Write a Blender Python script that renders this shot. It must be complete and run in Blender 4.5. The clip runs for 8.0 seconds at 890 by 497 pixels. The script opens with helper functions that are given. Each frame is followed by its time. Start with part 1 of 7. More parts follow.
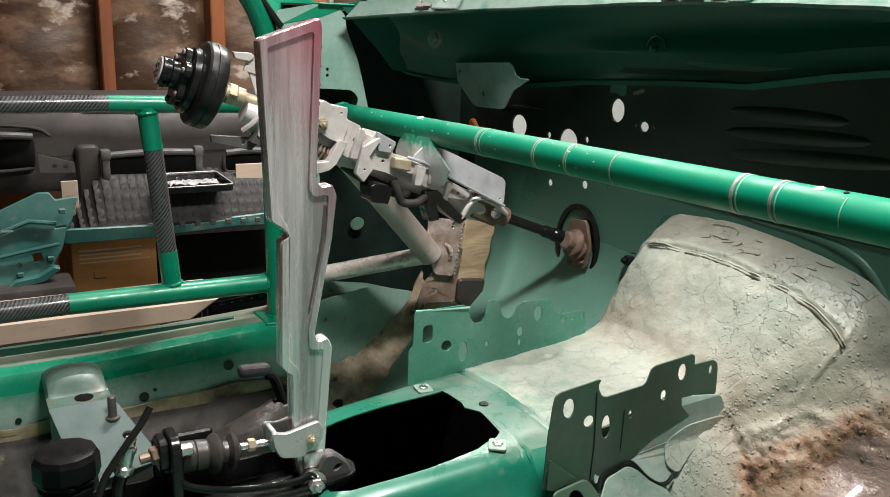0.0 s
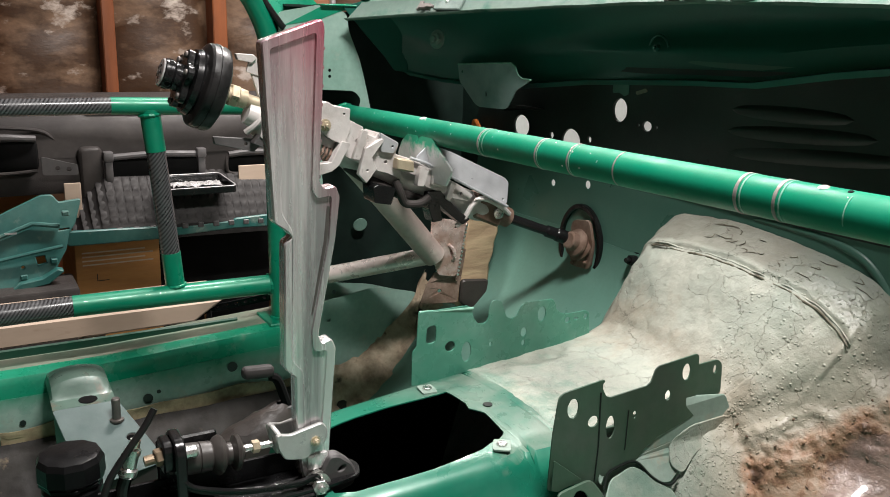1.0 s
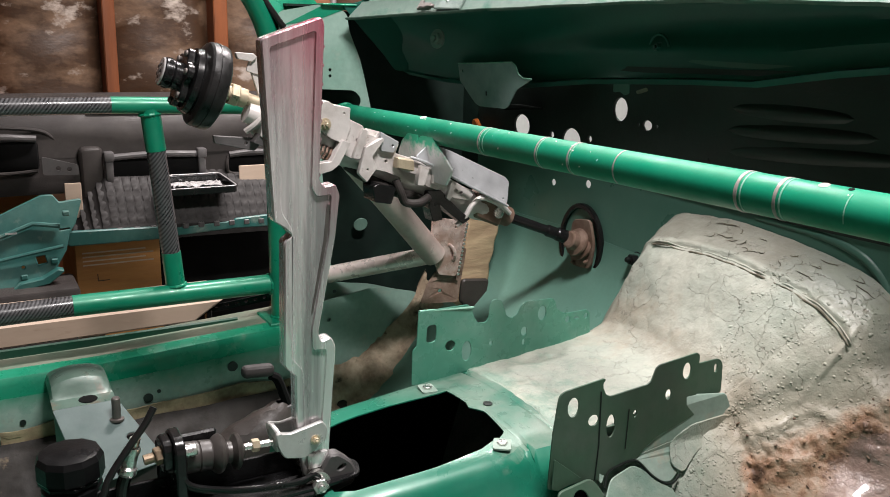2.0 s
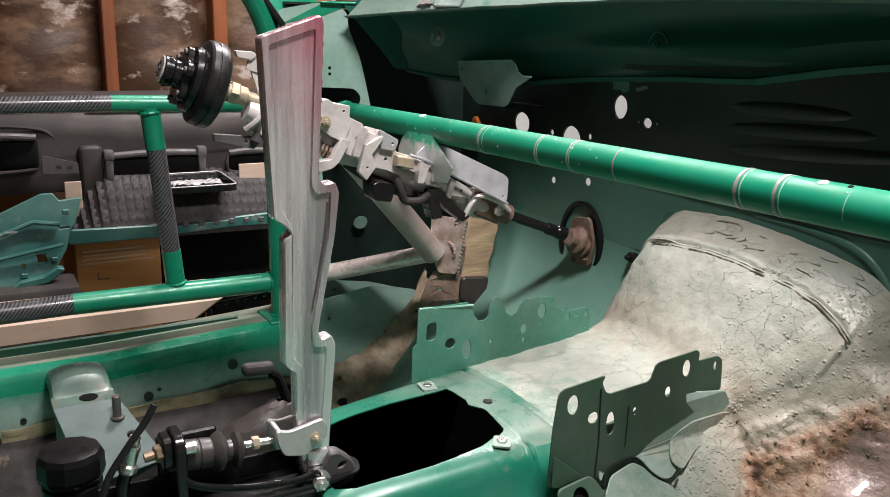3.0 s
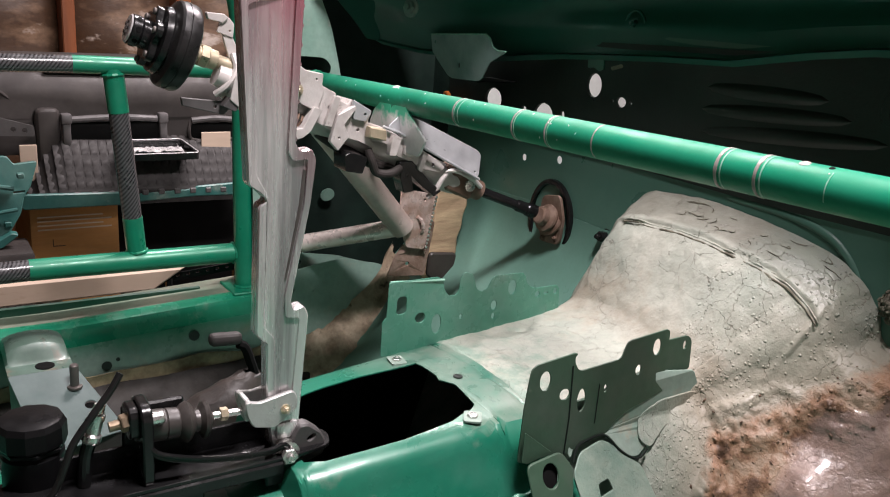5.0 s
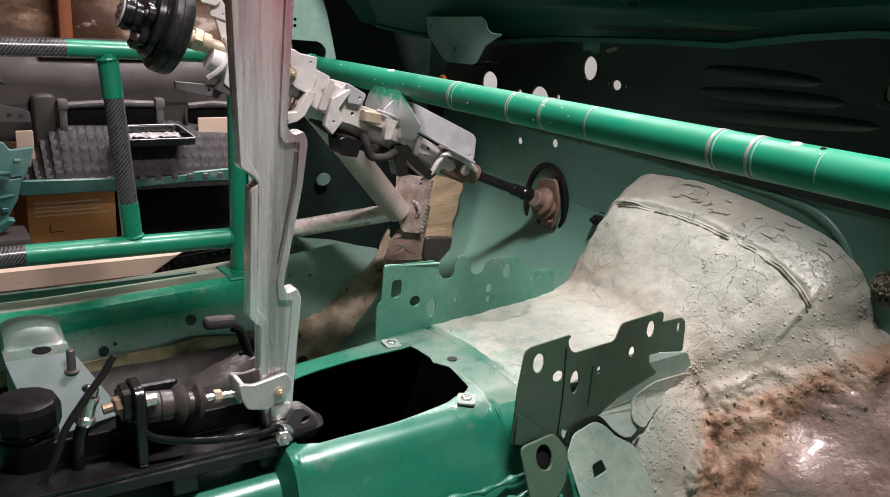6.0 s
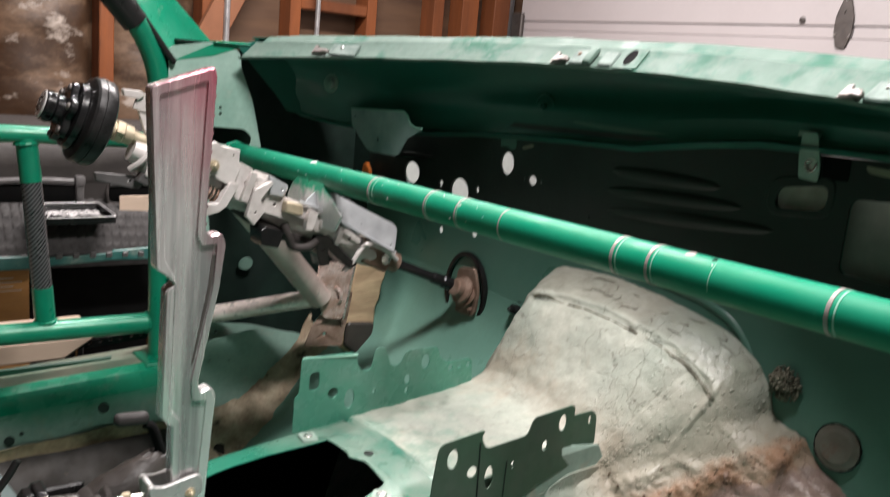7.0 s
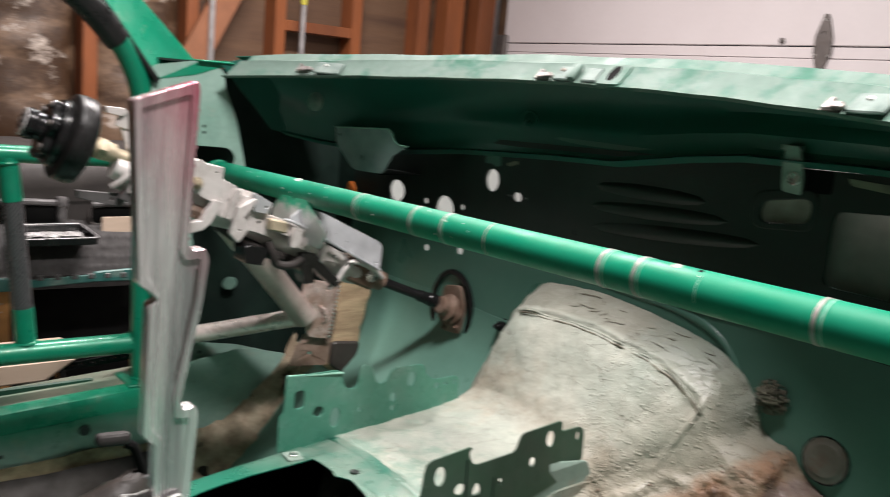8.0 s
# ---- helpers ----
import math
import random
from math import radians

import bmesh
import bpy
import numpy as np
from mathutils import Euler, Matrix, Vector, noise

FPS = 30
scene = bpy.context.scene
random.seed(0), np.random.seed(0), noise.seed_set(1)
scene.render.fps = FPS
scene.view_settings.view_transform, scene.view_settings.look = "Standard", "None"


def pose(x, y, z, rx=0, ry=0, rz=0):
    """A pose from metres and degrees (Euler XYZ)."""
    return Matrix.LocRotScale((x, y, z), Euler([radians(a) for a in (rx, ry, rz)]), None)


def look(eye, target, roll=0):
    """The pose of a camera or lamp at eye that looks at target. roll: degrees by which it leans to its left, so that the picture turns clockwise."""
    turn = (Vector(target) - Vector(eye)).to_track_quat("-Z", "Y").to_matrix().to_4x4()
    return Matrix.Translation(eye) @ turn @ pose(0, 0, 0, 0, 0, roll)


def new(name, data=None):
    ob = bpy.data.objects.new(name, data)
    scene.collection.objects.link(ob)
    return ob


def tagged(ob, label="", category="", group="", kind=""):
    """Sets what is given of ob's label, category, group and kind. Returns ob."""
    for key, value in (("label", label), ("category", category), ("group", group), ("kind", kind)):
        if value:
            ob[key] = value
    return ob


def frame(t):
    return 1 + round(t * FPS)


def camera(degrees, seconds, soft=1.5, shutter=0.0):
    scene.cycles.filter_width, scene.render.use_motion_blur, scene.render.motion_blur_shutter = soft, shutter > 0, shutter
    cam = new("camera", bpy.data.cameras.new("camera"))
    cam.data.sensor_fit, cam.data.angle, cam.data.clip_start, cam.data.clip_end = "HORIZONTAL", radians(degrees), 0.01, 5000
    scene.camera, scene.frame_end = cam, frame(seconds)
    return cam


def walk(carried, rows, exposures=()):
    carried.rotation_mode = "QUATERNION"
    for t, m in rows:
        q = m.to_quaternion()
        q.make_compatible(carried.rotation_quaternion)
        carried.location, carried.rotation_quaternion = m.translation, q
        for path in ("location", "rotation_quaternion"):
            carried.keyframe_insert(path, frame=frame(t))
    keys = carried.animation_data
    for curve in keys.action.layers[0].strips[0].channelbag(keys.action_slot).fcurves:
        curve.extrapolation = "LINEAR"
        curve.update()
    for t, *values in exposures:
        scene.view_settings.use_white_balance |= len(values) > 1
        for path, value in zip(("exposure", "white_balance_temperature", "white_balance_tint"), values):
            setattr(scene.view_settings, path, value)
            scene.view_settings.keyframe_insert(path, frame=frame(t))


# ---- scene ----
# World: the stripped car points along +y, its centre line is x = 0, its driver's side is -x; z = 0 is the garage floor.
cam = camera(55.1, 8.0, 0.92, 0.85)
PATH = [
    (0, (0.8, 0.003, 0.967), (-0.87, 0.983, 0.464), 2.0),
    (0.5, (0.799, 0.002, 0.967), (-0.872, 0.979, 0.466), 1.8),
    (1, (0.799, 0.003, 0.967), (-0.874, 0.977, 0.465), 1.7),
    (1.5, (0.799, 0.004, 0.965), (-0.875, 0.977, 0.466), 1.7),
    (3, (0.8, 0.004, 0.964), (-0.874, 0.976, 0.46), 1.6),
    (3.3, (0.8045, 0.006, 0.9665), (-0.8656, 0.9829, 0.4595), 1.8),
    (3.4, (0.806, 0.0065, 0.967), (-0.8628, 0.9856, 0.46), 1.9),
    (3.5, (0.807, 0.007, 0.968), (-0.853, 1.001, 0.461), 2.0),
    (3.6, (0.8085, 0.0073, 0.968), (-0.836, 1.0267, 0.462), 2.2),
    (3.7, (0.81, 0.0075, 0.9675), (-0.8245, 1.0466, 0.4655), 2.5),
    (4, (0.812, 0.008, 0.967), (-0.807, 1.071, 0.466), 3.0),
    (4.5, (0.781, -0.007, 0.96), (-0.834, 1.05, 0.437), 3.7),
    (6, (0.787, -0.001, 0.951), (-0.815, 1.047, 0.372), 3.7),
    (6.5, (0.803, 0.007, 0.963), (-0.786, 1.09, 0.414), 3.8),
    (7, (0.805, -0.001, 0.987), (-0.743, 1.198, 0.58), 5.3),
    (7.4, (0.807, -0.001, 0.987), (-0.755, 1.197, 0.632), 5.3),
    (7.5, (0.807, -0.001, 0.987), (-0.755, 1.197, 0.632), 5.3),
    (7.6, (0.807, -0.001, 0.987), (-0.754, 1.1985, 0.6305), 5.3),
    (7.8, (0.804, 0.0005, 0.98), (-0.771, 1.1835, 0.625), 5.2),
    (7.9, (0.8035, 0.0008, 0.979), (-0.7577, 1.2011, 0.625), 5.1),
    (8, (0.803, 0.001, 0.978), (-0.735, 1.23, 0.625), 5.1),
]
walk(cam, [(t, look(eye, target, roll)) for t, eye, target, roll in PATH], [(0, 0.16, 6500, 7), (0.5, 0.16, 6500, 8), (1.0, 0.16, 6500, 10), (1.5, 0.16, 6500, 12.5), (3.0, 0.16, 6500, 15), (3.5, 0.16, 6500, 20), (6.5, 0.16, 6500, 20), (7, 0.16, 6500, 13), (8, 0.16, 6500, 13)])

# ---------------------------------------------------------------- light
world = bpy.data.worlds.new("world")
world.use_nodes = True
scene.world = world
world.node_tree.nodes["Background"].inputs[0].default_value = (0.03, 0.035, 0.045, 1)
world.node_tree.nodes["Background"].inputs[1].default_value = 0.3


def area_lamp(name, at, target, sx, sy, watts, colour):
    data = bpy.data.lights.new(name, "AREA")
    data.shape, data.size, data.size_y, data.energy, data.color = "RECTANGLE", sx, sy, watts, colour
    ob = new(name, data)
    ob.matrix_world = look(at, target)
    return ob


# shop light hanging over the car, and an unseen fill lamp added by the door
area_lamp("shop_light_over_car", (0.42, 0.55, 2.15), (0.42, 0.55, 0), 0.14, 0.55, 53, (1.0, 0.96, 0.93))
area_lamp("fill_light_by_door", (-1.2, 1.2, 2.32), (-1.2, 1.2, 0), 0.12, 1.1, 84, (1.0, 0.94, 0.91))

# ---------------------------------------------------------------- materials


def material(name, colour, rough=0.5, metal=0.0, second=None, scale=8.0, mix=(0.42, 0.68), fine=60.0, grain=0.06, bump=0.1,
             bump_scale=120.0, spots=None, spot_at=(0.62, 0.66), spot_scale=25.0, rough_var=0.15, coat=0.0, stretch=(1, 1, 1), specular=0.5):
    """Base colour broken up by a wide and a fine noise, optional spots of a third colour, fine relief."""
    m = bpy.data.materials.new(name)
    m.use_nodes = True
    nt = m.node_tree
    N, L = nt.nodes, nt.links
    bsdf = N["Principled BSDF"]
    geo = N.new("ShaderNodeNewGeometry")
    mp = N.new("ShaderNodeMapping")
    mp.inputs["Scale"].default_value = stretch
    L.new(geo.outputs["Position"], mp.inputs["Vector"])

    def noise_tex(s, detail=5.0, rough_in=0.6):
        n = N.new("ShaderNodeTexNoise")
        n.inputs["Scale"].default_value, n.inputs["Detail"].default_value, n.inputs["Roughness"].default_value = s, detail, rough_in
        L.new(mp.outputs[0], n.inputs["Vector"])
        return n.outputs["Fac"]

    def ramp(fac, a, b):
        r = N.new("ShaderNodeMapRange")
        r.inputs["From Min"].default_value, r.inputs["From Max"].default_value = a, b
        L.new(fac, r.inputs["Value"])
        return r.outputs[0]

    def blend(fac, a, b, kind="MIX"):
        x = N.new("ShaderNodeMix")
        x.data_type, x.blend_type = "RGBA", kind
        for sock, v in ((x.inputs[0], fac), (x.inputs[6], a), (x.inputs[7], b)):
            if hasattr(v, "is_linked"):
                L.new(v, sock)
            else:
                sock.default_value = v if isinstance(v, float) else (*v, 1)
        return x.outputs[2]

    wide = noise_tex(scale)
    col = blend(ramp(wide, *mix), colour, second or tuple(c * 0.8 for c in colour))
    if spots:
        col = blend(ramp(noise_tex(spot_scale, 6.0, 0.65), *spot_at), col, spots)
    fine_out = noise_tex(fine, 3.0)
    grey = blend(fine_out, (1 - 2 * grain,) * 3, (1 + 2 * grain,) * 3)
    col = blend(1.0, col, grey, "MULTIPLY")
    L.new(col, bsdf.inputs["Base Color"])
    r = N.new("ShaderNodeMapRange")
    r.inputs["To Min"].default_value, r.inputs["To Max"].default_value = max(0.02, rough - rough_var), min(1, rough + rough_var)
    r.inputs["From Min"].default_value, r.inputs["From Max"].default_value = 0.3, 0.7
    L.new(noise_tex(scale * 2.3), r.inputs["Value"])
    L.new(r.outputs[0], bsdf.inputs["Roughness"])
    bsdf.inputs["Metallic"].default_value = metal
    bsdf.inputs["Coat Weight"].default_value = coat
    bsdf.inputs["Specular IOR Level"].default_value = specular
    b = N.new("ShaderNodeBump")
    b.inputs["Strength"].default_value, b.inputs["Distance"].default_value = bump, 0.002
    L.new(noise_tex(bump_scale, 4.0), b.inputs["Height"])
    L.new(b.outputs[0], bsdf.inputs["Normal"])
    return m


def sealer_material():
    """Brushed seam sealer over painted sheet metal: worn thin over green paint at the back, hair cracks, brown rust and wet tar low at the bulge."""
    m = material("pale_cracked_sealer", (0.425, 0.43, 0.37), 0.5, 0, (0.325, 0.355, 0.305), 9.0, (0.4, 0.65), 110, 0.09, 0.1, 60, (0.36, 0.31, 0.24), (0.58, 0.74), 8.0)
    nt = m.node_tree
    N, L = nt.nodes, nt.links
    bsdf = N["Principled BSDF"]
    geo = N.new("ShaderNodeNewGeometry")
    pos = geo.outputs["Position"]
    sep = N.new("ShaderNodeSeparateXYZ")
    L.new(pos, sep.inputs[0])
    X, Y, Z = sep.outputs

    def calc(op, a, b=0.0):
        n = N.new("ShaderNodeMath")
        n.operation = op
        for sock, v in zip(n.inputs, (a, b)):
            if isinstance(v, (int, float)):
                sock.default_value = v
            else:
                L.new(v, sock)
        return n.outputs[0]

    def noise_of(scale, detail=5.0, rough=0.6):
        n = N.new("ShaderNodeTexNoise")
        n.inputs["Scale"].default_value, n.inputs["Detail"].default_value, n.inputs["Roughness"].default_value = scale, detail, rough
        L.new(pos, n.inputs["Vector"])
        return n

    def span(v, lo, hi, a=0.0, b=1.0):
        r = N.new("ShaderNodeMapRange")
        for k, q in zip(("From Min", "From Max", "To Min", "To Max"), (lo, hi, a, b)):
            r.inputs[k].default_value = q
        L.new(v, r.inputs["Value"])
        return r.outputs[0]

    def over(before, fac, colour):
        x = N.new("ShaderNodeMixRGB")
        x.inputs[2].default_value = (*colour, 1)
        L.new(fac, x.inputs[0])
        L.new(before, x.inputs[1])
        return x.outputs[0]

    blot = noise_of(17, 8, 0.7).outputs["Fac"]
    patch = noise_of(24, 6, 0.65).outputs["Fac"]
    # hair cracks, in some places only
    warp = noise_of(14)
    add = N.new("ShaderNodeMixRGB")
    add.inputs[0].default_value = 0.07
    L.new(pos, add.inputs[1])
    L.new(warp.outputs["Color"], add.inputs[2])
    vor = N.new("ShaderNodeTexVoronoi")
    vor.feature = "DISTANCE_TO_EDGE"
    vor.inputs["Scale"].default_value = 27
    L.new(add.outputs[0], vor.inputs["Vector"])
    crack = calc("MULTIPLY", span(vor.outputs["Distance"], 0.003, 0.013, 1.0, 0.0), span(noise_of(9, 3).outputs["Fac"], 0.43, 0.53))
    col = bsdf.inputs["Base Color"].links[0].from_socket
    # worn thin over green paint towards the back
    thin = calc("ADD", calc("MULTIPLY", calc("SUBTRACT", 0.70, Y), 2.4), calc("SUBTRACT", calc("MULTIPLY", blot, 2.6), 1.35))
    col = over(col, span(thin, 0.0, 0.40, 0.0, 0.7), (0.13, 0.235, 0.18))
    # green painted tunnel side ahead of the sealer's rim
    flank = calc("MULTIPLY", span(calc("SUBTRACT", 0.699, calc("ADD", Y, calc("MULTIPLY", blot, 0.004))), 0.0, 0.003), span(X, 0.122, 0.130))
    col = over(col, calc("MULTIPLY", flank, span(patch, 0.35, 0.65, 0.95, 0.55)), (0.15, 0.24, 0.195))
    # bare primed metal at the end of the upper plate, darkened for the bar's shade
    bare = calc("MINIMUM", calc("MULTIPLY", calc("SUBTRACT", Y, 0.885), 30), calc("MULTIPLY", calc("SUBTRACT", X, 0.07), 12))
    col = over(col, span(calc("ADD", bare, calc("SUBTRACT", calc("MULTIPLY", blot, 1.4), 0.7)), 0.1, 0.6, 0.0, 0.85), (0.20, 0.26, 0.24))
    # whole upper plate turned grey-brown: its own grey, with the bar's shade painted in
    plate = calc("MULTIPLY", span(Y, 0.884, 0.893), span(X, 0.262, 0.235))
    col = over(col, calc("MULTIPLY", plate, span(patch, 0.30, 0.62, 0.5, 0.95)), (0.205, 0.20, 0.165))
    # dust gathered along the fold at the bulge's foot
    fold = calc("SUBTRACT", calc("MULTIPLY", blot, 1.5), calc("MULTIPLY", calc("ABSOLUTE", calc("SUBTRACT", calc("ADD", Y, calc("MULTIPLY", X, 0.14)), 0.815)), 15))
    col = over(col, span(fold, 0.30, 0.95, 0.0, 0.55), (0.27, 0.22, 0.165))
    # greener where the sealer thins out down the passenger side
    col = over(col, calc("MULTIPLY", span(X, 0.10, 0.19), span(patch, 0.38, 0.62, 0.10, 0.50)), (0.30, 0.36, 0.30))
    col = over(col, calc("MULTIPLY", crack, span(Y, 0.78, 0.84, 0.22, 0.55)), (0.11, 0.09, 0.065))
    # rust and tar below a slanting line on the passenger side
    creep = calc("SUBTRACT", calc("ADD", calc("MULTIPLY", X, 0.8), 0.350), Z)
    creep = calc("ADD", creep, calc("MULTIPLY", calc("SUBTRACT", blot, 0.5), 0.11))
    creep = calc("ADD", creep, calc("MINIMUM", calc("MULTIPLY", calc("SUBTRACT", Y, 0.79), 2.5), 0.0))
    col = over(col, span(creep, -0.18, 0.0, 0.0, 0.72), (0.25, 0.20, 0.145))
    col = over(col, calc("MULTIPLY", span(creep, -0.005, 0.02), span(patch, 0.40, 0.52, 0.45, 0.9)), (0.265, 0.138, 0.075))
    col = over(col, calc("MULTIPLY", span(creep, 0.02, 0.035), span(patch, 0.46, 0.58)), (0.085, 0.046, 0.028))
    tar = calc("MINIMUM", calc("SUBTRACT", creep, 0.040), calc("MULTIPLY", calc("SUBTRACT", X, 0.258), 1.2))
    wet = span(tar, 0.0, 0.014)
    col = over(col, calc("MULTIPLY", wet, span(patch, 0.36, 0.60, 0.95, 0.6)), (0.235, 0.175, 0.155))
    L.new(col, bsdf.inputs["Base Color"])
    worn = calc("MULTIPLY", calc("MULTIPLY", span(X, 0.07, 0.13), span(X, 0.30, 0.22)), calc("MULTIPLY", span(Y, 0.80, 0.83), span(patch, 0.36, 0.60, 0.4, 1.0)))
    rough = calc("SUBTRACT", calc("SUBTRACT", span(blot, 0.3, 0.7, 0.42, 0.62), calc("MULTIPLY", worn, 0.20)), calc("MULTIPLY", wet, 0.26))
    L.new(rough, bsdf.inputs["Roughness"])
    L.new(calc("MULTIPLY", wet, 0.8), bsdf.inputs["Coat Weight"])
    grit = noise_of(170, 4, 0.6).outputs["Fac"]
    h = calc("ADD", calc("MULTIPLY", noise_of(45, 6).outputs["Fac"], 0.7), calc("MULTIPLY", grit, calc("SUBTRACT", 0.34, calc("MULTIPLY", wet, 0.24))))
    h = calc("SUBTRACT", h, calc("MULTIPLY", crack, 0.30))
    h = calc("ADD", h, calc("MULTIPLY", calc("MULTIPLY", patch, span(creep, -0.01, 0.03)), 1.8))
    b = N.new("ShaderNodeBump")
    b.inputs["Strength"].default_value, b.inputs["Distance"].default_value = 0.75, 0.004
    L.new(h, b.inputs["Height"])
    L.new(b.outputs[0], bsdf.inputs["Normal"])
    return m


def carbon_material():
    """Twill weave wrapped round a tube: two slanted bands over each other, under clear resin."""
    m = material("carbon_twill", (0.02, 0.02, 0.022), 0.32, 0, (0.03, 0.03, 0.032), 20, coat=0.4)
    nt = m.node_tree
    N, L = nt.nodes, nt.links
    geo = N.new("ShaderNodeNewGeometry")
    mp = N.new("ShaderNodeMapping")
    mp.inputs["Rotation"].default_value = (radians(38), radians(20), 0)
    L.new(geo.outputs["Position"], mp.inputs["Vector"])
    w = N.new("ShaderNodeTexWave")
    w.bands_direction = "Y"
    w.inputs["Scale"].default_value = 62
    L.new(mp.outputs[0], w.inputs["Vector"])
    mx = N.new("ShaderNodeMixRGB")
    mx.inputs[1].default_value, mx.inputs[2].default_value = (0.012, 0.012, 0.013, 1), (0.085, 0.085, 0.088, 1)
    L.new(w.outputs["Fac"], mx.inputs[0])
    L.new(mx.outputs[0], N["Principled BSDF"].inputs["Base Color"])
    return m


def red_tint_material():
    """Brushed aluminium whose upper grip is tinted red, fading downwards and towards the back edge."""
    m = material("red_tinted_aluminium", (0.86, 0.84, 0.83), 0.22, 0.70, (0.43, 0.41, 0.415), 70, (0.40, 0.60), grain=0.03, bump=0.12, bump_scale=240, stretch=(1, 1, 0.05))
    nt = m.node_tree
    N, L = nt.nodes, nt.links
    bsdf = N["Principled BSDF"]
    geo = N.new("ShaderNodeNewGeometry")
    sep = N.new("ShaderNodeSeparateXYZ")
    L.new(geo.outputs["Position"], sep.inputs[0])
    f = N.new("ShaderNodeMath")
    f.operation = "MULTIPLY_ADD"
    f.inputs[1].default_value = 1.9
    L.new(sep.outputs["Y"], f.inputs[0])
    L.new(sep.outputs["Z"], f.inputs[2])
    nz = N.new("ShaderNodeTexNoise")
    nz.inputs["Scale"].default_value = 30
    L.new(geo.outputs["Position"], nz.inputs["Vector"])
    a = N.new("ShaderNodeMath")
    a.operation = "MULTIPLY_ADD"
    a.inputs[1].default_value = 0.08
    L.new(nz.outputs["Fac"], a.inputs[0])
    L.new(f.outputs[0], a.inputs[2])
    r = N.new("ShaderNodeMapRange")
    r.inputs["From Min"].default_value, r.inputs["From Max"].default_value = 1.40, 1.60
    r.inputs["To Max"].default_value = 0.85
    L.new(a.outputs[0], r.inputs["Value"])
    old = bsdf.inputs["Base Color"].links[0].from_socket
    mx = N.new("ShaderNodeMixRGB")
    mx.inputs[2].default_value = (0.62, 0.06, 0.14, 1)
    L.new(r.outputs[0], mx.inputs[0])
    L.new(old, mx.inputs[1])
    L.new(mx.outputs[0], bsdf.inputs["Base Color"])
    return m


def overspray_material():
    """Bare steel with green paint dusted over the upper edge, thinning out downwards in grains."""
    m = material("steel_with_green_overspray", (0.74, 0.76, 0.75), 0.45, 0.2, (0.58, 0.60, 0.60), 20, grain=0.06)
    N, L = m.node_tree.nodes, m.node_tree.links
    geo, sep, nz, add, span, mx = (N.new("ShaderNode" + k) for k in ("NewGeometry", "SeparateXYZ", "TexNoise", "Math", "MapRange", "MixRGB"))
    L.new(geo.outputs["Position"], sep.inputs[0])
    L.new(geo.outputs["Position"], nz.inputs["Vector"])
    nz.inputs["Scale"].default_value, nz.inputs["Detail"].default_value = 90, 8
    add.operation = "MULTIPLY_ADD"
    add.inputs[1].default_value = 0.05
    L.new(nz.outputs["Fac"], add.inputs[0])
    L.new(sep.outputs["Z"], add.inputs[2])
    span.inputs["From Min"].default_value, span.inputs["From Max"].default_value = 0.802, 0.820
    L.new(add.outputs[0], span.inputs["Value"])
    mx.inputs[2].default_value = (0.02, 0.46, 0.27, 1)
    bsdf = N["Principled BSDF"]
    L.new(span.outputs[0], mx.inputs[0])
    L.new(bsdf.inputs["Base Color"].links[0].from_socket, mx.inputs[1])
    L.new(mx.outputs[0], bsdf.inputs["Base Color"])
    return m


GREEN = material("green_gloss_paint", (0.0, 0.195, 0.105), 0.40, 0.1, (0.0, 0.155, 0.085), 12, grain=0.03, bump=0.04, coat=0.12,
                 spots=(0.25, 0.45, 0.36), spot_at=(0.74, 0.78), spot_scale=40)
BARPAINT = material("satin_green_bar_paint", (0.0, 0.205, 0.112), 0.5, 0.0, (0.0, 0.165, 0.090), 9, grain=0.04, bump=0.05, bump_scale=300, specular=0.28,
                    spots=(0.03, 0.26, 0.17), spot_at=(0.60, 0.80), spot_scale=22)
CHALKGREEN = material("chalky_scratched_green", (0.22, 0.42, 0.33), 0.6, 0.0, (0.10, 0.32, 0.22), 90)
BODY = material("dusty_green_body_paint", (0.004, 0.205, 0.112), 0.28, 0.05, (0.028, 0.225, 0.140), 7, (0.45, 0.72), 90, 0.06, 0.05,
                spots=(0.26, 0.30, 0.25), spot_at=(0.58, 0.80), spot_scale=12)
PALE = material("pale_green_primer_paint", (0.175, 0.265, 0.225), 0.45, 0.05, (0.095, 0.20, 0.158), 7, (0.38, 0.62), 110, 0.10, 0.08,
                spots=(0.30, 0.30, 0.25), spot_at=(0.57, 0.74), spot_scale=15)
CLIPPAINT = material("pale_scraped_clip", (0.17, 0.215, 0.195), 0.6, 0.0, (0.05, 0.085, 0.07), 30, specular=0.2)
HANGPAINT = material("blue_grey_bracket_paint", (0.25, 0.335, 0.325), 0.42, 0.1, (0.14, 0.24, 0.22), 12, (0.45, 0.7), grain=0.05)
RAMPPAINT = material("dull_blue_grey_paint", (0.078, 0.117, 0.112), 0.45, 0.05, (0.054, 0.088, 0.082), 14, (0.42, 0.66), grain=0.06, spots=(0.15, 0.125, 0.10), spot_at=(0.66, 0.78), spot_scale=18)
PLUGPAINT = material("stained_plug_rubber", (0.17, 0.16, 0.135), 0.5, 0, (0.13, 0.11, 0.09), 22, (0.4, 0.6), grain=0.1, spots=(0.15, 0.085, 0.06), spot_at=(0.54, 0.66), spot_scale=26)
# pale primer lightened, in place of more light on the driver-side panels
MINT = material("lightened_mint_paint", (0.26, 0.385, 0.33), 0.5, 0.0, (0.17, 0.30, 0.245), 8, (0.4, 0.65), 100, 0.08, 0.08, spots=(0.34, 0.36, 0.31), spot_at=(0.58, 0.75), spot_scale=16)
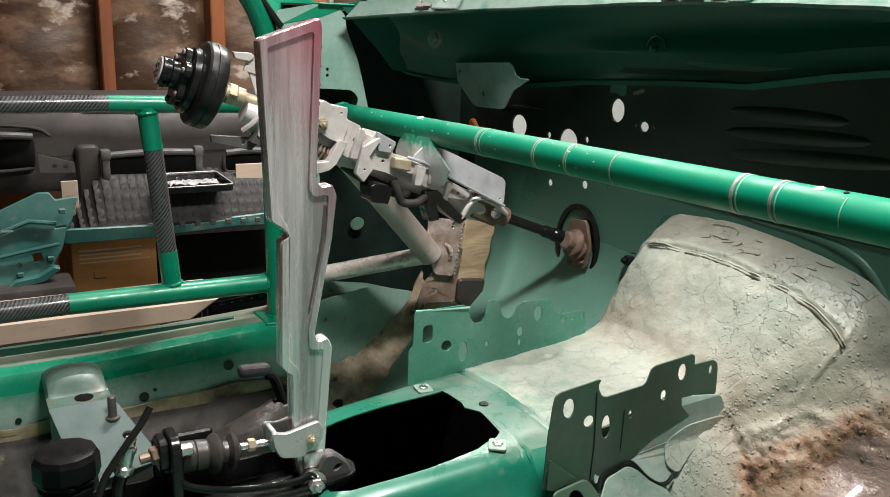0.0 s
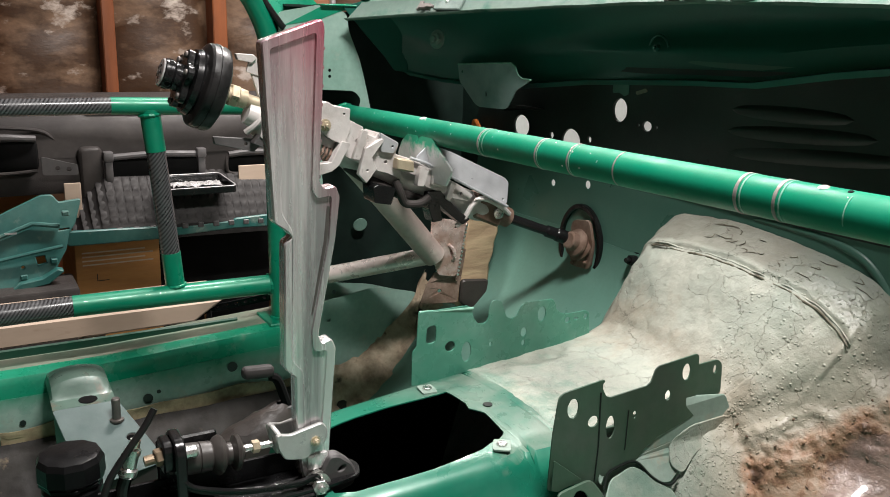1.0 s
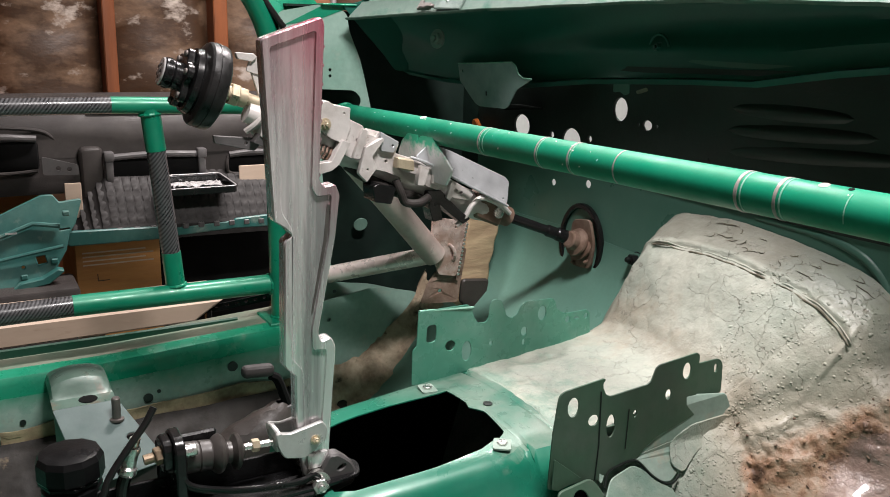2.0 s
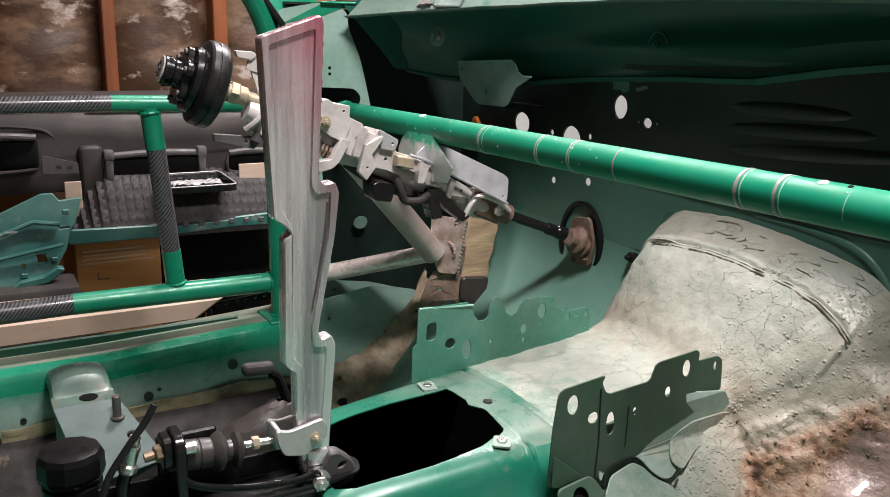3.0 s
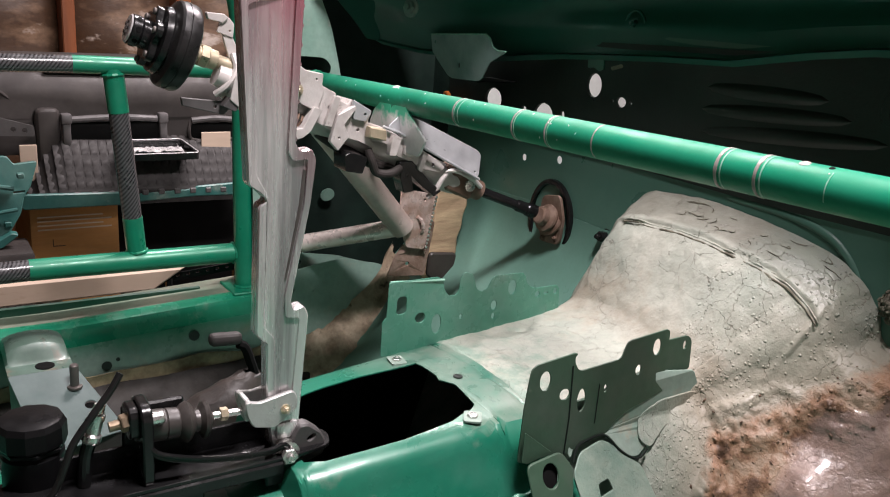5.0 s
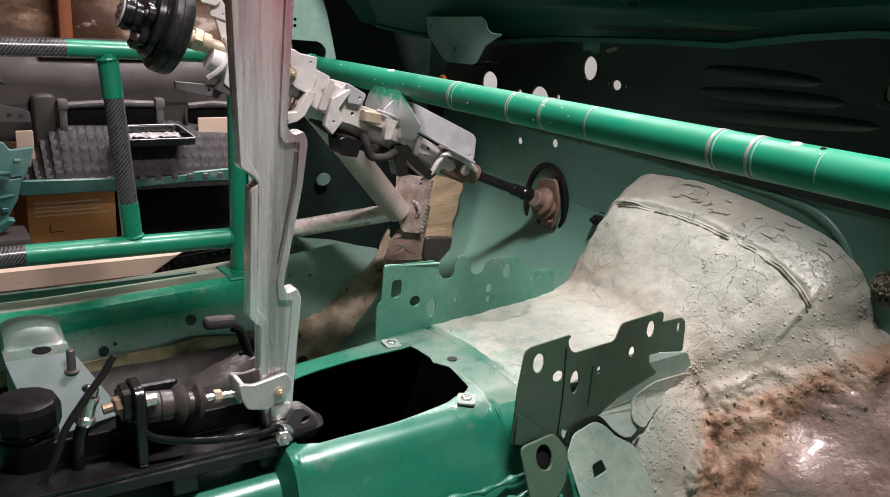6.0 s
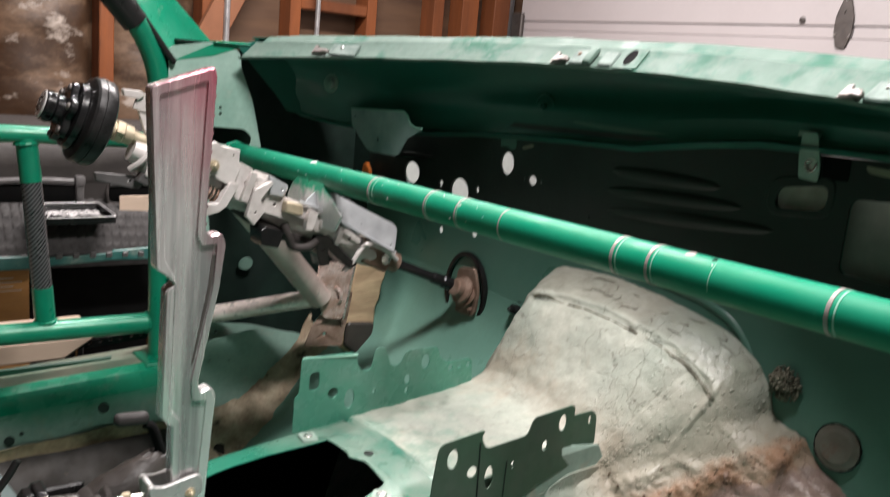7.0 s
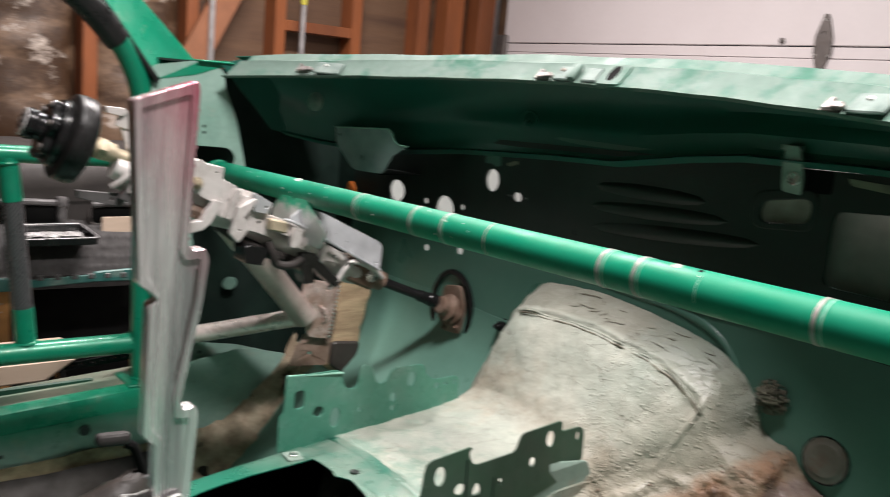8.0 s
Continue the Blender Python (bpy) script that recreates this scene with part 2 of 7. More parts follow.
FLANGE = material("scraped_green_flange", (0.108, 0.160, 0.134), 0.65, 0.0, (0.024, 0.105, 0.070), 13, (0.50, 0.64), 90, 0.10, 0.08,
                  spots=(0.125, 0.165, 0.145), spot_at=(0.58, 0.72), spot_scale=40, specular=0.2)
DARKGREEN = material("dark_green_inner_paint", (0.010, 0.098, 0.072), 0.40, 0.0, (0.008, 0.080, 0.058), 3, grain=0.05, bump=0.05, rough_var=0.05, coat=0.06)
FIREWALL = material("bulkhead_black", (0.009, 0.0135, 0.011), 0.42, 0, (0.0062, 0.0095, 0.0078), 4, specular=0.4, grain=0.1, bump=0.2, bump_scale=160)
PLATEGREEN = material("bracket_green_paint", (0.055, 0.215, 0.150), 0.30, 0.1, (0.115, 0.255, 0.200), 16, (0.45, 0.7), grain=0.05, spots=(0.24, 0.30, 0.26),
                      spot_at=(0.68, 0.82), spot_scale=30, coat=0.1)
OLIVE = material("bracket_olive_paint", (0.046, 0.094, 0.060), 0.5, 0.1, (0.07, 0.10, 0.075), 14, grain=0.08, spots=(0.2, 0.2, 0.16), spot_at=(0.68, 0.82))
SEALER = sealer_material()
RUST = material("brown_rust_and_dirt", (0.075, 0.042, 0.027), 0.75, 0, (0.19, 0.125, 0.085), 14, (0.4, 0.62), 120, 0.15, 0.9, 70,
                (0.30, 0.26, 0.20), (0.62, 0.72), 30)
DIRT = material("dirty_brown_seam", (0.33, 0.275, 0.165), 0.8, 0, (0.12, 0.09, 0.052), 14, (0.4, 0.62), 80, 0.14, 0.6, 60,
                (0.28, 0.24, 0.17), (0.60, 0.72), 22)
ALU = material("machined_aluminium", (0.84, 0.82, 0.81), 0.30, 0.6, (0.68, 0.66, 0.66), 22, bump=0.08, bump_scale=300, stretch=(1, 1, 0.15))
REDALU = red_tint_material()
CAST = material("cast_grey_aluminium", (0.58, 0.545, 0.525), 0.42, 0.2, (0.36, 0.33, 0.31), 30, grain=0.10, bump=0.25, bump_scale=200,
                spots=(0.22, 0.18, 0.15), spot_at=(0.64, 0.74), spot_scale=40)
CLEVISALU = material("satin_cast_alloy", (0.50, 0.495, 0.485), 0.36, 0.4, (0.38, 0.375, 0.365), 40, grain=0.06, bump=0.12, bump_scale=260)
BOOTRUBBER = material("dusty_black_rubber", (0.030, 0.026, 0.024), 0.42, 0, (0.046, 0.040, 0.037), 40, grain=0.12, specular=0.45)
STEEL = material("bare_steel_plate", (0.52, 0.53, 0.545), 0.42, 0.5, (0.42, 0.43, 0.45), 20, grain=0.06)
OVERSPRAY = overspray_material()
RAW = material("raw_steel_tube", (0.86, 0.74, 0.70), 0.30, 0.35, (0.56, 0.44, 0.40), 14, grain=0.08, bump=0.08, spots=(0.46, 0.36, 0.32), spot_at=(0.62, 0.78), spot_scale=18)
# raw tube steel darkened, with the column brace's shade in its colour
SHADERAW = material("shaded_steel_tube", (0.57, 0.465, 0.425), 0.36, 0.3, (0.43, 0.335, 0.30), 12, grain=0.1, bump=0.1)
SCALE = material("raw_steel_with_mill_scale", (0.62, 0.49, 0.45), 0.30, 0.4, (0.36, 0.24, 0.195), 26, (0.4, 0.6), grain=0.12, bump=0.35, bump_scale=90, spots=(0.45, 0.36, 0.33), spot_at=(0.62, 0.72), spot_scale=30)
FELT = material("torn_beige_felt", (0.40, 0.33, 0.24), 0.9, 0, (0.20, 0.15, 0.10), 16, (0.42, 0.6), 120, 0.16, 0.8, 70, (0.05, 0.035, 0.025), (0.60, 0.70), 24)
RUSTYSTEEL = material("rusty_steel", (0.17, 0.105, 0.075), 0.6, 0.35, (0.25, 0.18, 0.145), 30, grain=0.12, bump=0.3)
BRASS = material("yellow_zinc_steel", (0.54, 0.46, 0.33), 0.4, 0.5, (0.42, 0.35, 0.25), 40)
DOMEPAINT = material("worn_grey_green_pressing", (0.095, 0.150, 0.122), 0.36, 0.1, (0.060, 0.110, 0.085), 12, (0.4, 0.62), 90, 0.1, 0.08, spots=(0.16, 0.115, 0.085), spot_at=(0.56, 0.70), spot_scale=16, coat=0.15)
RING = material("scraped_grey_ring", (0.34, 0.30, 0.285), 0.5, 0.3, (0.24, 0.205, 0.19), 60)
BRONZE = material("dull_bronze_steel", (0.24, 0.18, 0.12), 0.45, 0.6, (0.15, 0.11, 0.075), 40)
ZINC = material("bright_zinc_bolt", (0.66, 0.65, 0.63), 0.28, 0.9, (0.5, 0.49, 0.47), 60)
BLACK = material("black_satin_paint", (0.006, 0.006, 0.0065), 0.22, 0, (0.010, 0.010, 0.010), 20, grain=0.1, rough_var=0.08, specular=0.35)
GLOSSBLACK = material("glossy_black_plastic", (0.004, 0.004, 0.0045), 0.38, 0, (0.006, 0.006, 0.006), 20, grain=0.1, rough_var=0.12, specular=0.12, bump=0.15, bump_scale=160)
WALLWHITE = material("white_painted_wall_board", (0.66, 0.63, 0.61), 0.6, 0, (0.60, 0.57, 0.55), 2)
RUBBER = material("black_rubber", (0.009, 0.009, 0.009), 0.36, 0, (0.014, 0.013, 0.013), 25, grain=0.12, bump=0.15, specular=0.28)
PLASTIC = material("charcoal_plastic", (0.034, 0.030, 0.0285), 0.46, 0, (0.052, 0.046, 0.043), 9, grain=0.08, bump=0.3, bump_scale=400, specular=0.16)
GREYPLASTIC = material("dusty_grey_plastic", (0.075, 0.07, 0.07), 0.55, 0, (0.045, 0.042, 0.042), 14, grain=0.08, bump=0.2, bump_scale=300)
LEATHER = material("dusty_brown_vinyl", (0.034, 0.027, 0.023), 0.55, 0, (0.020, 0.016, 0.014), 18, grain=0.1, bump=0.3, bump_scale=150)
CARBON = carbon_material()
STUD = material("reddish_framing_timber", (0.23, 0.066, 0.016), 0.75, 0, (0.110, 0.032, 0.009), 5, (0.35, 0.7), 60, 0.1, 0.2, 90, (0.10, 0.035, 0.015),
                (0.62, 0.72), 9, stretch=(1, 1, 0.18))
BRACEWOOD = material("lighter_brace_timber", (0.26, 0.105, 0.05), 0.7, 0, (0.18, 0.068, 0.03), 5, (0.35, 0.7), 60, 0.1, 0.2, 90, stretch=(1, 0.4, 0.4))
PAPER = material("stained_insulation_paper", (0.052, 0.027, 0.014), 0.5, 0, (0.160, 0.100, 0.062), 4.2, (0.46, 0.60), 40, 0.16, 1.0, 16,
                 (0.42, 0.36, 0.31), (0.575, 0.66), 4.5, stretch=(1, 1, 1.9))
PLY = material("dark_board_sheathing", (0.12, 0.065, 0.035), 0.7, 0, (0.07, 0.035, 0.02), 4, stretch=(1, 0.3, 3))
DOORWHITE = material("white_garage_door_paint", (0.62, 0.57, 0.57), 0.45, 0, (0.58, 0.53, 0.53), 2, grain=0.02, bump=0.03)
GALV = material("galvanised_steel", (0.48, 0.47, 0.47), 0.4, 0.7, (0.38, 0.37, 0.37), 20)
HINGE = material("weathered_hinge_steel", (0.16, 0.14, 0.13), 0.5, 0.6, (0.10, 0.09, 0.085), 30, grain=0.1)
TAPE = material("yellow_tape", (0.50, 0.45, 0.06), 0.5, 0, (0.42, 0.38, 0.05), 20)
GUSSET = material("chalky_pale_green_paint", (0.26, 0.33, 0.285), 0.55, 0, (0.18, 0.27, 0.22), 12, (0.4, 0.62), 100, 0.1, 0.1, spots=(0.30, 0.27, 0.21), spot_at=(0.58, 0.72), spot_scale=18)
MATRIB = material("dull_charcoal_rubber", (0.024, 0.022, 0.0215), 0.62, 0, (0.040, 0.037, 0.036), 25, grain=0.12, specular=0.2)
# matte black for painted shade inside openings, and for a few black parts
MATTEBLACK = material("matte_black", (0.006, 0.006, 0.006), 0.95, 0, (0.004, 0.004, 0.004), 10, specular=0.1)
FOAM = material("brown_grey_foam", (0.34, 0.30, 0.26), 0.8, 0, (0.22, 0.19, 0.165), 20, grain=0.12, bump=0.4)
COVER = material("dull_grey_cover", (0.20, 0.185, 0.165), 0.6, 0, (0.15, 0.14, 0.125), 12, grain=0.08)
TUNNELPAINT = material("dusty_green_tunnel_paint", (0.006, 0.135, 0.082), 0.30, 0.05, (0.030, 0.150, 0.105), 8, (0.45, 0.70), 100, 0.07, 0.06,
                       spots=(0.17, 0.22, 0.185), spot_at=(0.60, 0.82), spot_scale=13, rough_var=0.10, coat=0.15)
CONCRETE = material("stained_concrete", (0.15, 0.145, 0.135), 0.75, 0, (0.10, 0.095, 0.09), 3, grain=0.1, bump=0.3)


def settle(m, colour, y0, y1, cover):
    """Dust that lies on upward faces, thicker towards y1, in patches."""
    N, L = m.node_tree.nodes, m.node_tree.links
    geo, sep, nrm, nz = (N.new("ShaderNode" + k) for k in ("NewGeometry", "SeparateXYZ", "SeparateXYZ", "TexNoise"))
    L.new(geo.outputs["Position"], sep.inputs[0])
    L.new(geo.outputs["True Normal"], nrm.inputs[0])
    L.new(geo.outputs["Position"], nz.inputs["Vector"])
    nz.inputs["Scale"].default_value, nz.inputs["Detail"].default_value, nz.inputs["Roughness"].default_value = 15, 8, 0.65
    flat, near, patchy = (N.new("ShaderNodeMapRange") for _ in range(3))
    for node, sock, lo, hi in ((flat, nrm.outputs["Z"], 0.75, 0.97), (near, sep.outputs["Y"], y0, y1), (patchy, nz.outputs["Fac"], 0.36, 0.60)):
        node.inputs["From Min"].default_value, node.inputs["From Max"].default_value = lo, hi
        L.new(sock, node.inputs["Value"])
    a, b, c = (N.new("ShaderNodeMath") for _ in range(3))
    for node, p, q in ((a, flat.outputs[0], near.outputs[0]), (b, a.outputs[0], patchy.outputs[0])):
        node.operation = "MULTIPLY"
        L.new(p, node.inputs[0])
        L.new(q, node.inputs[1])
    c.operation = "MULTIPLY"
    c.inputs[1].default_value = cover
    L.new(b.outputs[0], c.inputs[0])
    bsdf, mx = N["Principled BSDF"], N.new("ShaderNodeMixRGB")
    mx.inputs[2].default_value = (*colour, 1)
    L.new(c.outputs[0], mx.inputs[0])
    L.new(bsdf.inputs["Base Color"].links[0].from_socket, mx.inputs[1])
    L.new(mx.outputs[0], bsdf.inputs["Base Color"])


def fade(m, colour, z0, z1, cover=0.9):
    """Mixes in a colour that thins out from height z1 down to z0 in a cloudy edge."""
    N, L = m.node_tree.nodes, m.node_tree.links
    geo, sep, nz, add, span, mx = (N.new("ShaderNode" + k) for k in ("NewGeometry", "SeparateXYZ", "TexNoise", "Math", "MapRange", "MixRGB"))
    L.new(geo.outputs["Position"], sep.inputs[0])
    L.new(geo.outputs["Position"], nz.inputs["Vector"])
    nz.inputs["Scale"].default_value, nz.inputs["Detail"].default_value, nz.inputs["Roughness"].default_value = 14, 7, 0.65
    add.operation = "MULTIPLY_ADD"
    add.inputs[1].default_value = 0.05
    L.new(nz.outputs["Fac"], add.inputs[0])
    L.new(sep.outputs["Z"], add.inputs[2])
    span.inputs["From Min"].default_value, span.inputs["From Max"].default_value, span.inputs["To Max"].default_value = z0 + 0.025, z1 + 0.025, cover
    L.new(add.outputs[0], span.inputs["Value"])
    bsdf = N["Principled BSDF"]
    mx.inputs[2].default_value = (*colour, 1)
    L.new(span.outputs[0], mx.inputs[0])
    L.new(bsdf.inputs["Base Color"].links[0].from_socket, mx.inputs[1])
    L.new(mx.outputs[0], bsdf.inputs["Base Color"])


WEBPAINT = material("pale_sill_web_paint", (0.255, 0.345, 0.300), 0.36, 0.05, (0.150, 0.265, 0.220), 7, (0.38, 0.62), 110, 0.10, 0.08, spots=(0.26, 0.24, 0.18), spot_at=(0.57, 0.74), spot_scale=15)
fade(WEBPAINT, (0.008, 0.190, 0.108), 0.335, 0.368)
settle(TUNNELPAINT, (0.27, 0.29, 0.25), 0.40, 0.60, 0.75)
PLASTER = material("brown_ceiling_board", (0.22, 0.17, 0.14), 0.8, 0, (0.17, 0.13, 0.10), 3)
CARDBOARD = material("brown_cardboard", (0.48, 0.225, 0.068), 0.75, 0, (0.41, 0.19, 0.058), 8, grain=0.05, bump=0.1, bump_scale=40, stretch=(1, 1, 6))
BEIGE = material("pale_planed_board", (0.52, 0.40, 0.31), 0.6, 0, (0.44, 0.33, 0.25), 7, grain=0.05, stretch=(1, 0.2, 1), spots=(0.28, 0.18, 0.12),
                 spot_at=(0.66, 0.74), spot_scale=10)
BLOCKWOOD = material("weathered_wood_block", (0.46, 0.34, 0.21), 0.75, 0, (0.27, 0.18, 0.11), 12, (0.35, 0.65), 80, 0.12, 0.6, 40, (0.06, 0.045, 0.03),
                     (0.62, 0.7), 12, stretch=(0.5, 0.5, 3))
TEALPLASTIC = material("teal_plastic_trim", (0.017, 0.102, 0.090), 0.5, 0, (0.060, 0.150, 0.130), 9, (0.42, 0.66), grain=0.10, spots=(0.20, 0.24, 0.21), spot_at=(0.60, 0.80), spot_scale=24)
DUSTY = material("dusty_sill_top", (0.165, 0.175, 0.130), 0.7, 0, (0.075, 0.135, 0.092), 9, (0.42, 0.7), 80, 0.1, 0.2)
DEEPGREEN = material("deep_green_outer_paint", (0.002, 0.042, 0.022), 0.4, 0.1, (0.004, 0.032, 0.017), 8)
PRIMER = material("pale_grey_primer", (0.60, 0.62, 0.59), 0.6, 0, (0.52, 0.53, 0.51), 5)
# floor tar and dirt, blackened further to paint the shade below the sill
DARKFLOOR = material("dark_floor_tar", (0.016, 0.013, 0.010), 0.75, 0, (0.010, 0.008, 0.007), 12, grain=0.15, bump=0.6, bump_scale=60, spots=(0.12, 0.09, 0.055), spot_at=(0.62, 0.74))
GAPDIRT = material("crumbling_green_brown_dirt", (0.17, 0.155, 0.115), 0.8, 0, (0.07, 0.062, 0.043), 60, (0.4, 0.6), 160, 0.2, 0.8, 120)
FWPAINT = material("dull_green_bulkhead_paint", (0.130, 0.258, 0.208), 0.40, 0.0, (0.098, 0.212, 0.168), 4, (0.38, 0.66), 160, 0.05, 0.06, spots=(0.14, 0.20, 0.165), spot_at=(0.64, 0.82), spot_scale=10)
# bulkhead darkens upwards: the shade below the cowl, put into its colour
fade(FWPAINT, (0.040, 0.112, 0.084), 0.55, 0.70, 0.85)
GLUE = material("old_beige_adhesive", (0.20, 0.185, 0.13), 0.6, 0, (0.11, 0.10, 0.07), 40, grain=0.15)
ORANGE = material("orange_plastic", (0.55, 0.16, 0.03), 0.45, 0, (0.45, 0.12, 0.02), 20)
# near-black colour that paints the shade inside the pillar
CAVITY = material("cavity_black", (0.006, 0.014, 0.011), 0.6, 0, (0.010, 0.024, 0.018), 9, grain=0.1, specular=0.25)
BARS = material("pale_lettering", (0.5, 0.5, 0.5), 0.6, 0)
INK = material("dark_print", (0.05, 0.03, 0.02), 0.7, 0)

# ---------------------------------------------------------------- mesh helpers


def part(name, bm, mat, parent=None, label="", smooth=True, sharp=24):
    """Links a bmesh as one mesh object, under a thing or a part."""
    me = bpy.data.meshes.new(name)
    bmesh.ops.recalc_face_normals(bm, faces=bm.faces)
    for f in bm.faces:
        f.smooth = smooth
    for e in bm.edges:
        if len(e.link_faces) == 2 and e.calc_face_angle(0) > radians(sharp):
            e.smooth = False
    bm.to_mesh(me)
    bm.free()
    me.materials.append(mat)
    ob = new(name, me)
    ob.parent = parent
    if label:
        ob["label"] = label
    return ob


def thing(name, at, label, category, group="", kind=""):
    ob = new(name)
    ob.empty_display_size = 0.05
    ob.location = at
    bpy.context.view_layer.update()
    return tagged(ob, label, category, group, kind)


def hang(ob, parent):
    """Keeps ob where it stands while parent carries it."""
    ob.parent = parent
    ob.matrix_parent_inverse = Matrix.Translation(parent.location).inverted()
    return ob


def under(parent):
    """A part() whose meshes are given in world coordinates, carried by an Empty at its base."""
    def make(name, bm, mat, label="", **kw):
        return hang(part(name, bm, mat, None, label, **kw), parent)
    return make


def sub(parent):
    """Like under(), for the pieces of a part that itself stands in world coordinates."""
    def make(name, bm, mat, label="", **kw):
        return part(name, bm, mat, parent, label, **kw)
    return make


def box(lo, hi, bevel=0.0, segs=2, m=None):
    bm = bmesh.new()
    bmesh.ops.create_cube(bm, size=1)
    c, s = [(a + b) / 2 for a, b in zip(lo, hi)], [b - a for a, b in zip(lo, hi)]
    for v in bm.verts:
        v.co = Vector([v.co[i] * s[i] + c[i] for i in range(3)])
    if bevel:
        bmesh.ops.bevel(bm, geom=list(bm.edges), offset=bevel, segments=segs, affect="EDGES", profile=0.5)
    if m:
        bm.transform(m)
    return bm


def join(*bms):
    out = bms[0]
    for b in bms[1:]:
        me = bpy.data.meshes.new("tmp")
        b.to_mesh(me)
        b.free()
        out.from_mesh(me)
        bpy.data.meshes.remove(me)
    return out


def lathe(profile, a, b, seg=32):
    """Turns (distance along a->b in metres, radius) round the axis a->b."""
    a, b = Vector(a), Vector(b)
    q = (b - a).to_track_quat("Z", "Y")
    bm = bmesh.new()
    rings = []
    for d, r in profile:
        ring = []
        for i in range(seg):
            t = 2 * math.pi * i / seg
            ring.append(bm.verts.new(a + q @ Vector((r * math.cos(t), r * math.sin(t), d))))
        rings.append(ring)
    for r0, r1 in zip(rings, rings[1:]):
        for i in range(seg):
            bm.faces.new((r0[i], r0[(i + 1) % seg], r1[(i + 1) % seg], r1[i]))
    bm.faces.new(rings[0])
    bm.faces.new(rings[-1][::-1])
    return bm


def tube(points, r, seg=24, smooth_steps=0, radii=None):
    """A round bar along points; smooth_steps > 0 rounds the path (Catmull-Rom)."""
    P = [Vector(p) for p in points]
    if smooth_steps:
        Q = []
        E = [P[0] * 2 - P[1], *P, P[-1] * 2 - P[-2]]
        for i in range(1, len(E) - 2):
            for k in range(smooth_steps):
                t = k / smooth_steps
                a, b, c, d = E[i - 1], E[i], E[i + 1], E[i + 2]
                Q.append(0.5 * (2 * b + (c - a) * t + (2 * a - 5 * b + 4 * c - d) * t * t + (3 * b - a - 3 * c + d) * t ** 3))
        P = [*Q, P[-1]]
    bm = bmesh.new()
    up = Vector((0, 0, 1))
    d0 = (P[1] - P[0]).normalized()
    if abs(d0.dot(up)) > 0.95:
        up = Vector((0, 1, 0))
    n = (up - d0 * up.dot(d0)).normalized()
    rings = []
    for i, p in enumerate(P):
        d = (P[min(i + 1, len(P) - 1)] - P[max(i - 1, 0)]).normalized()
        n = (n - d * n.dot(d)).normalized()
        s = d.cross(n)
        rr = radii[i] if radii else r
        rings.append([bm.verts.new(p + rr * (math.cos(2 * math.pi * k / seg) * n + math.sin(2 * math.pi * k / seg) * s)) for k in range(seg)])
    for r0, r1 in zip(rings, rings[1:]):
        for i in range(seg):
            bm.faces.new((r0[i], r0[(i + 1) % seg], r1[(i + 1) % seg], r1[i]))
    bm.faces.new(rings[0][::-1])
    bm.faces.new(rings[-1])
    return bm


def circle(cx, cy, rx, ry=None, n=24, turn=0.0):
    ry = ry or rx
    c, s = math.cos(turn), math.sin(turn)
    pts = [(rx * math.cos(2 * math.pi * i / n), ry * math.sin(2 * math.pi * i / n)) for i in range(n)]
    return [(cx + c * x - s * y, cy + s * x + c * y) for x, y in pts]


def rounded(poly, r, n=4):
    """A polygon with its corners rounded."""
    out = []
    for i, p in enumerate(poly):
        p, a, b = Vector(p), Vector(poly[i - 1]), Vector(poly[(i + 1) % len(poly)])
        ra = min(r, 0.45 * (a - p).length, 0.45 * (b - p).length)
        s, e = p + (a - p).normalized() * ra, p + (b - p).normalized() * ra
        for k in range(n + 1):
            t = k / n
            q = s * (1 - t) ** 2 + p * 2 * t * (1 - t) + e * t * t
            out.append((q.x, q.y))
    return out


def sheet(outline, holes, thick, place, bevel=0.0):
    """A flat plate of that thickness with holes right through it; place(x, y, h) lays it into the world."""
    cu = bpy.data.curves.new("tmp", "CURVE")
    cu.dimensions, cu.fill_mode, cu.extrude, cu.bevel_depth, cu.bevel_resolution = "2D", "BOTH", max(0.0001, thick / 2 - bevel), bevel, 0
    for loop in [outline, *holes]:
        sp = cu.splines.new("POLY")
        sp.points.add(len(loop) - 1)
        for q, (x, y) in zip(sp.points, loop):
            q.co = (x, y, 0, 1)
        sp.use_cyclic_u = True
    ob = bpy.data.objects.new("tmp", cu)
    scene.collection.objects.link(ob)
    me = bpy.data.meshes.new_from_object(ob.evaluated_get(bpy.context.evaluated_depsgraph_get()))
    bm = bmesh.new()
    bm.from_mesh(me)
    bpy.data.objects.remove(ob)
    bpy.data.curves.remove(cu)
    bpy.data.meshes.remove(me)
    bmesh.ops.remove_doubles(bm, verts=bm.verts, dist=1e-6)
    for v in bm.verts:
        v.co = Vector(place(*v.co))
    return bm


def grid_surface(rows, thick=0.0, closed=False):
    """Skins rows of points (all alike in number); thick gives it a second side below."""
    bm = bmesh.new()
    vs = [[bm.verts.new(p) for p in row] for row in rows]
    for r0, r1 in zip(vs, vs[1:]):
        for i in range(len(r0) - (0 if closed else 1)):
            j = (i + 1) % len(r0)
            bm.faces.new((r0[i], r0[j], r1[j], r1[i]))
    if thick:
        bmesh.ops.recalc_face_normals(bm, faces=bm.faces)
        bmesh.ops.solidify(bm, geom=list(bm.faces), thickness=thick)
    return bm


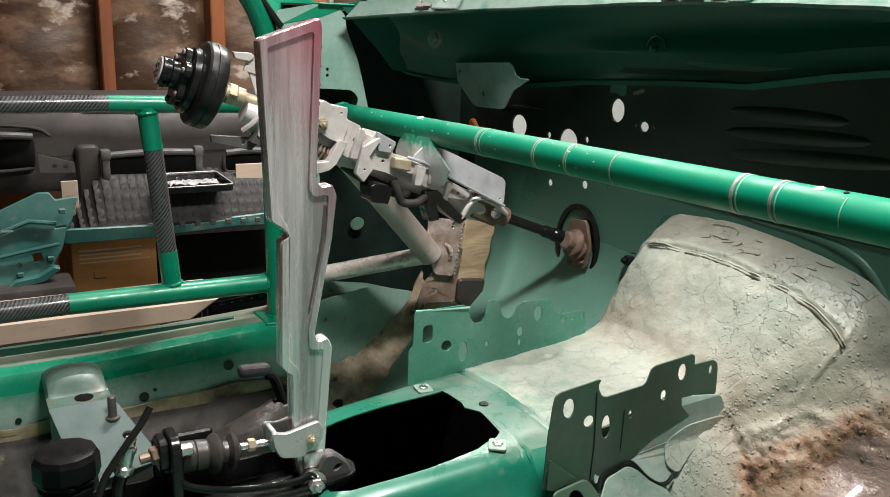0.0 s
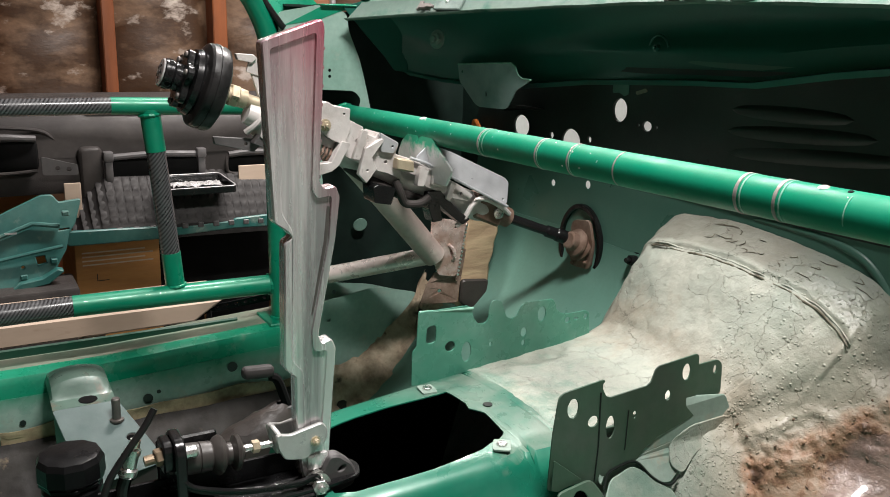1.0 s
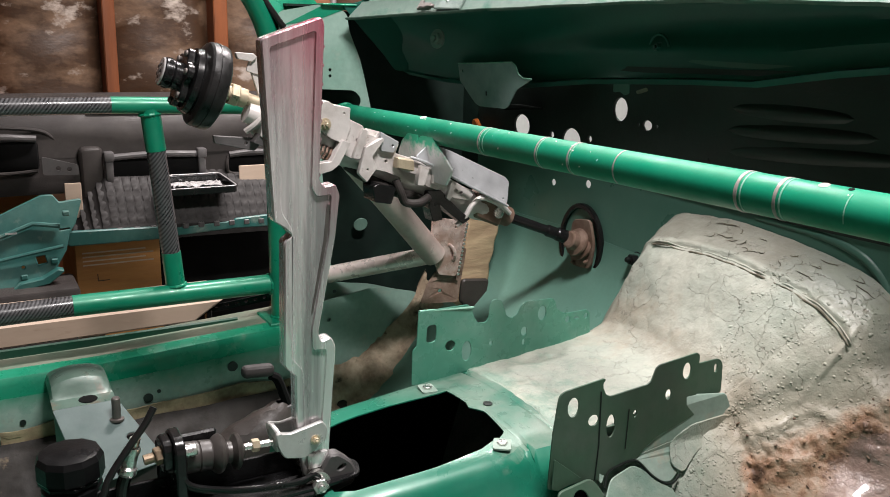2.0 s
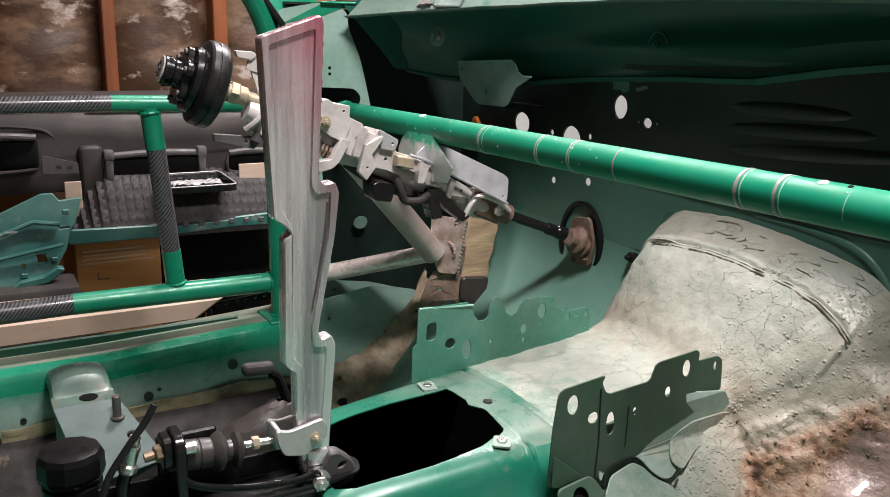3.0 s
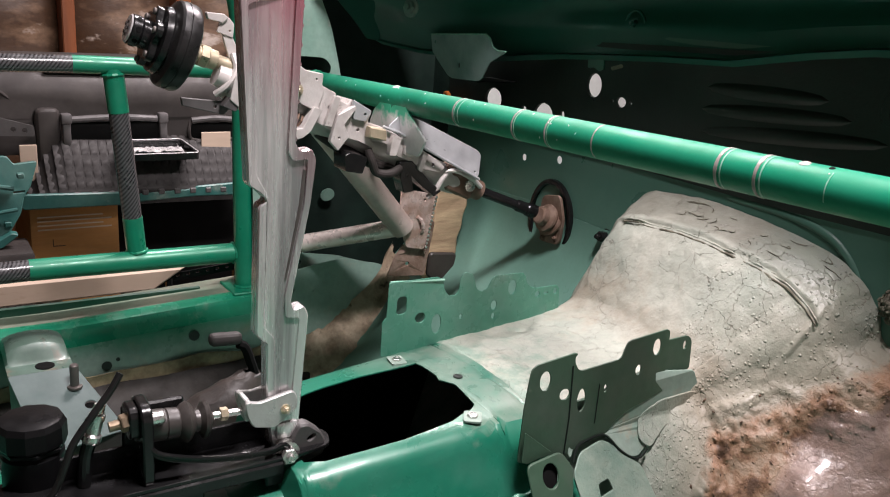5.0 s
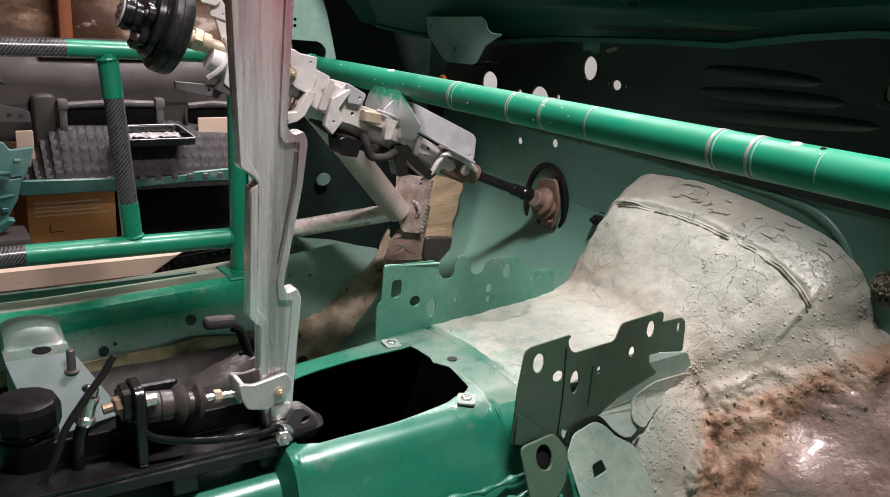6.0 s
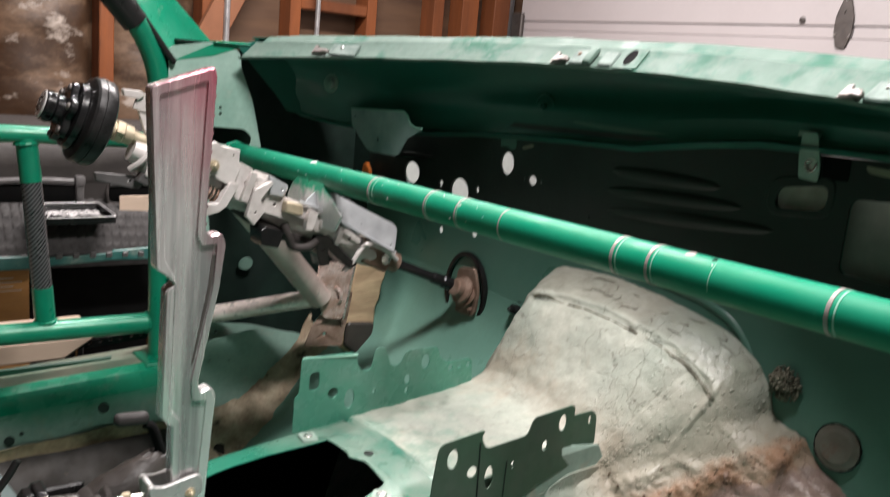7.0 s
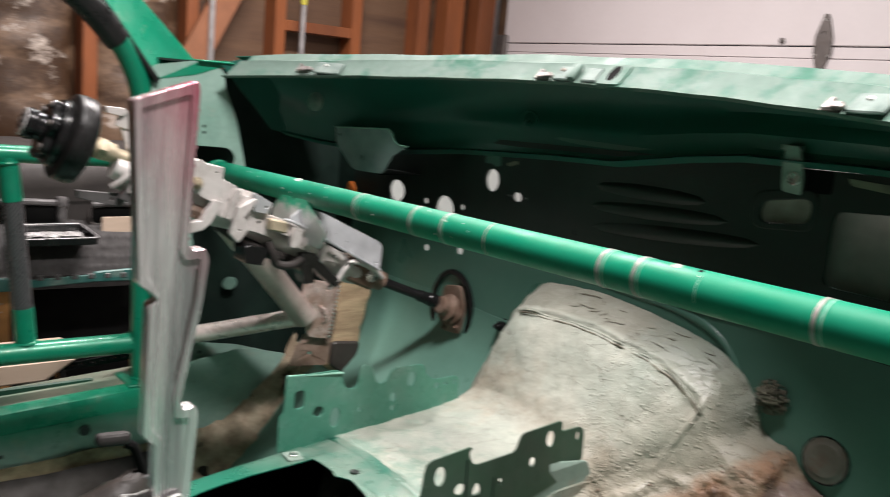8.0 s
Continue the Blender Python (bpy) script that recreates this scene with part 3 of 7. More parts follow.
def cloth(rows, drop=(-0.002, 0.001, -0.002)):
    """A crumpled sheet with a second side a little behind the first, closed along its rim."""
    n, m = len(rows), len(rows[0])
    bm = bmesh.new()
    a = [[bm.verts.new(p) for p in r] for r in rows]
    b = [[bm.verts.new(Vector(p) + Vector(drop)) for p in r] for r in rows]
    for i in range(n - 1):
        for j in range(m - 1):
            bm.faces.new((a[i][j], a[i][j + 1], a[i + 1][j + 1], a[i + 1][j]))
            bm.faces.new((b[i][j], b[i + 1][j], b[i + 1][j + 1], b[i][j + 1]))
    rim = [(i, 0) for i in range(n)] + [(n - 1, j) for j in range(1, m)] + [(i, m - 1) for i in range(n - 2, -1, -1)] + [(0, j) for j in range(m - 2, 0, -1)]
    for (i, j), (k, l) in zip(rim, rim[1:] + rim[:1]):
        bm.faces.new((a[i][j], a[k][l], b[k][l], b[i][j]))
    return bm


def lerp_table(table, y):
    """Linear reading of rows (y, a, b, ...) at y."""
    if y <= table[0][0]:
        return table[0][1:]
    for r0, r1 in zip(table, table[1:]):
        if y <= r1[0]:
            t = (y - r0[0]) / (r1[0] - r0[0])
            return [a + (b - a) * t for a, b in zip(r0[1:], r1[1:])]
    return table[-1][1:]


def hexagon(at, axis, r, h):
    a = Vector(at)
    b = a + Vector(axis).normalized() * h
    return lathe([(0, r * 0.94), (h * 0.12, r), (h * 0.85, r), (h, r * 0.9)], a, b, 6)


def bolt(at, axis, r, h):
    """A washer under a hexagon head or nut with the thread's end."""
    a, n = Vector(at), Vector(axis).normalized()
    w = lathe([(0, r * 1.45), (r * 0.25, r * 1.45)], a, a + n, 20)
    hd = hexagon(a + n * r * 0.25, n, r, h)
    end = lathe([(0, r * 0.5), (h * 0.5, r * 0.5), (h * 0.6, r * 0.38)], a + n * (h + r * 0.2), a + n * 2, 12)
    return join(w, hd, end)


# ---------------------------------------------------------------- garage
def structure(name, bm, mat, label, category, **kw):
    return tagged(part(name, bm, mat, None, "", **kw), label, category, "", "structure")


structure("floor", box((-2.75, -3.2, -0.1), (3.2, 3.2, 0.0)), CONCRETE, "stained grey concrete garage floor", "floor")
structure("ceiling", box((-2.75, -3.2, 2.45), (3.2, 3.2, 2.55)), PLASTER, "plain board ceiling of the garage", "ceiling")
# unseen wall, made white so the lever's metal has something bright to reflect
structure("wall_right", box((3.1, -3.2, 0.0), (3.2, 3.2, 2.45)), WALLWHITE, "plain board garage wall", "wall")
structure("wall_back", box((-2.75, -3.2, 0.0), (3.1, -3.1, 2.45)), PLASTER, "plain board garage wall", "wall")
wall_left = structure("wall_left", box((-2.75, -3.1, 0.0), (-2.71, 2.98, 2.45)), PLY, "dark board sheathing behind open timber framing", "wall")
wall_front = structure("wall_front", join(box((-2.71, 3.02, 0), (-2.60, 3.12, 2.45)), box((2.4, 3.02, 0), (3.1, 3.12, 2.45)), box((-2.6, 3.02, 2.2), (2.4, 3.12, 2.45))),
                       PLY, "timber wall round the garage door", "wall")

# timber studs, 0.4 m apart, with paper-faced insulation between them
STUDS = [(-0.68, 0.045), (-0.27, 0.045), (0.135, 0.045), (0.535, 0.045), (0.945, 0.055), (1.335, 0.05), (1.72, 0.05), (2.10, 0.05), (2.47, 0.06), (2.66, 0.10), (2.86, 0.10)]
for y, w in STUDS:
    st = part("stud", box((-2.71, y - w / 2, 0.09), (-2.60, y + w / 2, 2.36), 0.004, 1), STUD, wall_left)
part("bottom_plate", box((-2.71, -3.1, 0.0), (-2.60, 2.98, 0.088), 0.004, 1), STUD, wall_left)
part("top_plate", box((-2.71, -3.1, 2.362), (-2.60, 2.98, 2.45), 0.004, 1), STUD, wall_left)
part("blocking", box((-2.69, 1.746, 1.19), (-2.605, 2.074, 1.235), 0.003, 1), STUD, wall_left)
part("blocking", box((-2.69, 1.746, 1.49), (-2.605, 2.074, 1.535), 0.003, 1), STUD, wall_left)
part("diagonal_brace", box((-0.012, -0.055, -0.75), (0.022, 0.055, 0.75), 0.004, 1, pose(-2.575, 1.44, 1.25, -27, 0, 0)), BRACEWOOD, wall_left)


def quilt(y0, y1, seed):
    """A bay of sagging paper facing, creased and pillowed between two studs."""
    rows = []
    for i in range(46):
        z = 0.09 + (2.36 - 0.09) * i / 45
        row = []
        for j in range(15):
            t = j / 14
            y = y0 + (y1 - y0) * t
            puff = 0.055 * math.sin(math.pi * t) ** 0.6
            n = noise.noise(Vector((seed * 7.1, y * 2.5, z * 9))) * 0.034 + noise.noise(Vector((seed * 3.7, y * 19, z * 26))) * 0.008
            row.append((-2.70 + puff + n * math.sin(math.pi * t), y, z))
        rows.append(row)
    return grid_surface(rows)


for k, ((ya, wa), (yb, wb)) in enumerate(zip(STUDS[:6], STUDS[1:6])):
    part("insulation_batt", quilt(ya + wa / 2, yb - wb / 2, k), PAPER, wall_left, sharp=70)

# pipes on the framing
for y, r, tag in ((1.385, 0.013, "grey steel conduit clipped to the wall"), (1.79, 0.011, "thin grey pipe beside a timber frame")):
    p = tagged(part("conduit", tube([(-2.55, y, 0.004), (-2.55, y + 0.015, 2.4)], r, 16), GALV), tag, "pipe")
    if y > 1.5:
        part("tape_band", lathe([(0, r + 0.0004), (0.001, r + 0.002), (0.075, r + 0.002), (0.076, r + 0.0004)], (-2.55, y + 0.008, 1.30), (-2.55, y + 0.0085, 2), 16), TAPE, p, "yellow tape band")

# garage door: panels, track and strap hinges
door = thing("garage_door", (-0.1, 3.0, 0.0), "closed white sectional garage door of flat panels", "garage door", "", "structure")
dp = under(door)
z0 = 0.0
for z1 in (0.415, 0.837, 1.264, 1.685, 2.105):
    dp("panel", join(box((-2.58, 2.97, z0 + 0.004), (2.4, 3.012, z1 - 0.042), 0.003, 1), box((-2.58, 2.974, z1 - 0.040), (2.4, 3.012, z1), 0.002, 1)), DOORWHITE)
    z0 = z1
for x in (-0.857, 0.92):
    for z in (0.837, 1.264, 1.685):
        h = dp("hinge", sheet(rounded([(-0.010, 0.115), (0.010, 0.115), (0.042, 0.035), (0.042, -0.02), (0.022, -0.075), (-0.022, -0.075), (-0.042, -0.02), (-0.042, 0.035)], 0.01),
                              [circle(0, 0.05, 0.006)], 0.006, lambda a, b, c, x=x, z=z: (x + 0.78 * a, 2.965 + c, z + b), 0.001), HINGE, "weathered pointed steel strap hinge")
        for a, b in ((0, 0.095), (0.025, -0.03), (-0.025, -0.03)):
            part("screw", lathe([(0, 0.006), (0.003, 0.005)], (x + a, 2.962, z + b), (x + a, 2.9, z + b), 10), ZINC, h)
dp("bolt_head", lathe([(0, 0.012), (0.004, 0.012), (0.008, 0.006)], (-1.02, 2.969, 1.285), (-1.02, 2.9, 1.285), 12), HINGE)
for x in (-2.66, 2.42):
    dp("track", join(box((x - 0.002, 2.93, 0.0), (x + 0.002, 2.985, 2.2)), box((x - 0.002, 2.93, 0.0), (x + 0.028, 2.934, 2.2)), box((x + 0.024, 2.93, 0), (x + 0.028, 2.95, 2.2))), GALV, "galvanised roller track")
for z in (0.4, 0.82, 1.245, 1.66):
    dp("roller_bracket", box((-2.625, 2.945, z - 0.06), (-2.545, 2.969, z + 0.06), 0.006, 1), HINGE)

# lamp housings, both unseen; the second belongs to the added fill lamp
for nm, lo, hi in (("lamp_housing", (0.19, 0.25, 2.165), (0.35, 0.85, 2.21)), ("lamp_housing", (-1.28, 0.60, 2.335), (-1.12, 1.80, 2.38))):
    lamp = thing(nm, ((lo[0] + hi[0]) / 2, (lo[1] + hi[1]) / 2, 2.38), "white metal lamp housing under the ceiling, out of view", "ceiling light", "shop lights")
    lp = under(lamp)
    lp("housing", box(lo, hi, 0.01), DOORWHITE)
    for f in (0.15, 0.85):
        px, py = lo[0] + (hi[0] - lo[0]) * f if hi[0] - lo[0] > 0.5 else (lo[0] + hi[0]) / 2, lo[1] + (hi[1] - lo[1]) * f if hi[1] - lo[1] > 0.5 else (lo[1] + hi[1]) / 2
        lp("hanger", tube([(px, py, hi[2] - 0.001), (px, py, 2.455)], 0.004, 8), GALV)

# ---------------------------------------------------------------- car shell
shell = thing("car_shell", (0.0, 0.4, 0.0), "stripped green car body shell with bare inner panels", "car body", "", "structure")
body = under(shell)

# windscreen base: its line over x bows back towards the pillars


def cowl_y(x):
    return 0.865 - 0.255 * (abs(x) / 0.71) ** 2.2


def crown(x, z):
    """The cowl stands highest near the middle."""
    return 0.984 + 0.0225 - 0.082 * (x + 0.05) ** 2 + (z - 0.984) * 0.68


def swept(section, x0, x1, n, thick):
    """Sweeps (dy, z) points along the cowl's curve."""
    rows = []
    for i in range(n + 1):
        x = x0 + (x1 - x0) * i / n
        rows.append([(x, cowl_y(x) + dy, crown(x, z) + 0.003 * noise.noise(Vector((x * 9, dy * 30, z)))) for dy, z in section])
    return cloth(rows, (0, 0.0006, -thick))


body("cowl_flange", swept([(-0.004, 0.988), (0.0, 0.984), (0.012, 1.002), (0.026, 1.022), (0.030, 1.030), (0.042, 1.031), (0.056, 1.048), (0.062, 1.046)], -0.672, 0.74, 72, 0.0016), FLANGE,
     "scraped pale green windscreen flange")
# channel below the flange: rolls forward and comes down on the bulkhead
PLEN = [(-0.700, 0.775, 0.884), (-0.66, 0.84, 0.872), (-0.61, 0.905, 0.866), (-0.55, 0.938, 0.867), (-0.35, 0.944, 0.889), (-0.13, 0.944, 0.903), (0.0, 0.944, 0.908), (0.12, 0.944, 0.928), (0.20, 0.944, 0.938), (0.35, 0.944, 0.942), (0.74, 0.90, 0.94)]
rows = []
for i in range(73):
    x = -0.70 + 1.44 * i / 72
    yb, zb = lerp_table(PLEN, x)
    yt = cowl_y(x) + 0.056
    out = []
    for k in range(13):
        t = k / 12
        y = yt + (yb - yt) * t + 0.052 * math.sin(math.pi * t) ** 0.8 * (1 - 0.55 * t) - 0.010 * math.exp(-((t - 0.72) / 0.13) ** 2)
        zt = crown(x, 1.046)
        z = zt + (zb - zt) * t
        out.append((max(x, -0.699 + 0.012 * t), min(y, 0.985) + 0.001 * noise.noise(Vector((x * 4, t * 2, 3))), z))
    out.append((max(x, -0.687), yb - 0.010, zb - 0.002))
    out.append((max(x, -0.687), yb + 0.002, zb - 0.008))
    rows.append(out)
body("cowl_plenum", grid_surface(rows, 0.0012), DARKGREEN, "dark green rolled cowl channel")

body("cowl_end", sheet(rounded([(0.642, 0.998), (0.687, 0.950), (0.722, 0.915), (0.748, 0.884), (0.820, 0.876), (0.885, 0.868), (0.82, 1.02), (0.70, 1.015)], 0.006), [], 0.0016, lambda a, b, c: (-0.693 + c + 0.02 * (a - 0.7), a, b)), DARKGREEN, "dark green end panel of the cowl")
FWY = 0.95
FW_HOLES = [circle(-0.270, 0.845, 0.0175, 0.0190), circle(-0.545, 0.789, 0.026, 0.021), circle(-0.392, 0.776, 0.027, 0.025), circle(-0.449, 0.783, 0.007, 0.006), circle(-0.342, 0.788, 0.006),
            circle(-0.439, 0.697, 0.006), circle(-0.341, 0.710, 0.007), circle(-0.205, 0.826, 0.011, 0.008), circle(-0.224, 0.8255, 0.003), circle(-0.184, 0.8265, 0.003), circle(-0.268, 0.822, 0.002),
            rounded([(0.2275, 0.858), (0.2275, 0.887), (0.294, 0.899), (0.294, 0.866)], 0.016), rounded([(0.320, 0.80), (0.320, 0.887), (0.42, 0.895), (0.42, 0.80)], 0.012),
            circle(0.268, 0.838, 0.009), circle(0.245, 0.842, 0.003), circle(0.205, 0.872, 0.002), circle(0.302, 0.905, 0.002)]
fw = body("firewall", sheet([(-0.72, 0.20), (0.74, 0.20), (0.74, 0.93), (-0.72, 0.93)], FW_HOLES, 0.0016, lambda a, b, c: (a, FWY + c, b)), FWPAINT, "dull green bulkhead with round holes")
# black sheet whose colour also paints the shade under the cowl
fwsheet = body("black_sheet", sheet([(-0.70, 0.735), (-0.45, 0.728), (-0.20, 0.732), (0.10, 0.728), (0.30, 0.732), (0.74, 0.728), (0.74, 0.945), (-0.70, 0.90)], FW_HOLES[:5] + FW_HOLES[7:13], 0.003, lambda a, b, c: (a, FWY - 0.0028 + c, b)), FIREWALL, "black ribbed sound mat on the bulkhead")


def rib(x0, z0, x1, z1):
    """A pressed rib standing proud of the bulkhead."""
    rows = []
    for i in range(17):
        t = i / 16
        w = math.sin(math.pi * min(1, max(0, t))) ** 0.35
        x, z = x0 + (x1 - x0) * t, z0 + (z1 - z0) * t
        rows.append([(x, FWY - 0.0042 - 0.005 * w * math.sin(math.pi * k / 6), z + 0.0105 * w * (k / 6 - 0.5) * 2) for k in range(7)])
    return grid_surface(rows)


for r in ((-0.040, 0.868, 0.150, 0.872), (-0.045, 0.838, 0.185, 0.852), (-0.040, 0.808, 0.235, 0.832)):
    part("pressed_rib", rib(*r), FIREWALL, fwsheet)

body("pressed_flange", tube([(0.02, FWY + 0.004, 0.725), (0.12, FWY + 0.003, 0.722), (0.175, FWY + 0.002, 0.712), (0.205, FWY + 0.002, 0.695), (0.228, FWY + 0.003, 0.668), (0.240, FWY + 0.005, 0.640)], 0.0065, 16, 6), FWPAINT, "glossy pressed ridge beside the bulge")
# engine bay side: primed inner wing beyond the bulkhead, and covers behind two of its openings
body("inner_wing", box((-0.745, 0.975, 0.35), (-0.735, 2.1, 0.93), 0.002, 1), PRIMER, "pale primed inner wing of the engine bay")
body("oval_cover", box((0.215, FWY + 0.006, 0.85), (0.305, FWY + 0.010, 0.91), 0.002, 1), FOAM, "brown foam behind the oval opening")
body("blower_cover", box((0.305, FWY + 0.012, 0.78), (0.44, FWY + 0.018, 0.91), 0.002, 1), COVER, "grey blower cover")

# toe boards, floors, kick panels
for sx, nm in ((-1, "toe_board"), (1, "toe_board")):
    rows = []
    for i in range(13):
        y, z = [(0.9500, 0.62), (0.9465, 0.585), (0.930, 0.54), (0.882, 0.485), (0.83, 0.43), (0.77, 0.365), (0.71, 0.305), (0.65, 0.255), (0.60, 0.225), (0.4, 0.22), (0.1, 0.22), (-0.3, 0.22), (-0.8, 0.22)][i]
        z -= 0.07 if sx > 0 and i < 5 else 0.035 if sx > 0 and i < 7 else 0  # the passenger side bends lower
        rows.append([(sx * x, y - 0.006 * noise.noise(Vector((x * 8, y * 9, 2))), z + 0.006 * noise.noise(Vector((x * 9, y * 7, 1)))) for x in (0.12, 0.22, 0.30, 0.38, 0.46, 0.54, 0.62, 0.69, 0.71)])
    body(nm, grid_surface(rows, 0.0014), FWPAINT, "dull green footwell floor")
KICK = [[(0.46, 0.20), (0.82, 0.20), (0.80, 0.43), (0.70, 0.462), (0.62, 0.475), (0.612, 0.60), (0.60, 0.70), (0.625, 0.79), (0.704, 0.80), (0.690, 0.86), (0.678, 0.905), (0.656, 0.955), (0.652, 0.988), (0.600, 1.000), (0.520, 0.985), (0.535, 0.40), (0.46, 0.395)],
        [rounded([(0.580, 0.822), (0.580, 0.850), (0.668, 0.846), (0.682, 0.830), (0.676, 0.812)], 0.012), circle(0.618, 0.873, 0.003), circle(0.618, 0.884, 0.003),
         circle(0.625, 0.455, 0.004), circle(0.70, 0.44, 0.004), circle(0.60, 0.42, 0.004)]]
body("kick_panel", sheet(rounded(KICK[0], 0.012), KICK[1], 0.0016, lambda a, b, c: (-0.70 + c, a, b)), MINT, "pale green inner pillar panel with openings")
body("kick_panel", sheet([(0.46, 0.20), (0.952, 0.20), (0.952, 0.965), (0.535, 1.0), (0.535, 0.40), (0.46, 0.395)], [], 0.0016, lambda a, b, c: (0.72 + c, a, b)), PALE)
body("pillar_cavity", join(sheet([(0.53, 0.20), (0.98, 0.20), (0.98, 0.97), (0.53, 1.0)], [], 0.002, lambda a, b, c: (-0.768 + c, a, b)), box((-0.768, 0.536, 0.995), (-0.702, 0.96, 0.999)), box((-0.768, 0.948, 0.20), (-0.702, 0.952, 0.99))), CAVITY, "dark green pillar cavity, painted near black for its shade")
for y, z, ry, rz in ((0.704, 0.573, 0.014, 0.012),):
    body("cavity_flange", sheet(circle(y, z, ry, rz, 24, 0.4), [], 0.003, lambda a, b, c: (-0.752 + c + 0.12 * (a - 0.7), a, b), 0.0008), PALE, "pale painted flange inside the pillar")
body("outer_skin", sheet([(0.53, 0.25), (0.98, 0.25), (0.98, 0.95), (0.53, 0.99)], [], 0.0016, lambda a, b, c: (-0.80 + c, a, b)), GREEN)


# door sills: rounded inner lip, web with holes, flat top, outer step
SILL = [(0.655, 0.24), (0.652, 0.33), (0.655, 0.362), (0.658, 0.384), (0.664, 0.394), (0.676, 0.398), (0.690, 0.399), (0.735, 0.397), (0.785, 0.395), (0.795, 0.389), (0.80, 0.372), (0.825, 0.368), (0.832, 0.355), (0.835, 0.25)]


def sill(s, k0, k1):
    rows = []
    for i in range(41):
        y = -0.85 + 1.40 * i / 40
        lift = 0.012 * max(0, (y - 0.18) / 0.35)
        rows.append([(s * (a + 0.018 * max(0, (y - 0.2) / 0.35)), y, z + (lift if z > 0.3 else 0)) for a, z in SILL[k0:k1]])
    return grid_surface(rows, 0.0012)


for sd in (-1, 1):
    body("sill_web", sill(sd, 0, 3), WEBPAINT, "dull pale green inner web of the sill")
    body("sill_lip", sill(sd, 2, 7), BODY, "glossy green rounded sill lip")
    body("sill_top", sill(sd, 6, 9), DUSTY, "dusty flat sill top")
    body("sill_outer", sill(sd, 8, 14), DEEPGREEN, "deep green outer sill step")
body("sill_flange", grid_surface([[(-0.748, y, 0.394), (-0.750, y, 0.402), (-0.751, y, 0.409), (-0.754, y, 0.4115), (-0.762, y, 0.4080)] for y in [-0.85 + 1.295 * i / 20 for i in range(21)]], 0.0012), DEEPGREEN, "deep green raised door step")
body("sill_joint", grid_surface([[(-0.646 - 0.018 * max(0, (y - 0.2) / 0.35) + 0.008 * noise.noise(Vector((y * 14, k, 0))), y, 0.312 - 0.011 * k + 0.010 * noise.noise(Vector((y * 11, k * 0.5, 4)))) for k in range(4)]
                                 for y in [0.02 + 0.76 * i / 60 for i in range(61)]], 0.002), DIRT, "brown dirty seam sealer along the sill", sharp=80)
body("floor_edge", grid_surface([[(-0.640 + 0.02 * k - 0.018 * max(0, (y - 0.2) / 0.35) + 0.006 * noise.noise(Vector((y * 9, k, 2))), y, 0.290 - 0.016 * k + 0.008 * noise.noise(Vector((y * 8, k * 0.6, 1)))) for k in range(6)]
                                 for y in [-0.6 + 1.40 * i / 60 for i in range(61)]], 0.002), DARKFLOOR, "black tarred edge of the floor pan", sharp=80)
for y, z, r in ((0.407, 0.350, 0.0095), (0.254, 0.321, 0.0085), (0.273, 0.330, 0.0035), (0.055, 0.318, 0.005)):
    off = 0.018 * max(0, (y - 0.2) / 0.35)
    # black disc on the web paints the dark inside of the hole
    body("drain_hole", lathe([(0, r), (0.0015, r)], (-0.6508 - off, y, z), (0.0, y, z), 16), FIREWALL, "black round drain hole")

# lower quarter behind the pillar foot: torn brown lining and pale inner panel
body("inner_sill_end", sheet(rounded([(0.535, 0.25), (0.78, 0.25), (0.80, 0.44), (0.70, 0.465), (0.56, 0.445)], 0.02), [circle(0.60, 0.41, 0.004), circle(0.64, 0.405, 0.003), circle(0.58, 0.36, 0.004)], 0.0016,
                             lambda a, b, c: (-0.668 + c, a, b)), MINT, "pale green inner sill end")

# windscreen pillar: a broad pressing between the tube and the glass, folded at both edges
INNER, OUTER = [(0.533, 0.962), (0.5258, 0.9701), (0.4786, 1.032), (0.4415, 1.0789), (0.36, 1.165), (0.20, 1.285), (0.02, 1.375)], [(0.628, 0.985), (0.612, 1.0027), (0.558, 1.055), (0.510, 1.101), (0.425, 1.185), (0.255, 1.305), (0.06, 1.395)]
rows = []
for (ya, za), (yb, zb) in zip(INNER, OUTER):
    row = [(-0.694, ya - 0.004, za - 0.006), (-0.698, ya, za)]
    for k in range(1, 8):
        t = k / 8
        row.append((-0.700 - 0.045 * t - 0.006 * math.sin(math.pi * t), ya + (yb - ya) * t, za + (zb - za) * t + 0.004 * math.sin(math.pi * t)))
    rows.append(row + [(-0.746, yb, zb), (-0.750, yb + 0.004, zb - 0.008)])
body("windscreen_pillar", grid_surface(rows, 0.0016), BODY, "dusty green windscreen pillar")
body("pillar_seal", tube([(-0.693, ya - 0.004, za - 0.004) for ya, za in INNER], 0.0058, 12, 5), RUBBER, "black rubber pillar seal")
body("pillar_foot", sheet(rounded([(0.530, 0.962), (0.612, 1.002), (0.665, 1.004), (0.700, 1.010), (0.690, 0.996), (0.640, 0.990), (0.60, 0.975)], 0.004), [], 0.0016, lambda a, b, c: (-0.699 + c, a, b)), BODY, "green foot of the windscreen pillar")
body("pillar_shelf", box((-0.752, 0.600, 0.998), (-0.690, 0.668, 1.0015), 0.001, 1), BODY, "green shelf at the foot of the pillar")

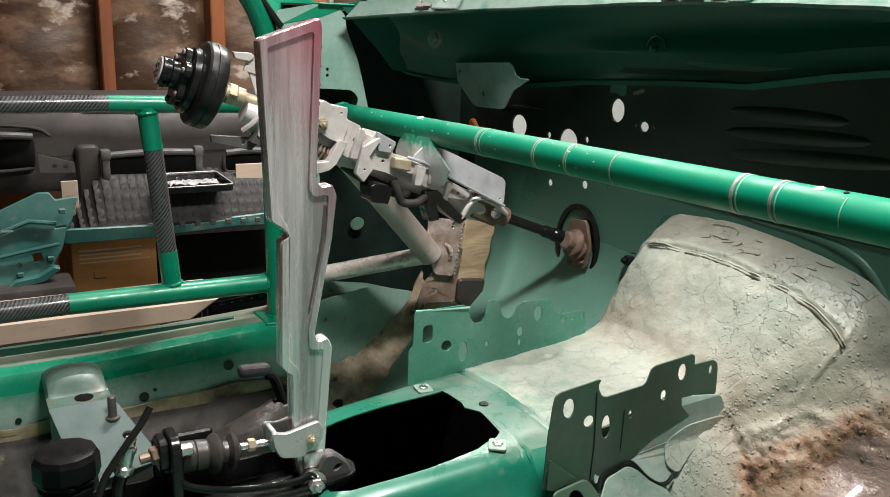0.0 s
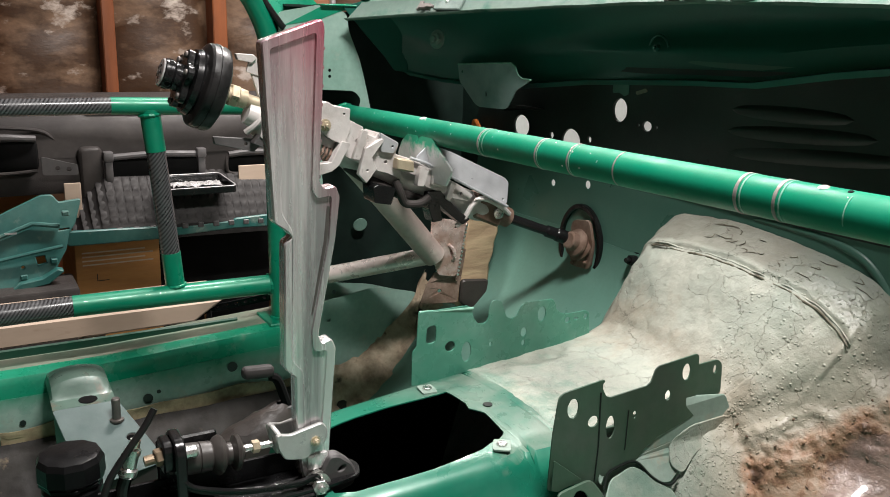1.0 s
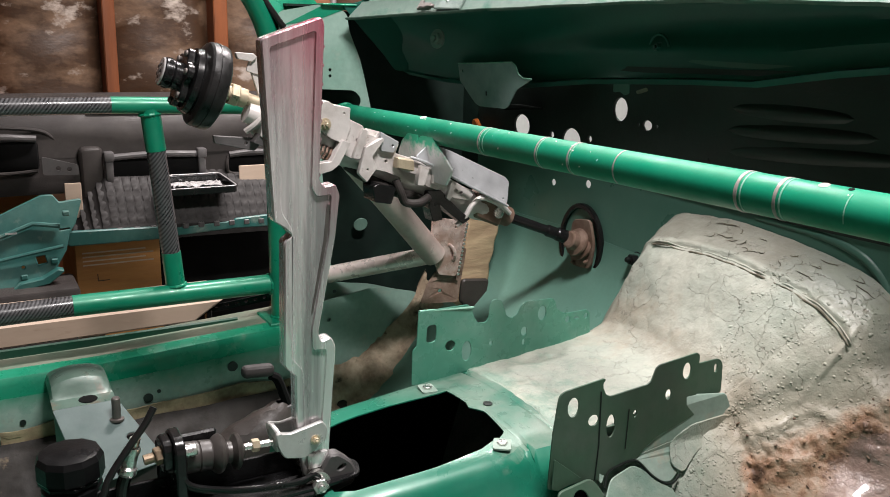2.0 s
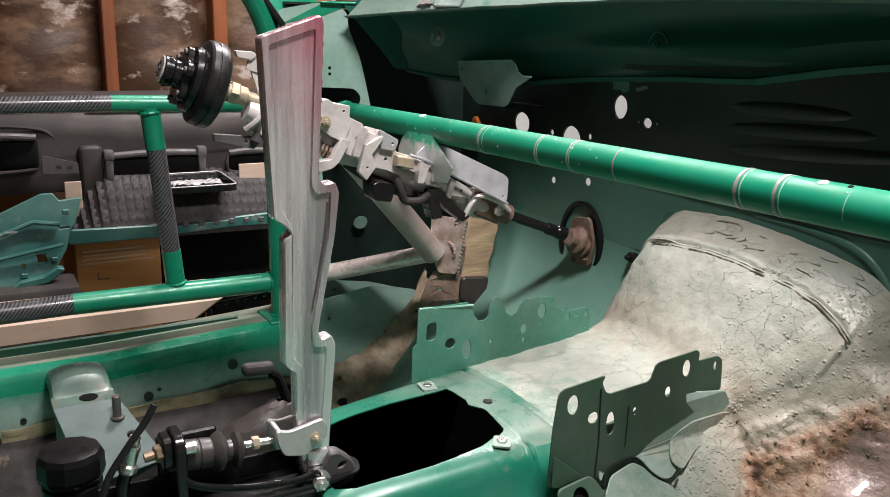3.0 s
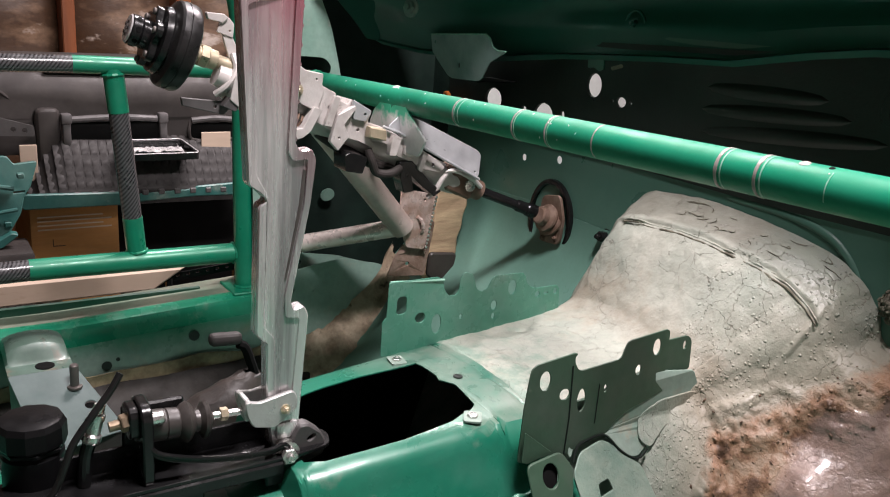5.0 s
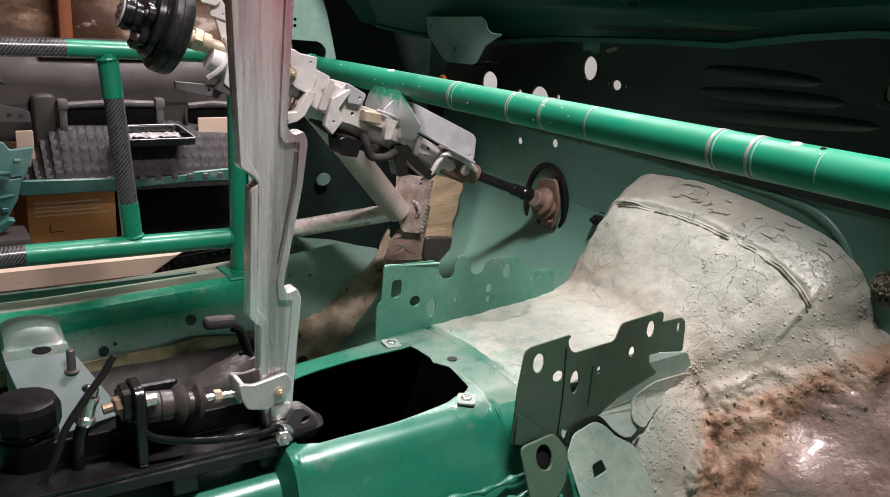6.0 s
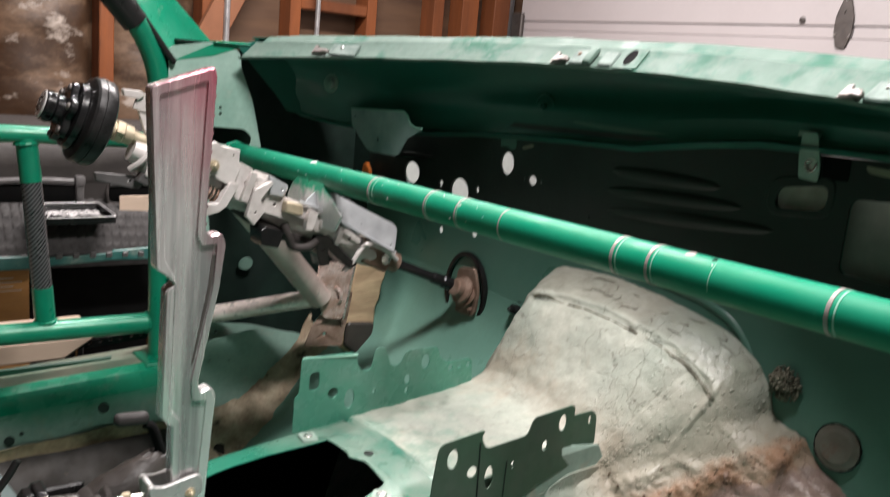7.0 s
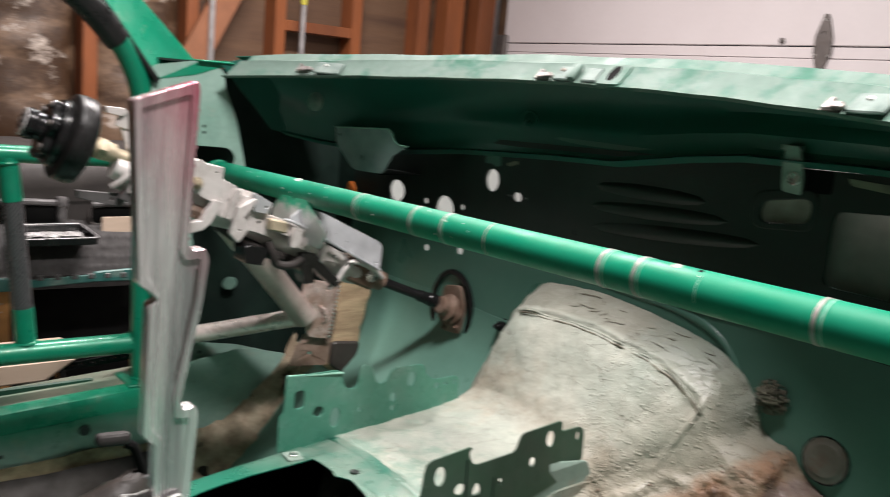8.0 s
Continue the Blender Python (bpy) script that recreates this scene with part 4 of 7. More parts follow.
# ---------------------------------------------------------------- gearbox tunnel
# (y, top z, left shoulder x, right shoulder x, left foot x, right foot x, foot z)
TUN = [(-0.80, 0.470, -0.10, 0.072, -0.20, 0.19, 0.22), (0.20, 0.478, -0.10, 0.076, -0.20, 0.195, 0.22), (0.284, 0.481, -0.10, 0.077, -0.20, 0.196, 0.22), (0.291, 0.5055, -0.102, 0.0905, -0.20, 0.20, 0.22), (0.36, 0.511, -0.105, 0.094, -0.20, 0.20, 0.22), (0.50, 0.517, -0.122, 0.098, -0.22, 0.21, 0.22),
       (0.60, 0.520, -0.130, 0.105, -0.24, 0.22, 0.24), (0.70, 0.523, -0.145, 0.115, -0.26, 0.24, 0.27), (0.76, 0.531, -0.145, 0.122, -0.26, 0.26, 0.30), (0.79, 0.538, -0.140, 0.127, -0.26, 0.275, 0.32), (0.815, 0.555, -0.134, 0.137, -0.26, 0.315, 0.325),
       (0.84, 0.598, -0.126, 0.168, -0.255, 0.43, 0.335), (0.865, 0.650, -0.118, 0.205, -0.25, 0.51, 0.36), (0.885, 0.676, -0.116, 0.228, -0.25, 0.545, 0.385), (0.91, 0.690, -0.119, 0.245, -0.245, 0.58, 0.40),
       (0.935, 0.700, -0.126, 0.252, -0.24, 0.60, 0.415), (0.952, 0.707, -0.131, 0.256, -0.235, 0.61, 0.42)]
ROLL = [(0.78, 0.028, 0.024), (0.815, 0.045, 0.036), (0.84, 0.075, 0.052), (0.865, 0.115, 0.066), (0.885, 0.140, 0.078), (0.91, 0.146, 0.085), (0.935, 0.135, 0.085), (0.952, 0.127, 0.085)]  # width and drop of the passenger-side shoulder


def tunnel_row(y, lift=0.0, side=1.0):
    """One cross-section from the left foot over the top to the right foot, with rounded shoulders."""
    top, xl, xr, fl, fr, zf = lerp_table(TUN, y)
    pts = []
    crown = 0.010
    e = min(1, max(0, (y - 0.83) / 0.05))
    lw, ld = 0.028 + 0.018 * e, 0.024 + 0.010 * e  # the driver-side shoulder
    for i in range(9):
        t = i / 8
        pts.append((fl + (xl - 0.012 - fl) * t ** 1.15, zf + (top - 0.006 - ld - zf) * t))
    for i in range(1, 5):
        a = math.pi / 2 * i / 5
        pts.append((xl - 0.012 + lw * (1 - math.cos(a)), top - 0.006 - ld + ld * math.sin(a)))
    xt = xl - 0.012 + lw
    roll_w, roll_d = lerp_table(ROLL, y)  # the bulge's shoulder is wider and rounder
    xs = xr + 0.012 - roll_w
    for i in range(13):
        t = i / 12
        x = xt + (xs - xt) * t
        pts.append((x, top - 0.006 + crown * 4 * t * (1 - t) * 0.6))
    for i in range(1, 5):
        a = math.pi / 2 * i / 5
        pts.append((xs + roll_w * math.sin(a), top - 0.006 - roll_d * (1 - math.cos(a))))
    zs = top - 0.006 - roll_d
    for i in range(9):
        t = i / 8
        pts.append((xr + 0.012 + (fr - xr - 0.012) * t ** (0.85 + 0.45 * min(1, max(0, (y - 0.80) / 0.05)) - 0.42 * min(1, max(0, (y - 0.86) / 0.05))), zs + (zf - zs) * t))
    lean = 0.05 * min(1, max(0, (y - 0.885) / 0.06))  # the upper plate falls off towards the passenger side
    pts = [(x, z - lean * min(0.2, max(0, x))) for x, z in pts]
    ease = lambda a, b: (lambda t: t * t * (3 - 2 * t))(min(1, max(0, (y - a) / (b - a))))
    slant = 0.12 * ease(0.62, 0.78) * (1 - ease(0.80, 0.875))  # the fold at the bulge's foot lies askew
    return [(x, y - slant * x, z + lift) for x, z in pts]


# rear stretch: painted green, with the gear lever's opening cut out of its top
HOLE = [(-0.050, 0.335), (-0.0600, 0.365), (-0.0655, 0.389), (-0.0704, 0.435), (-0.0693, 0.482), (-0.0691, 0.5025), (-0.0709, 0.517), (-0.058, 0.5185), (-0.0247, 0.519), (-0.012, 0.515), (0.0057, 0.526), (0.013, 0.526), (0.056, 0.5215),
        (0.0613, 0.516), (0.0654, 0.509), (0.068, 0.496), (0.0744, 0.481), (0.0790, 0.447), (0.0835, 0.415), (0.0835, 0.372), (0.0800, 0.325), (0.070, 0.305), (0.020, 0.300), (-0.030, 0.310)]
ys = [-0.80, -0.4, 0.0, 0.1, 0.2, 0.284, 0.291, 0.36, 0.44, 0.50, 0.545, 0.585]
# added lining, black in place of the shade inside the lever opening
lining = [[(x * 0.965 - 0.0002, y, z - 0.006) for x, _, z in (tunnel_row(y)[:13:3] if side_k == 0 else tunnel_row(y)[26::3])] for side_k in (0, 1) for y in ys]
tunnel_blackout = body("tunnel_blackout", join(grid_surface(lining[:len(ys)], 0.001), grid_surface(lining[len(ys):], 0.001), box((-0.20, -0.80, 0.224), (0.20, 0.93, 0.228))), MATTEBLACK, "black lining added inside the tunnel to darken its opening")


def tunnel_top(x, y):
    top, xl, xr = lerp_table(TUN, y)[:3]
    t = min(1, max(0, (x - xl - 0.016) / (xr - xl - 0.032)))
    return top - 0.006 + 0.024 * t * (1 - t)


UNROLL = [0.0]
for p, q in zip(tunnel_row(0.45), tunnel_row(0.45)[1:]):
    UNROLL.append(UNROLL[-1] + math.dist(p, q))


def bent(a, y, c):
    """A point of the flat sheet (a across, y along, c through it) bent over the tunnel's section."""
    base = tunnel_row(y)
    k = max(0, min(37, sum(1 for v in UNROLL[1:] if v <= a)))
    t = min(1, max(0, (a - UNROLL[k]) / (UNROLL[k + 1] - UNROLL[k])))
    p, q = Vector(base[k]), Vector(base[k + 1])
    n = Vector((-(q - p).z, 0, (q - p).x)).normalized()
    return p.lerp(q, t) + n * c


def across(x, y):
    """Where x on the tunnel's top lies on the flat sheet."""
    base = tunnel_row(y)
    t = (x - base[13][0]) / (base[25][0] - base[13][0]) * 12
    return UNROLL[13 + int(t)] + (UNROLL[14 + int(t)] - UNROLL[13 + int(t)]) * (t - int(t))


def cover_sheet(y0, y1, holes):
    n = 12
    edge = [(UNROLL[0], y0 + (y1 - y0) * i / n) for i in range(n)] + [(a, y1) for a in UNROLL[:-1]] + [(UNROLL[-1], y1 + (y0 - y1) * i / n) for i in range(n)] + [(a, y0) for a in UNROLL[:0:-1]]
    bm = sheet(edge, holes, 0.0016, lambda a, b, c: (a, b, c))
    for size, cuts in ((0.10, 3), (0.03, 2), (0.014, 1)):
        bmesh.ops.triangulate(bm, faces=bm.faces)
        bmesh.ops.subdivide_edges(bm, edges=[e for e in bm.edges if e.calc_length() > size], cuts=cuts)
    bmesh.ops.triangulate(bm, faces=bm.faces)
    for v in bm.verts:
        v.co = bent(*v.co)
    return bm


tunnel = body("tunnel_cover", cover_sheet(0.291, 0.585, [[(across(x, y), y) for x, y in HOLE]]), TUNNELPAINT, "green raised tunnel cover with the ragged gear lever opening", sharp=60)
body("tunnel_rear", grid_surface([tunnel_row(y) for y in (-0.80, -0.5, -0.2, 0.0, 0.1, 0.2, 0.284)], 0.0014), TUNNELPAINT, "green painted gearbox tunnel")
body("cover_end", grid_surface([tunnel_row(y) for y in (0.2835, 0.286, 0.289, 0.2915)], 0.001), TUNNELPAINT, "step at the end of the tunnel cover")

# front stretch: sealer over the tunnel and the bell-shaped bulge at the bulkhead
def creep(p):
    """Height below the slanting line where rust and tar begin on the passenger side."""
    return 0.8 * p.x + 0.350 - p.z + 0.05 * noise.noise(p * 17) + min(0, (p.y - 0.79) * 2.5)


STRIP = tuple(Vector(p) for p in ((0.2304, 0.8996, 0.6467), (0.2255, 0.8825, 0.6239), (0.2189, 0.8688, 0.6004), (0.2102, 0.8562, 0.5736), (0.2018, 0.8419, 0.5461)))  # folded strip of sealer on the bulge's side


def strip_off(p):
    """Distance from the strip, its side, and how far along it p lies (0 to 1)."""
    best = (1.0, 0.0, 0.0)
    for k, (a, b) in enumerate(zip(STRIP, STRIP[1:])):
        u = min(1, max(0, (p - a).dot(b - a) / (b - a).length_squared))
        d = p - a.lerp(b, u)
        if d.length < best[0]:
            best = (d.length, d.z * 0.8 - d.x * 0.4, (k + u) / 4)
    return best


def place_of(u):
    """Columns lie closer on the passenger side; the whole section has 38 steps."""
    return 38 * (u / 0.3 * 0.5 if u < 0.3 else 0.5 + (u - 0.3) / 0.7 * 0.5)


def column_of(s):
    return int(299 * (s / 38 * 0.6 if s < 19 else 0.3 + (s / 38 - 0.5) * 1.4))


def bulge_rows(ny, nx):
    """Dense cross-sections from the worn rear edge of the sealer to the bulkhead, pushed out along their normals."""
    grid = []
    for i in range(ny):
        base = tunnel_row(0.580 + (0.952 - 0.580) * i / (ny - 1), 0.002)
        row = []
        for j in range(nx):
            s = min(37.999, place_of(j / (nx - 1)))
            a = int(s)
            row.append(Vector(base[a]).lerp(Vector(base[a + 1]), s - a))
        grid.append(row)
    for _ in range(9):
        grid = [[(r[max(0, j - 1)] + 2 * r[j] + r[min(nx - 1, j + 1)]) / 4 for j in range(nx)] for r in grid]
        grid = [[(grid[max(0, i - 1)][j] + 2 * grid[i][j] + grid[min(ny - 1, i + 1)][j]) / 4 for j in range(nx)] for i in range(ny)]
    out = []
    for i in range(ny):
        row = []
        for j in range(nx):
            p = grid[i][j]
            n = (grid[i][min(nx - 1, j + 1)] - grid[i][max(0, j - 1)]).cross(grid[min(ny - 1, i + 1)][j] - grid[max(0, i - 1)][j])
            n.normalize()
            y = 0.580 + (0.952 - 0.580) * i / (ny - 1)
            d = 0.0030 * noise.noise(p * 20) + 0.0014 * noise.noise(p * 62)
            d *= min(1.0, i / 6)
            lap = y - 0.885 - 0.004 * noise.noise(p * 40)
            d += 0.0045 * min(1, max(0, lap / 0.003)) * min(1, max(0, (0.84 - place_of(j / nx) / 38) * 10))
            flake = y - 0.912 - 0.012 * noise.noise(p * 28) - 0.004 * noise.noise(p * 90)
            d += 0.0016 * min(1, max(0, flake / 0.002)) if place_of(j / nx) < 28 else 0.0
            groove = abs(p.y + 0.14 * p.x - 0.813 - 0.006 * noise.noise(p * 25)) if p.x > 0.13 else 1.0
            d -= 0.0045 * math.exp(-(groove / 0.007) ** 2) * min(1, max(0, (p.x - 0.13) / 0.03))
            c = creep(p)
            if p.x > 0.15 and y > 0.72:
                crust = min(1, max(0, (c + 0.01) / 0.02)) * min(1, max(0, (0.075 - c) / 0.02))
                d += 0.005 * crust * (0.7 + 1.3 * noise.noise(p * 34) + abs(noise.noise(p * 75)) + 0.6 * noise.noise(p * 150))
                d -= 0.004 * min(1, max(0, (c - 0.050) / 0.012)) * min(1, max(0, (p.x - 0.235) / 0.02))
                d += 0.030 * math.exp(-((p - Vector((0.300, 0.815, 0.452))).length / 0.040) ** 2)
                away, above, along = strip_off(p)
                if away < 0.014:
                    d += 0.0062 * (1 - 0.7 * along) * min(1, along * 9 + 0.3) * (max(0, 1 - away / 0.007) if above > 0 else max(0, 1 - away / 0.004))
            if place_of(j / nx) > 27.4:
                d += 0.0025 * min(1, max(0, (p.y - 0.696 - 0.004 * noise.noise(p * 30)) / 0.003)) - 0.0015
            rag = (0.004 * noise.noise(Vector((p.x * 30, 3.3, 0))) + 0.002 * noise.noise(Vector((p.x * 110, 1.3, 0)))) * max(0, 1 - i / 5)
            row.append(p + n * d + Vector((0, rag, -0.0022 * max(0, 1 - i / 4))))
        out.append(row)
    return out


BULGE = bulge_rows(230, 300)
front = body("tunnel_front", cloth(BULGE, (0, 0, -0.0015)), SEALER, "pale cracked sealer over the gearbox bulge, rusty and tarred low down", sharp=80)
# drips that dried as small pimples on the bulge's side
random.seed(5)
drips = bmesh.new()
made = 0
while made < 1500:
    i, j = random.randrange(78, 226), random.randrange(column_of(24), 296)
    p = BULGE[i][j]
    if (p.y - 0.80 + 0.35 * (p.x - 0.15) + 0.015 * noise.noise(p * 20) < 0 and p.x > 0.19) or noise.noise(p * 22 + Vector((7, 0, 0))) < random.uniform(-0.9, 0.3) or creep(p) > 0.06:
        continue
    made += 1
    p = p.lerp(BULGE[i + 1][j + 1], random.random()).lerp(BULGE[i][j + 1], random.random())
    n = (BULGE[i][j + 1] - BULGE[i][j - 1]).cross(BULGE[i + 1][j] - BULGE[i - 1][j]).normalized()
    r = random.uniform(0.0008, 0.0016) + 0.0011 * random.random() ** 4
    m = Matrix.Translation(p - Vector((0, 0, 0.3 * r))) @ n.to_track_quat("Z", "Y").to_matrix().to_4x4() @ Matrix.Rotation(random.uniform(0, 3), 4, "Z") @ Matrix.Diagonal((r * random.uniform(0.8, 1.7), r, r * 0.6, 1))
    bmesh.ops.create_icosphere(drips, subdivisions=1, radius=1, matrix=m)
drip_part = part("dried_drips", drips, SEALER, front, sharp=80)

# ---------------------------------------------------------------- roll cage
def weld(a, r, axis, w=0.004, seed=0):
    """A bead of weld scales round a tube's end."""
    a, d = Vector(a), Vector(axis).normalized()
    q = d.to_track_quat("Z", "Y")
    bm = bmesh.new()
    n = 28
    rings = []
    for i in range(n):
        t = 2 * math.pi * i / n
        c = a + q @ Vector((r * math.cos(t), r * math.sin(t), 0))
        o = (c - a).normalized()
        ww = w * (0.85 + 0.3 * (i % 2))
        rings.append([bm.verts.new(c + ww * (math.cos(2 * math.pi * k / 8) * o + math.sin(2 * math.pi * k / 8) * d)) for k in range(8)])
    for i in range(n):
        for k in range(8):
            bm.faces.new((rings[i][k], rings[i][(k + 1) % 8], rings[(i + 1) % n][(k + 1) % 8], rings[(i + 1) % n][k]))
    return bm


cage = thing("roll_cage", (-0.72, 0.52, 0.41), "green painted tubular roll cage with carbon wrapped door bars", "roll cage")
cg = under(cage)


def bar_z(x):
    """The cross bar climbs a little towards the passenger side."""
    return 0.8175 + 0.0222 * x


bar = cg("dash_bar", tube([(-0.715, 0.65, bar_z(-0.715)), (0.72, 0.65, bar_z(0.72))], 0.0195, 48), BARPAINT, "thick green cross bar")
on_bar = sub(bar)


def bar_ring(x, w, lift, a0, a1, mat, label):
    """A band round the bar from angle a0 to a1 (0 is up, a quarter turn faces the cabin)."""
    rows = []
    for i in range(41):
        a = a0 + (a1 - a0) * i / 40
        ww = w * (0.75 + 0.5 * abs(noise.noise(Vector((x * 50, a * 2.2, 3)))))
        rows.append([(x + d, 0.65 - r * math.sin(a), bar_z(x) + r * math.cos(a)) for d, r in ((-ww, 0.0193), (-ww * 0.8, 0.0195 + lift), (ww * 0.8, 0.0195 + lift), (ww, 0.0193))])
    return on_bar("scuff_ring", grid_surface(rows), mat, label)


for x, w in ((-0.1990, 0.0016), (-0.0640, 0.0018), (0.0010, 0.0016), (0.2550, 0.0024), (0.2990, 0.0024), (0.4790, 0.0026)):
    bar_ring(x, w, 0.0006, -1.2, 3.6, RING, "bare ring scraped through the paint")
    bar_ring(x + 2.4 * w, w * 0.45, 0.0004, -0.6, 2.6, CHALKGREEN, "chalky scratch beside the bare ring")
bar_ring(-0.187, 0.0008, 0.0004, -0.6, 2.2, CHALKGREEN, "chalky scratch round the bar")
bar_ring(0.0830, 0.0013, 0.0005, 0.1, 2.6, RING, "bare ring scraped half round the bar")
bar_ring(0.3690, 0.0007, 0.0004, 0.6, 2.0, CHALKGREEN, "chalky scratch round the bar")
random.seed(8)
for k in range(26):
    x, a, r = random.choice((-0.52, -0.38, -0.30, -0.16, -0.14, -0.02, 0.0, 0.015, 0.03, 0.37)) + random.uniform(-0.03, 0.03), random.uniform(0.3, 2.0), random.uniform(0.0004, 0.0013)
    at = Vector((x, 0.65 - 0.0195 * math.sin(a), bar_z(x) + 0.0195 * math.cos(a)))
    on_bar("paint_chip", lathe([(0, r), (0.0005, r * 0.8)], at, at + Vector((0, -math.sin(a), math.cos(a))), 7), WALLWHITE, "pale paint chip")
for x, r, mat, tag in ((0.337, 0.0052, RING, "bare scuffed spot"), (0.363, 0.0028, MATTEBLACK, "dark drilled hole"), (-0.385, 0.006, PRIMER, "pale overspray drip")):
    at = Vector((x, 0.65 - 0.0195 * math.sin(0.25), bar_z(x) + 0.0195 * math.cos(0.25)))
    on_bar("scuff_spot", lathe([(0, r), (0.0006, r * 0.8)], at, at + Vector((0, -math.sin(0.25), math.cos(0.25))), 12), mat, tag)
cg("door_bar_upper", tube([(-0.745, -0.75, 0.822), (-0.745, 0.24, 0.822)], 0.0145, 28), CARBON, "carbon fibre wrapped tube")
cg("door_bar_upper_end", tube([(-0.745, 0.239, 0.822), (-0.735, 0.52, 0.816)], 0.0148, 28), GREEN)
cg("door_bar_lower", tube([(-0.745, -0.75, 0.470), (-0.745, 0.155, 0.477)], 0.0185, 28), CARBON, "carbon fibre wrapped tube")
cg("door_bar_lower_end", tube([(-0.745, 0.154, 0.477), (-0.735, 0.52, 0.476)], 0.0188, 28), GREEN)
cg("door_bar_upright", tube([(-0.745, 0.302, 0.815), (-0.745, 0.309, 0.742)], 0.0172, 28), GREEN)
cg("door_bar_upright_wrap", tube([(-0.745, 0.309, 0.743), (-0.745, 0.325, 0.556)], 0.0165, 28), CARBON, "carbon fibre wrapped tube")
cg("door_bar_upright_foot", tube([(-0.745, 0.325, 0.557), (-0.745, 0.331, 0.485)], 0.0172, 28), GREEN)
cg("pillar_tube", tube([(-0.725, 0.524, 0.402), (-0.725, 0.520, 0.60), (-0.722, 0.517, 0.80), (-0.715, 0.510, 0.92), (-0.705, 0.487, 0.985), (-0.695, 0.450, 1.035), (-0.685, 0.40, 1.078), (-0.665, 0.29, 1.148), (-0.64, 0.10, 1.25), (-0.62, -0.15, 1.33)],
                       0.0185, 28, 6), GREEN, "bent green pillar tube")
cg("padding", tube([(-0.698, 0.462, 1.020), (-0.685, 0.40, 1.078), (-0.665, 0.29, 1.148), (-0.64, 0.10, 1.25), (-0.62, -0.13, 1.33)], 0.0225, 24, 6), RUBBER, "black foam padding sleeve")
cg("foot_plate", box((-0.768, 0.488, 0.4055), (-0.684, 0.562, 0.4115), 0.002, 1), GREEN, "welded green foot plate")
for at, r, ax in (((-0.745, 0.302, 0.806), 0.0172, (0, 0.1, -1)), ((-0.745, 0.3305, 0.494), 0.0172, (0, 0.1, -1)), ((-0.736, 0.505, 0.476), 0.0185, (0, 1, 0)), ((-0.725, 0.524, 0.4125), 0.0185, (0, 0, 1)), ((-0.70, 0.65, bar_z(-0.70)), 0.0195, (1, 0, 0))):
    cg("weld_bead", weld(at, r, ax, 0.003), GREEN)
# unpainted knee braces to the gusset beside the column
cg("knee_brace", tube([(-0.735, 0.530, 0.474), (-0.53, 0.775, 0.560)], 0.0165, 28), RAW, "raw steel brace tube")
cg("column_brace", tube([(-0.4545, 0.5500, 0.7640), (-0.52, 0.7226, 0.5884), (-0.527, 0.752, 0.5573)], 0.0222, 28), SHADERAW, "raw steel brace tube")
gusset = cg("gusset_plate", sheet(rounded([(0.749, 0.545), (0.757, 0.523), (0.793, 0.516), (0.797, 0.530), (0.805, 0.572), (0.817, 0.618), (0.741, 0.632), (0.739, 0.582)], 0.005), [circle(0.79, 0.61, 0.003)], 0.004,
                         lambda a, b, c: (-0.518 + c + 0.02 * (a - 0.78), a, b), 0.0008), SCALE, "rust-tinted raw steel gusset plate")
sub(gusset)("gusset_flange", sheet(rounded([(0.796, 0.505), (0.826, 0.500), (0.840, 0.560), (0.838, 0.622), (0.818, 0.624), (0.812, 0.564)], 0.004), [], 0.003, lambda a, b, c: (-0.524 + c - 0.9 * (a - 0.80), a, b), 0.0006), SCALE)
sub(gusset)("gusset_foot", sheet(rounded([(0.756, 0.5255), (0.796, 0.5195), (0.808, 0.565), (0.8215, 0.5635), (0.812, 0.509), (0.802, 0.462), (0.722, 0.470), (0.738, 0.502)], 0.004), [circle(0.765, 0.488, 0.004)], 0.003, lambda a, b, c: (-0.5255 + c + 0.004 * math.sin(a * 90), a, b), 0.0006), RUSTYSTEEL, "brown rusted lower plate of the gusset")
cg("weld_bead", weld((-0.525, 0.775, 0.562), 0.018, (0.6, -0.75, -0.2), 0.0035), SCALE)
for zz in range(14):
    sub(gusset)("weld_scale", lathe([(0, 0.003), (0.0015, 0.0024)], (-0.5148, 0.797 + 0.016 * (zz / 13), 0.520 + 0.0072 * zz), (0, 0.797, 0.520 + 0.0072 * zz), 8), ZINC)
# two tabs welded under the bar, dusted with overspray
for poly in ([(-0.451, 0.765), (-0.4335, 0.787), (-0.409, 0.802), (-0.385, 0.809), (-0.374, 0.8115), (-0.378, 0.799), (-0.390, 0.775), (-0.400, 0.745), (-0.430, 0.742)],
             [(-0.3967, 0.766), (-0.3872, 0.785), (-0.371, 0.800), (-0.348, 0.8065), (-0.332, 0.8095), (-0.325, 0.798), (-0.308, 0.785), (-0.276, 0.762), (-0.298, 0.735), (-0.36, 0.735)]):
    on_bar("bar_tab", sheet(rounded(poly, 0.005), [], 0.004, lambda a, b, c: (a, 0.634 + c + 0.10 * (0.80 - b), b), 0.0008), OVERSPRAY, "bare steel welded tab with green overspray")

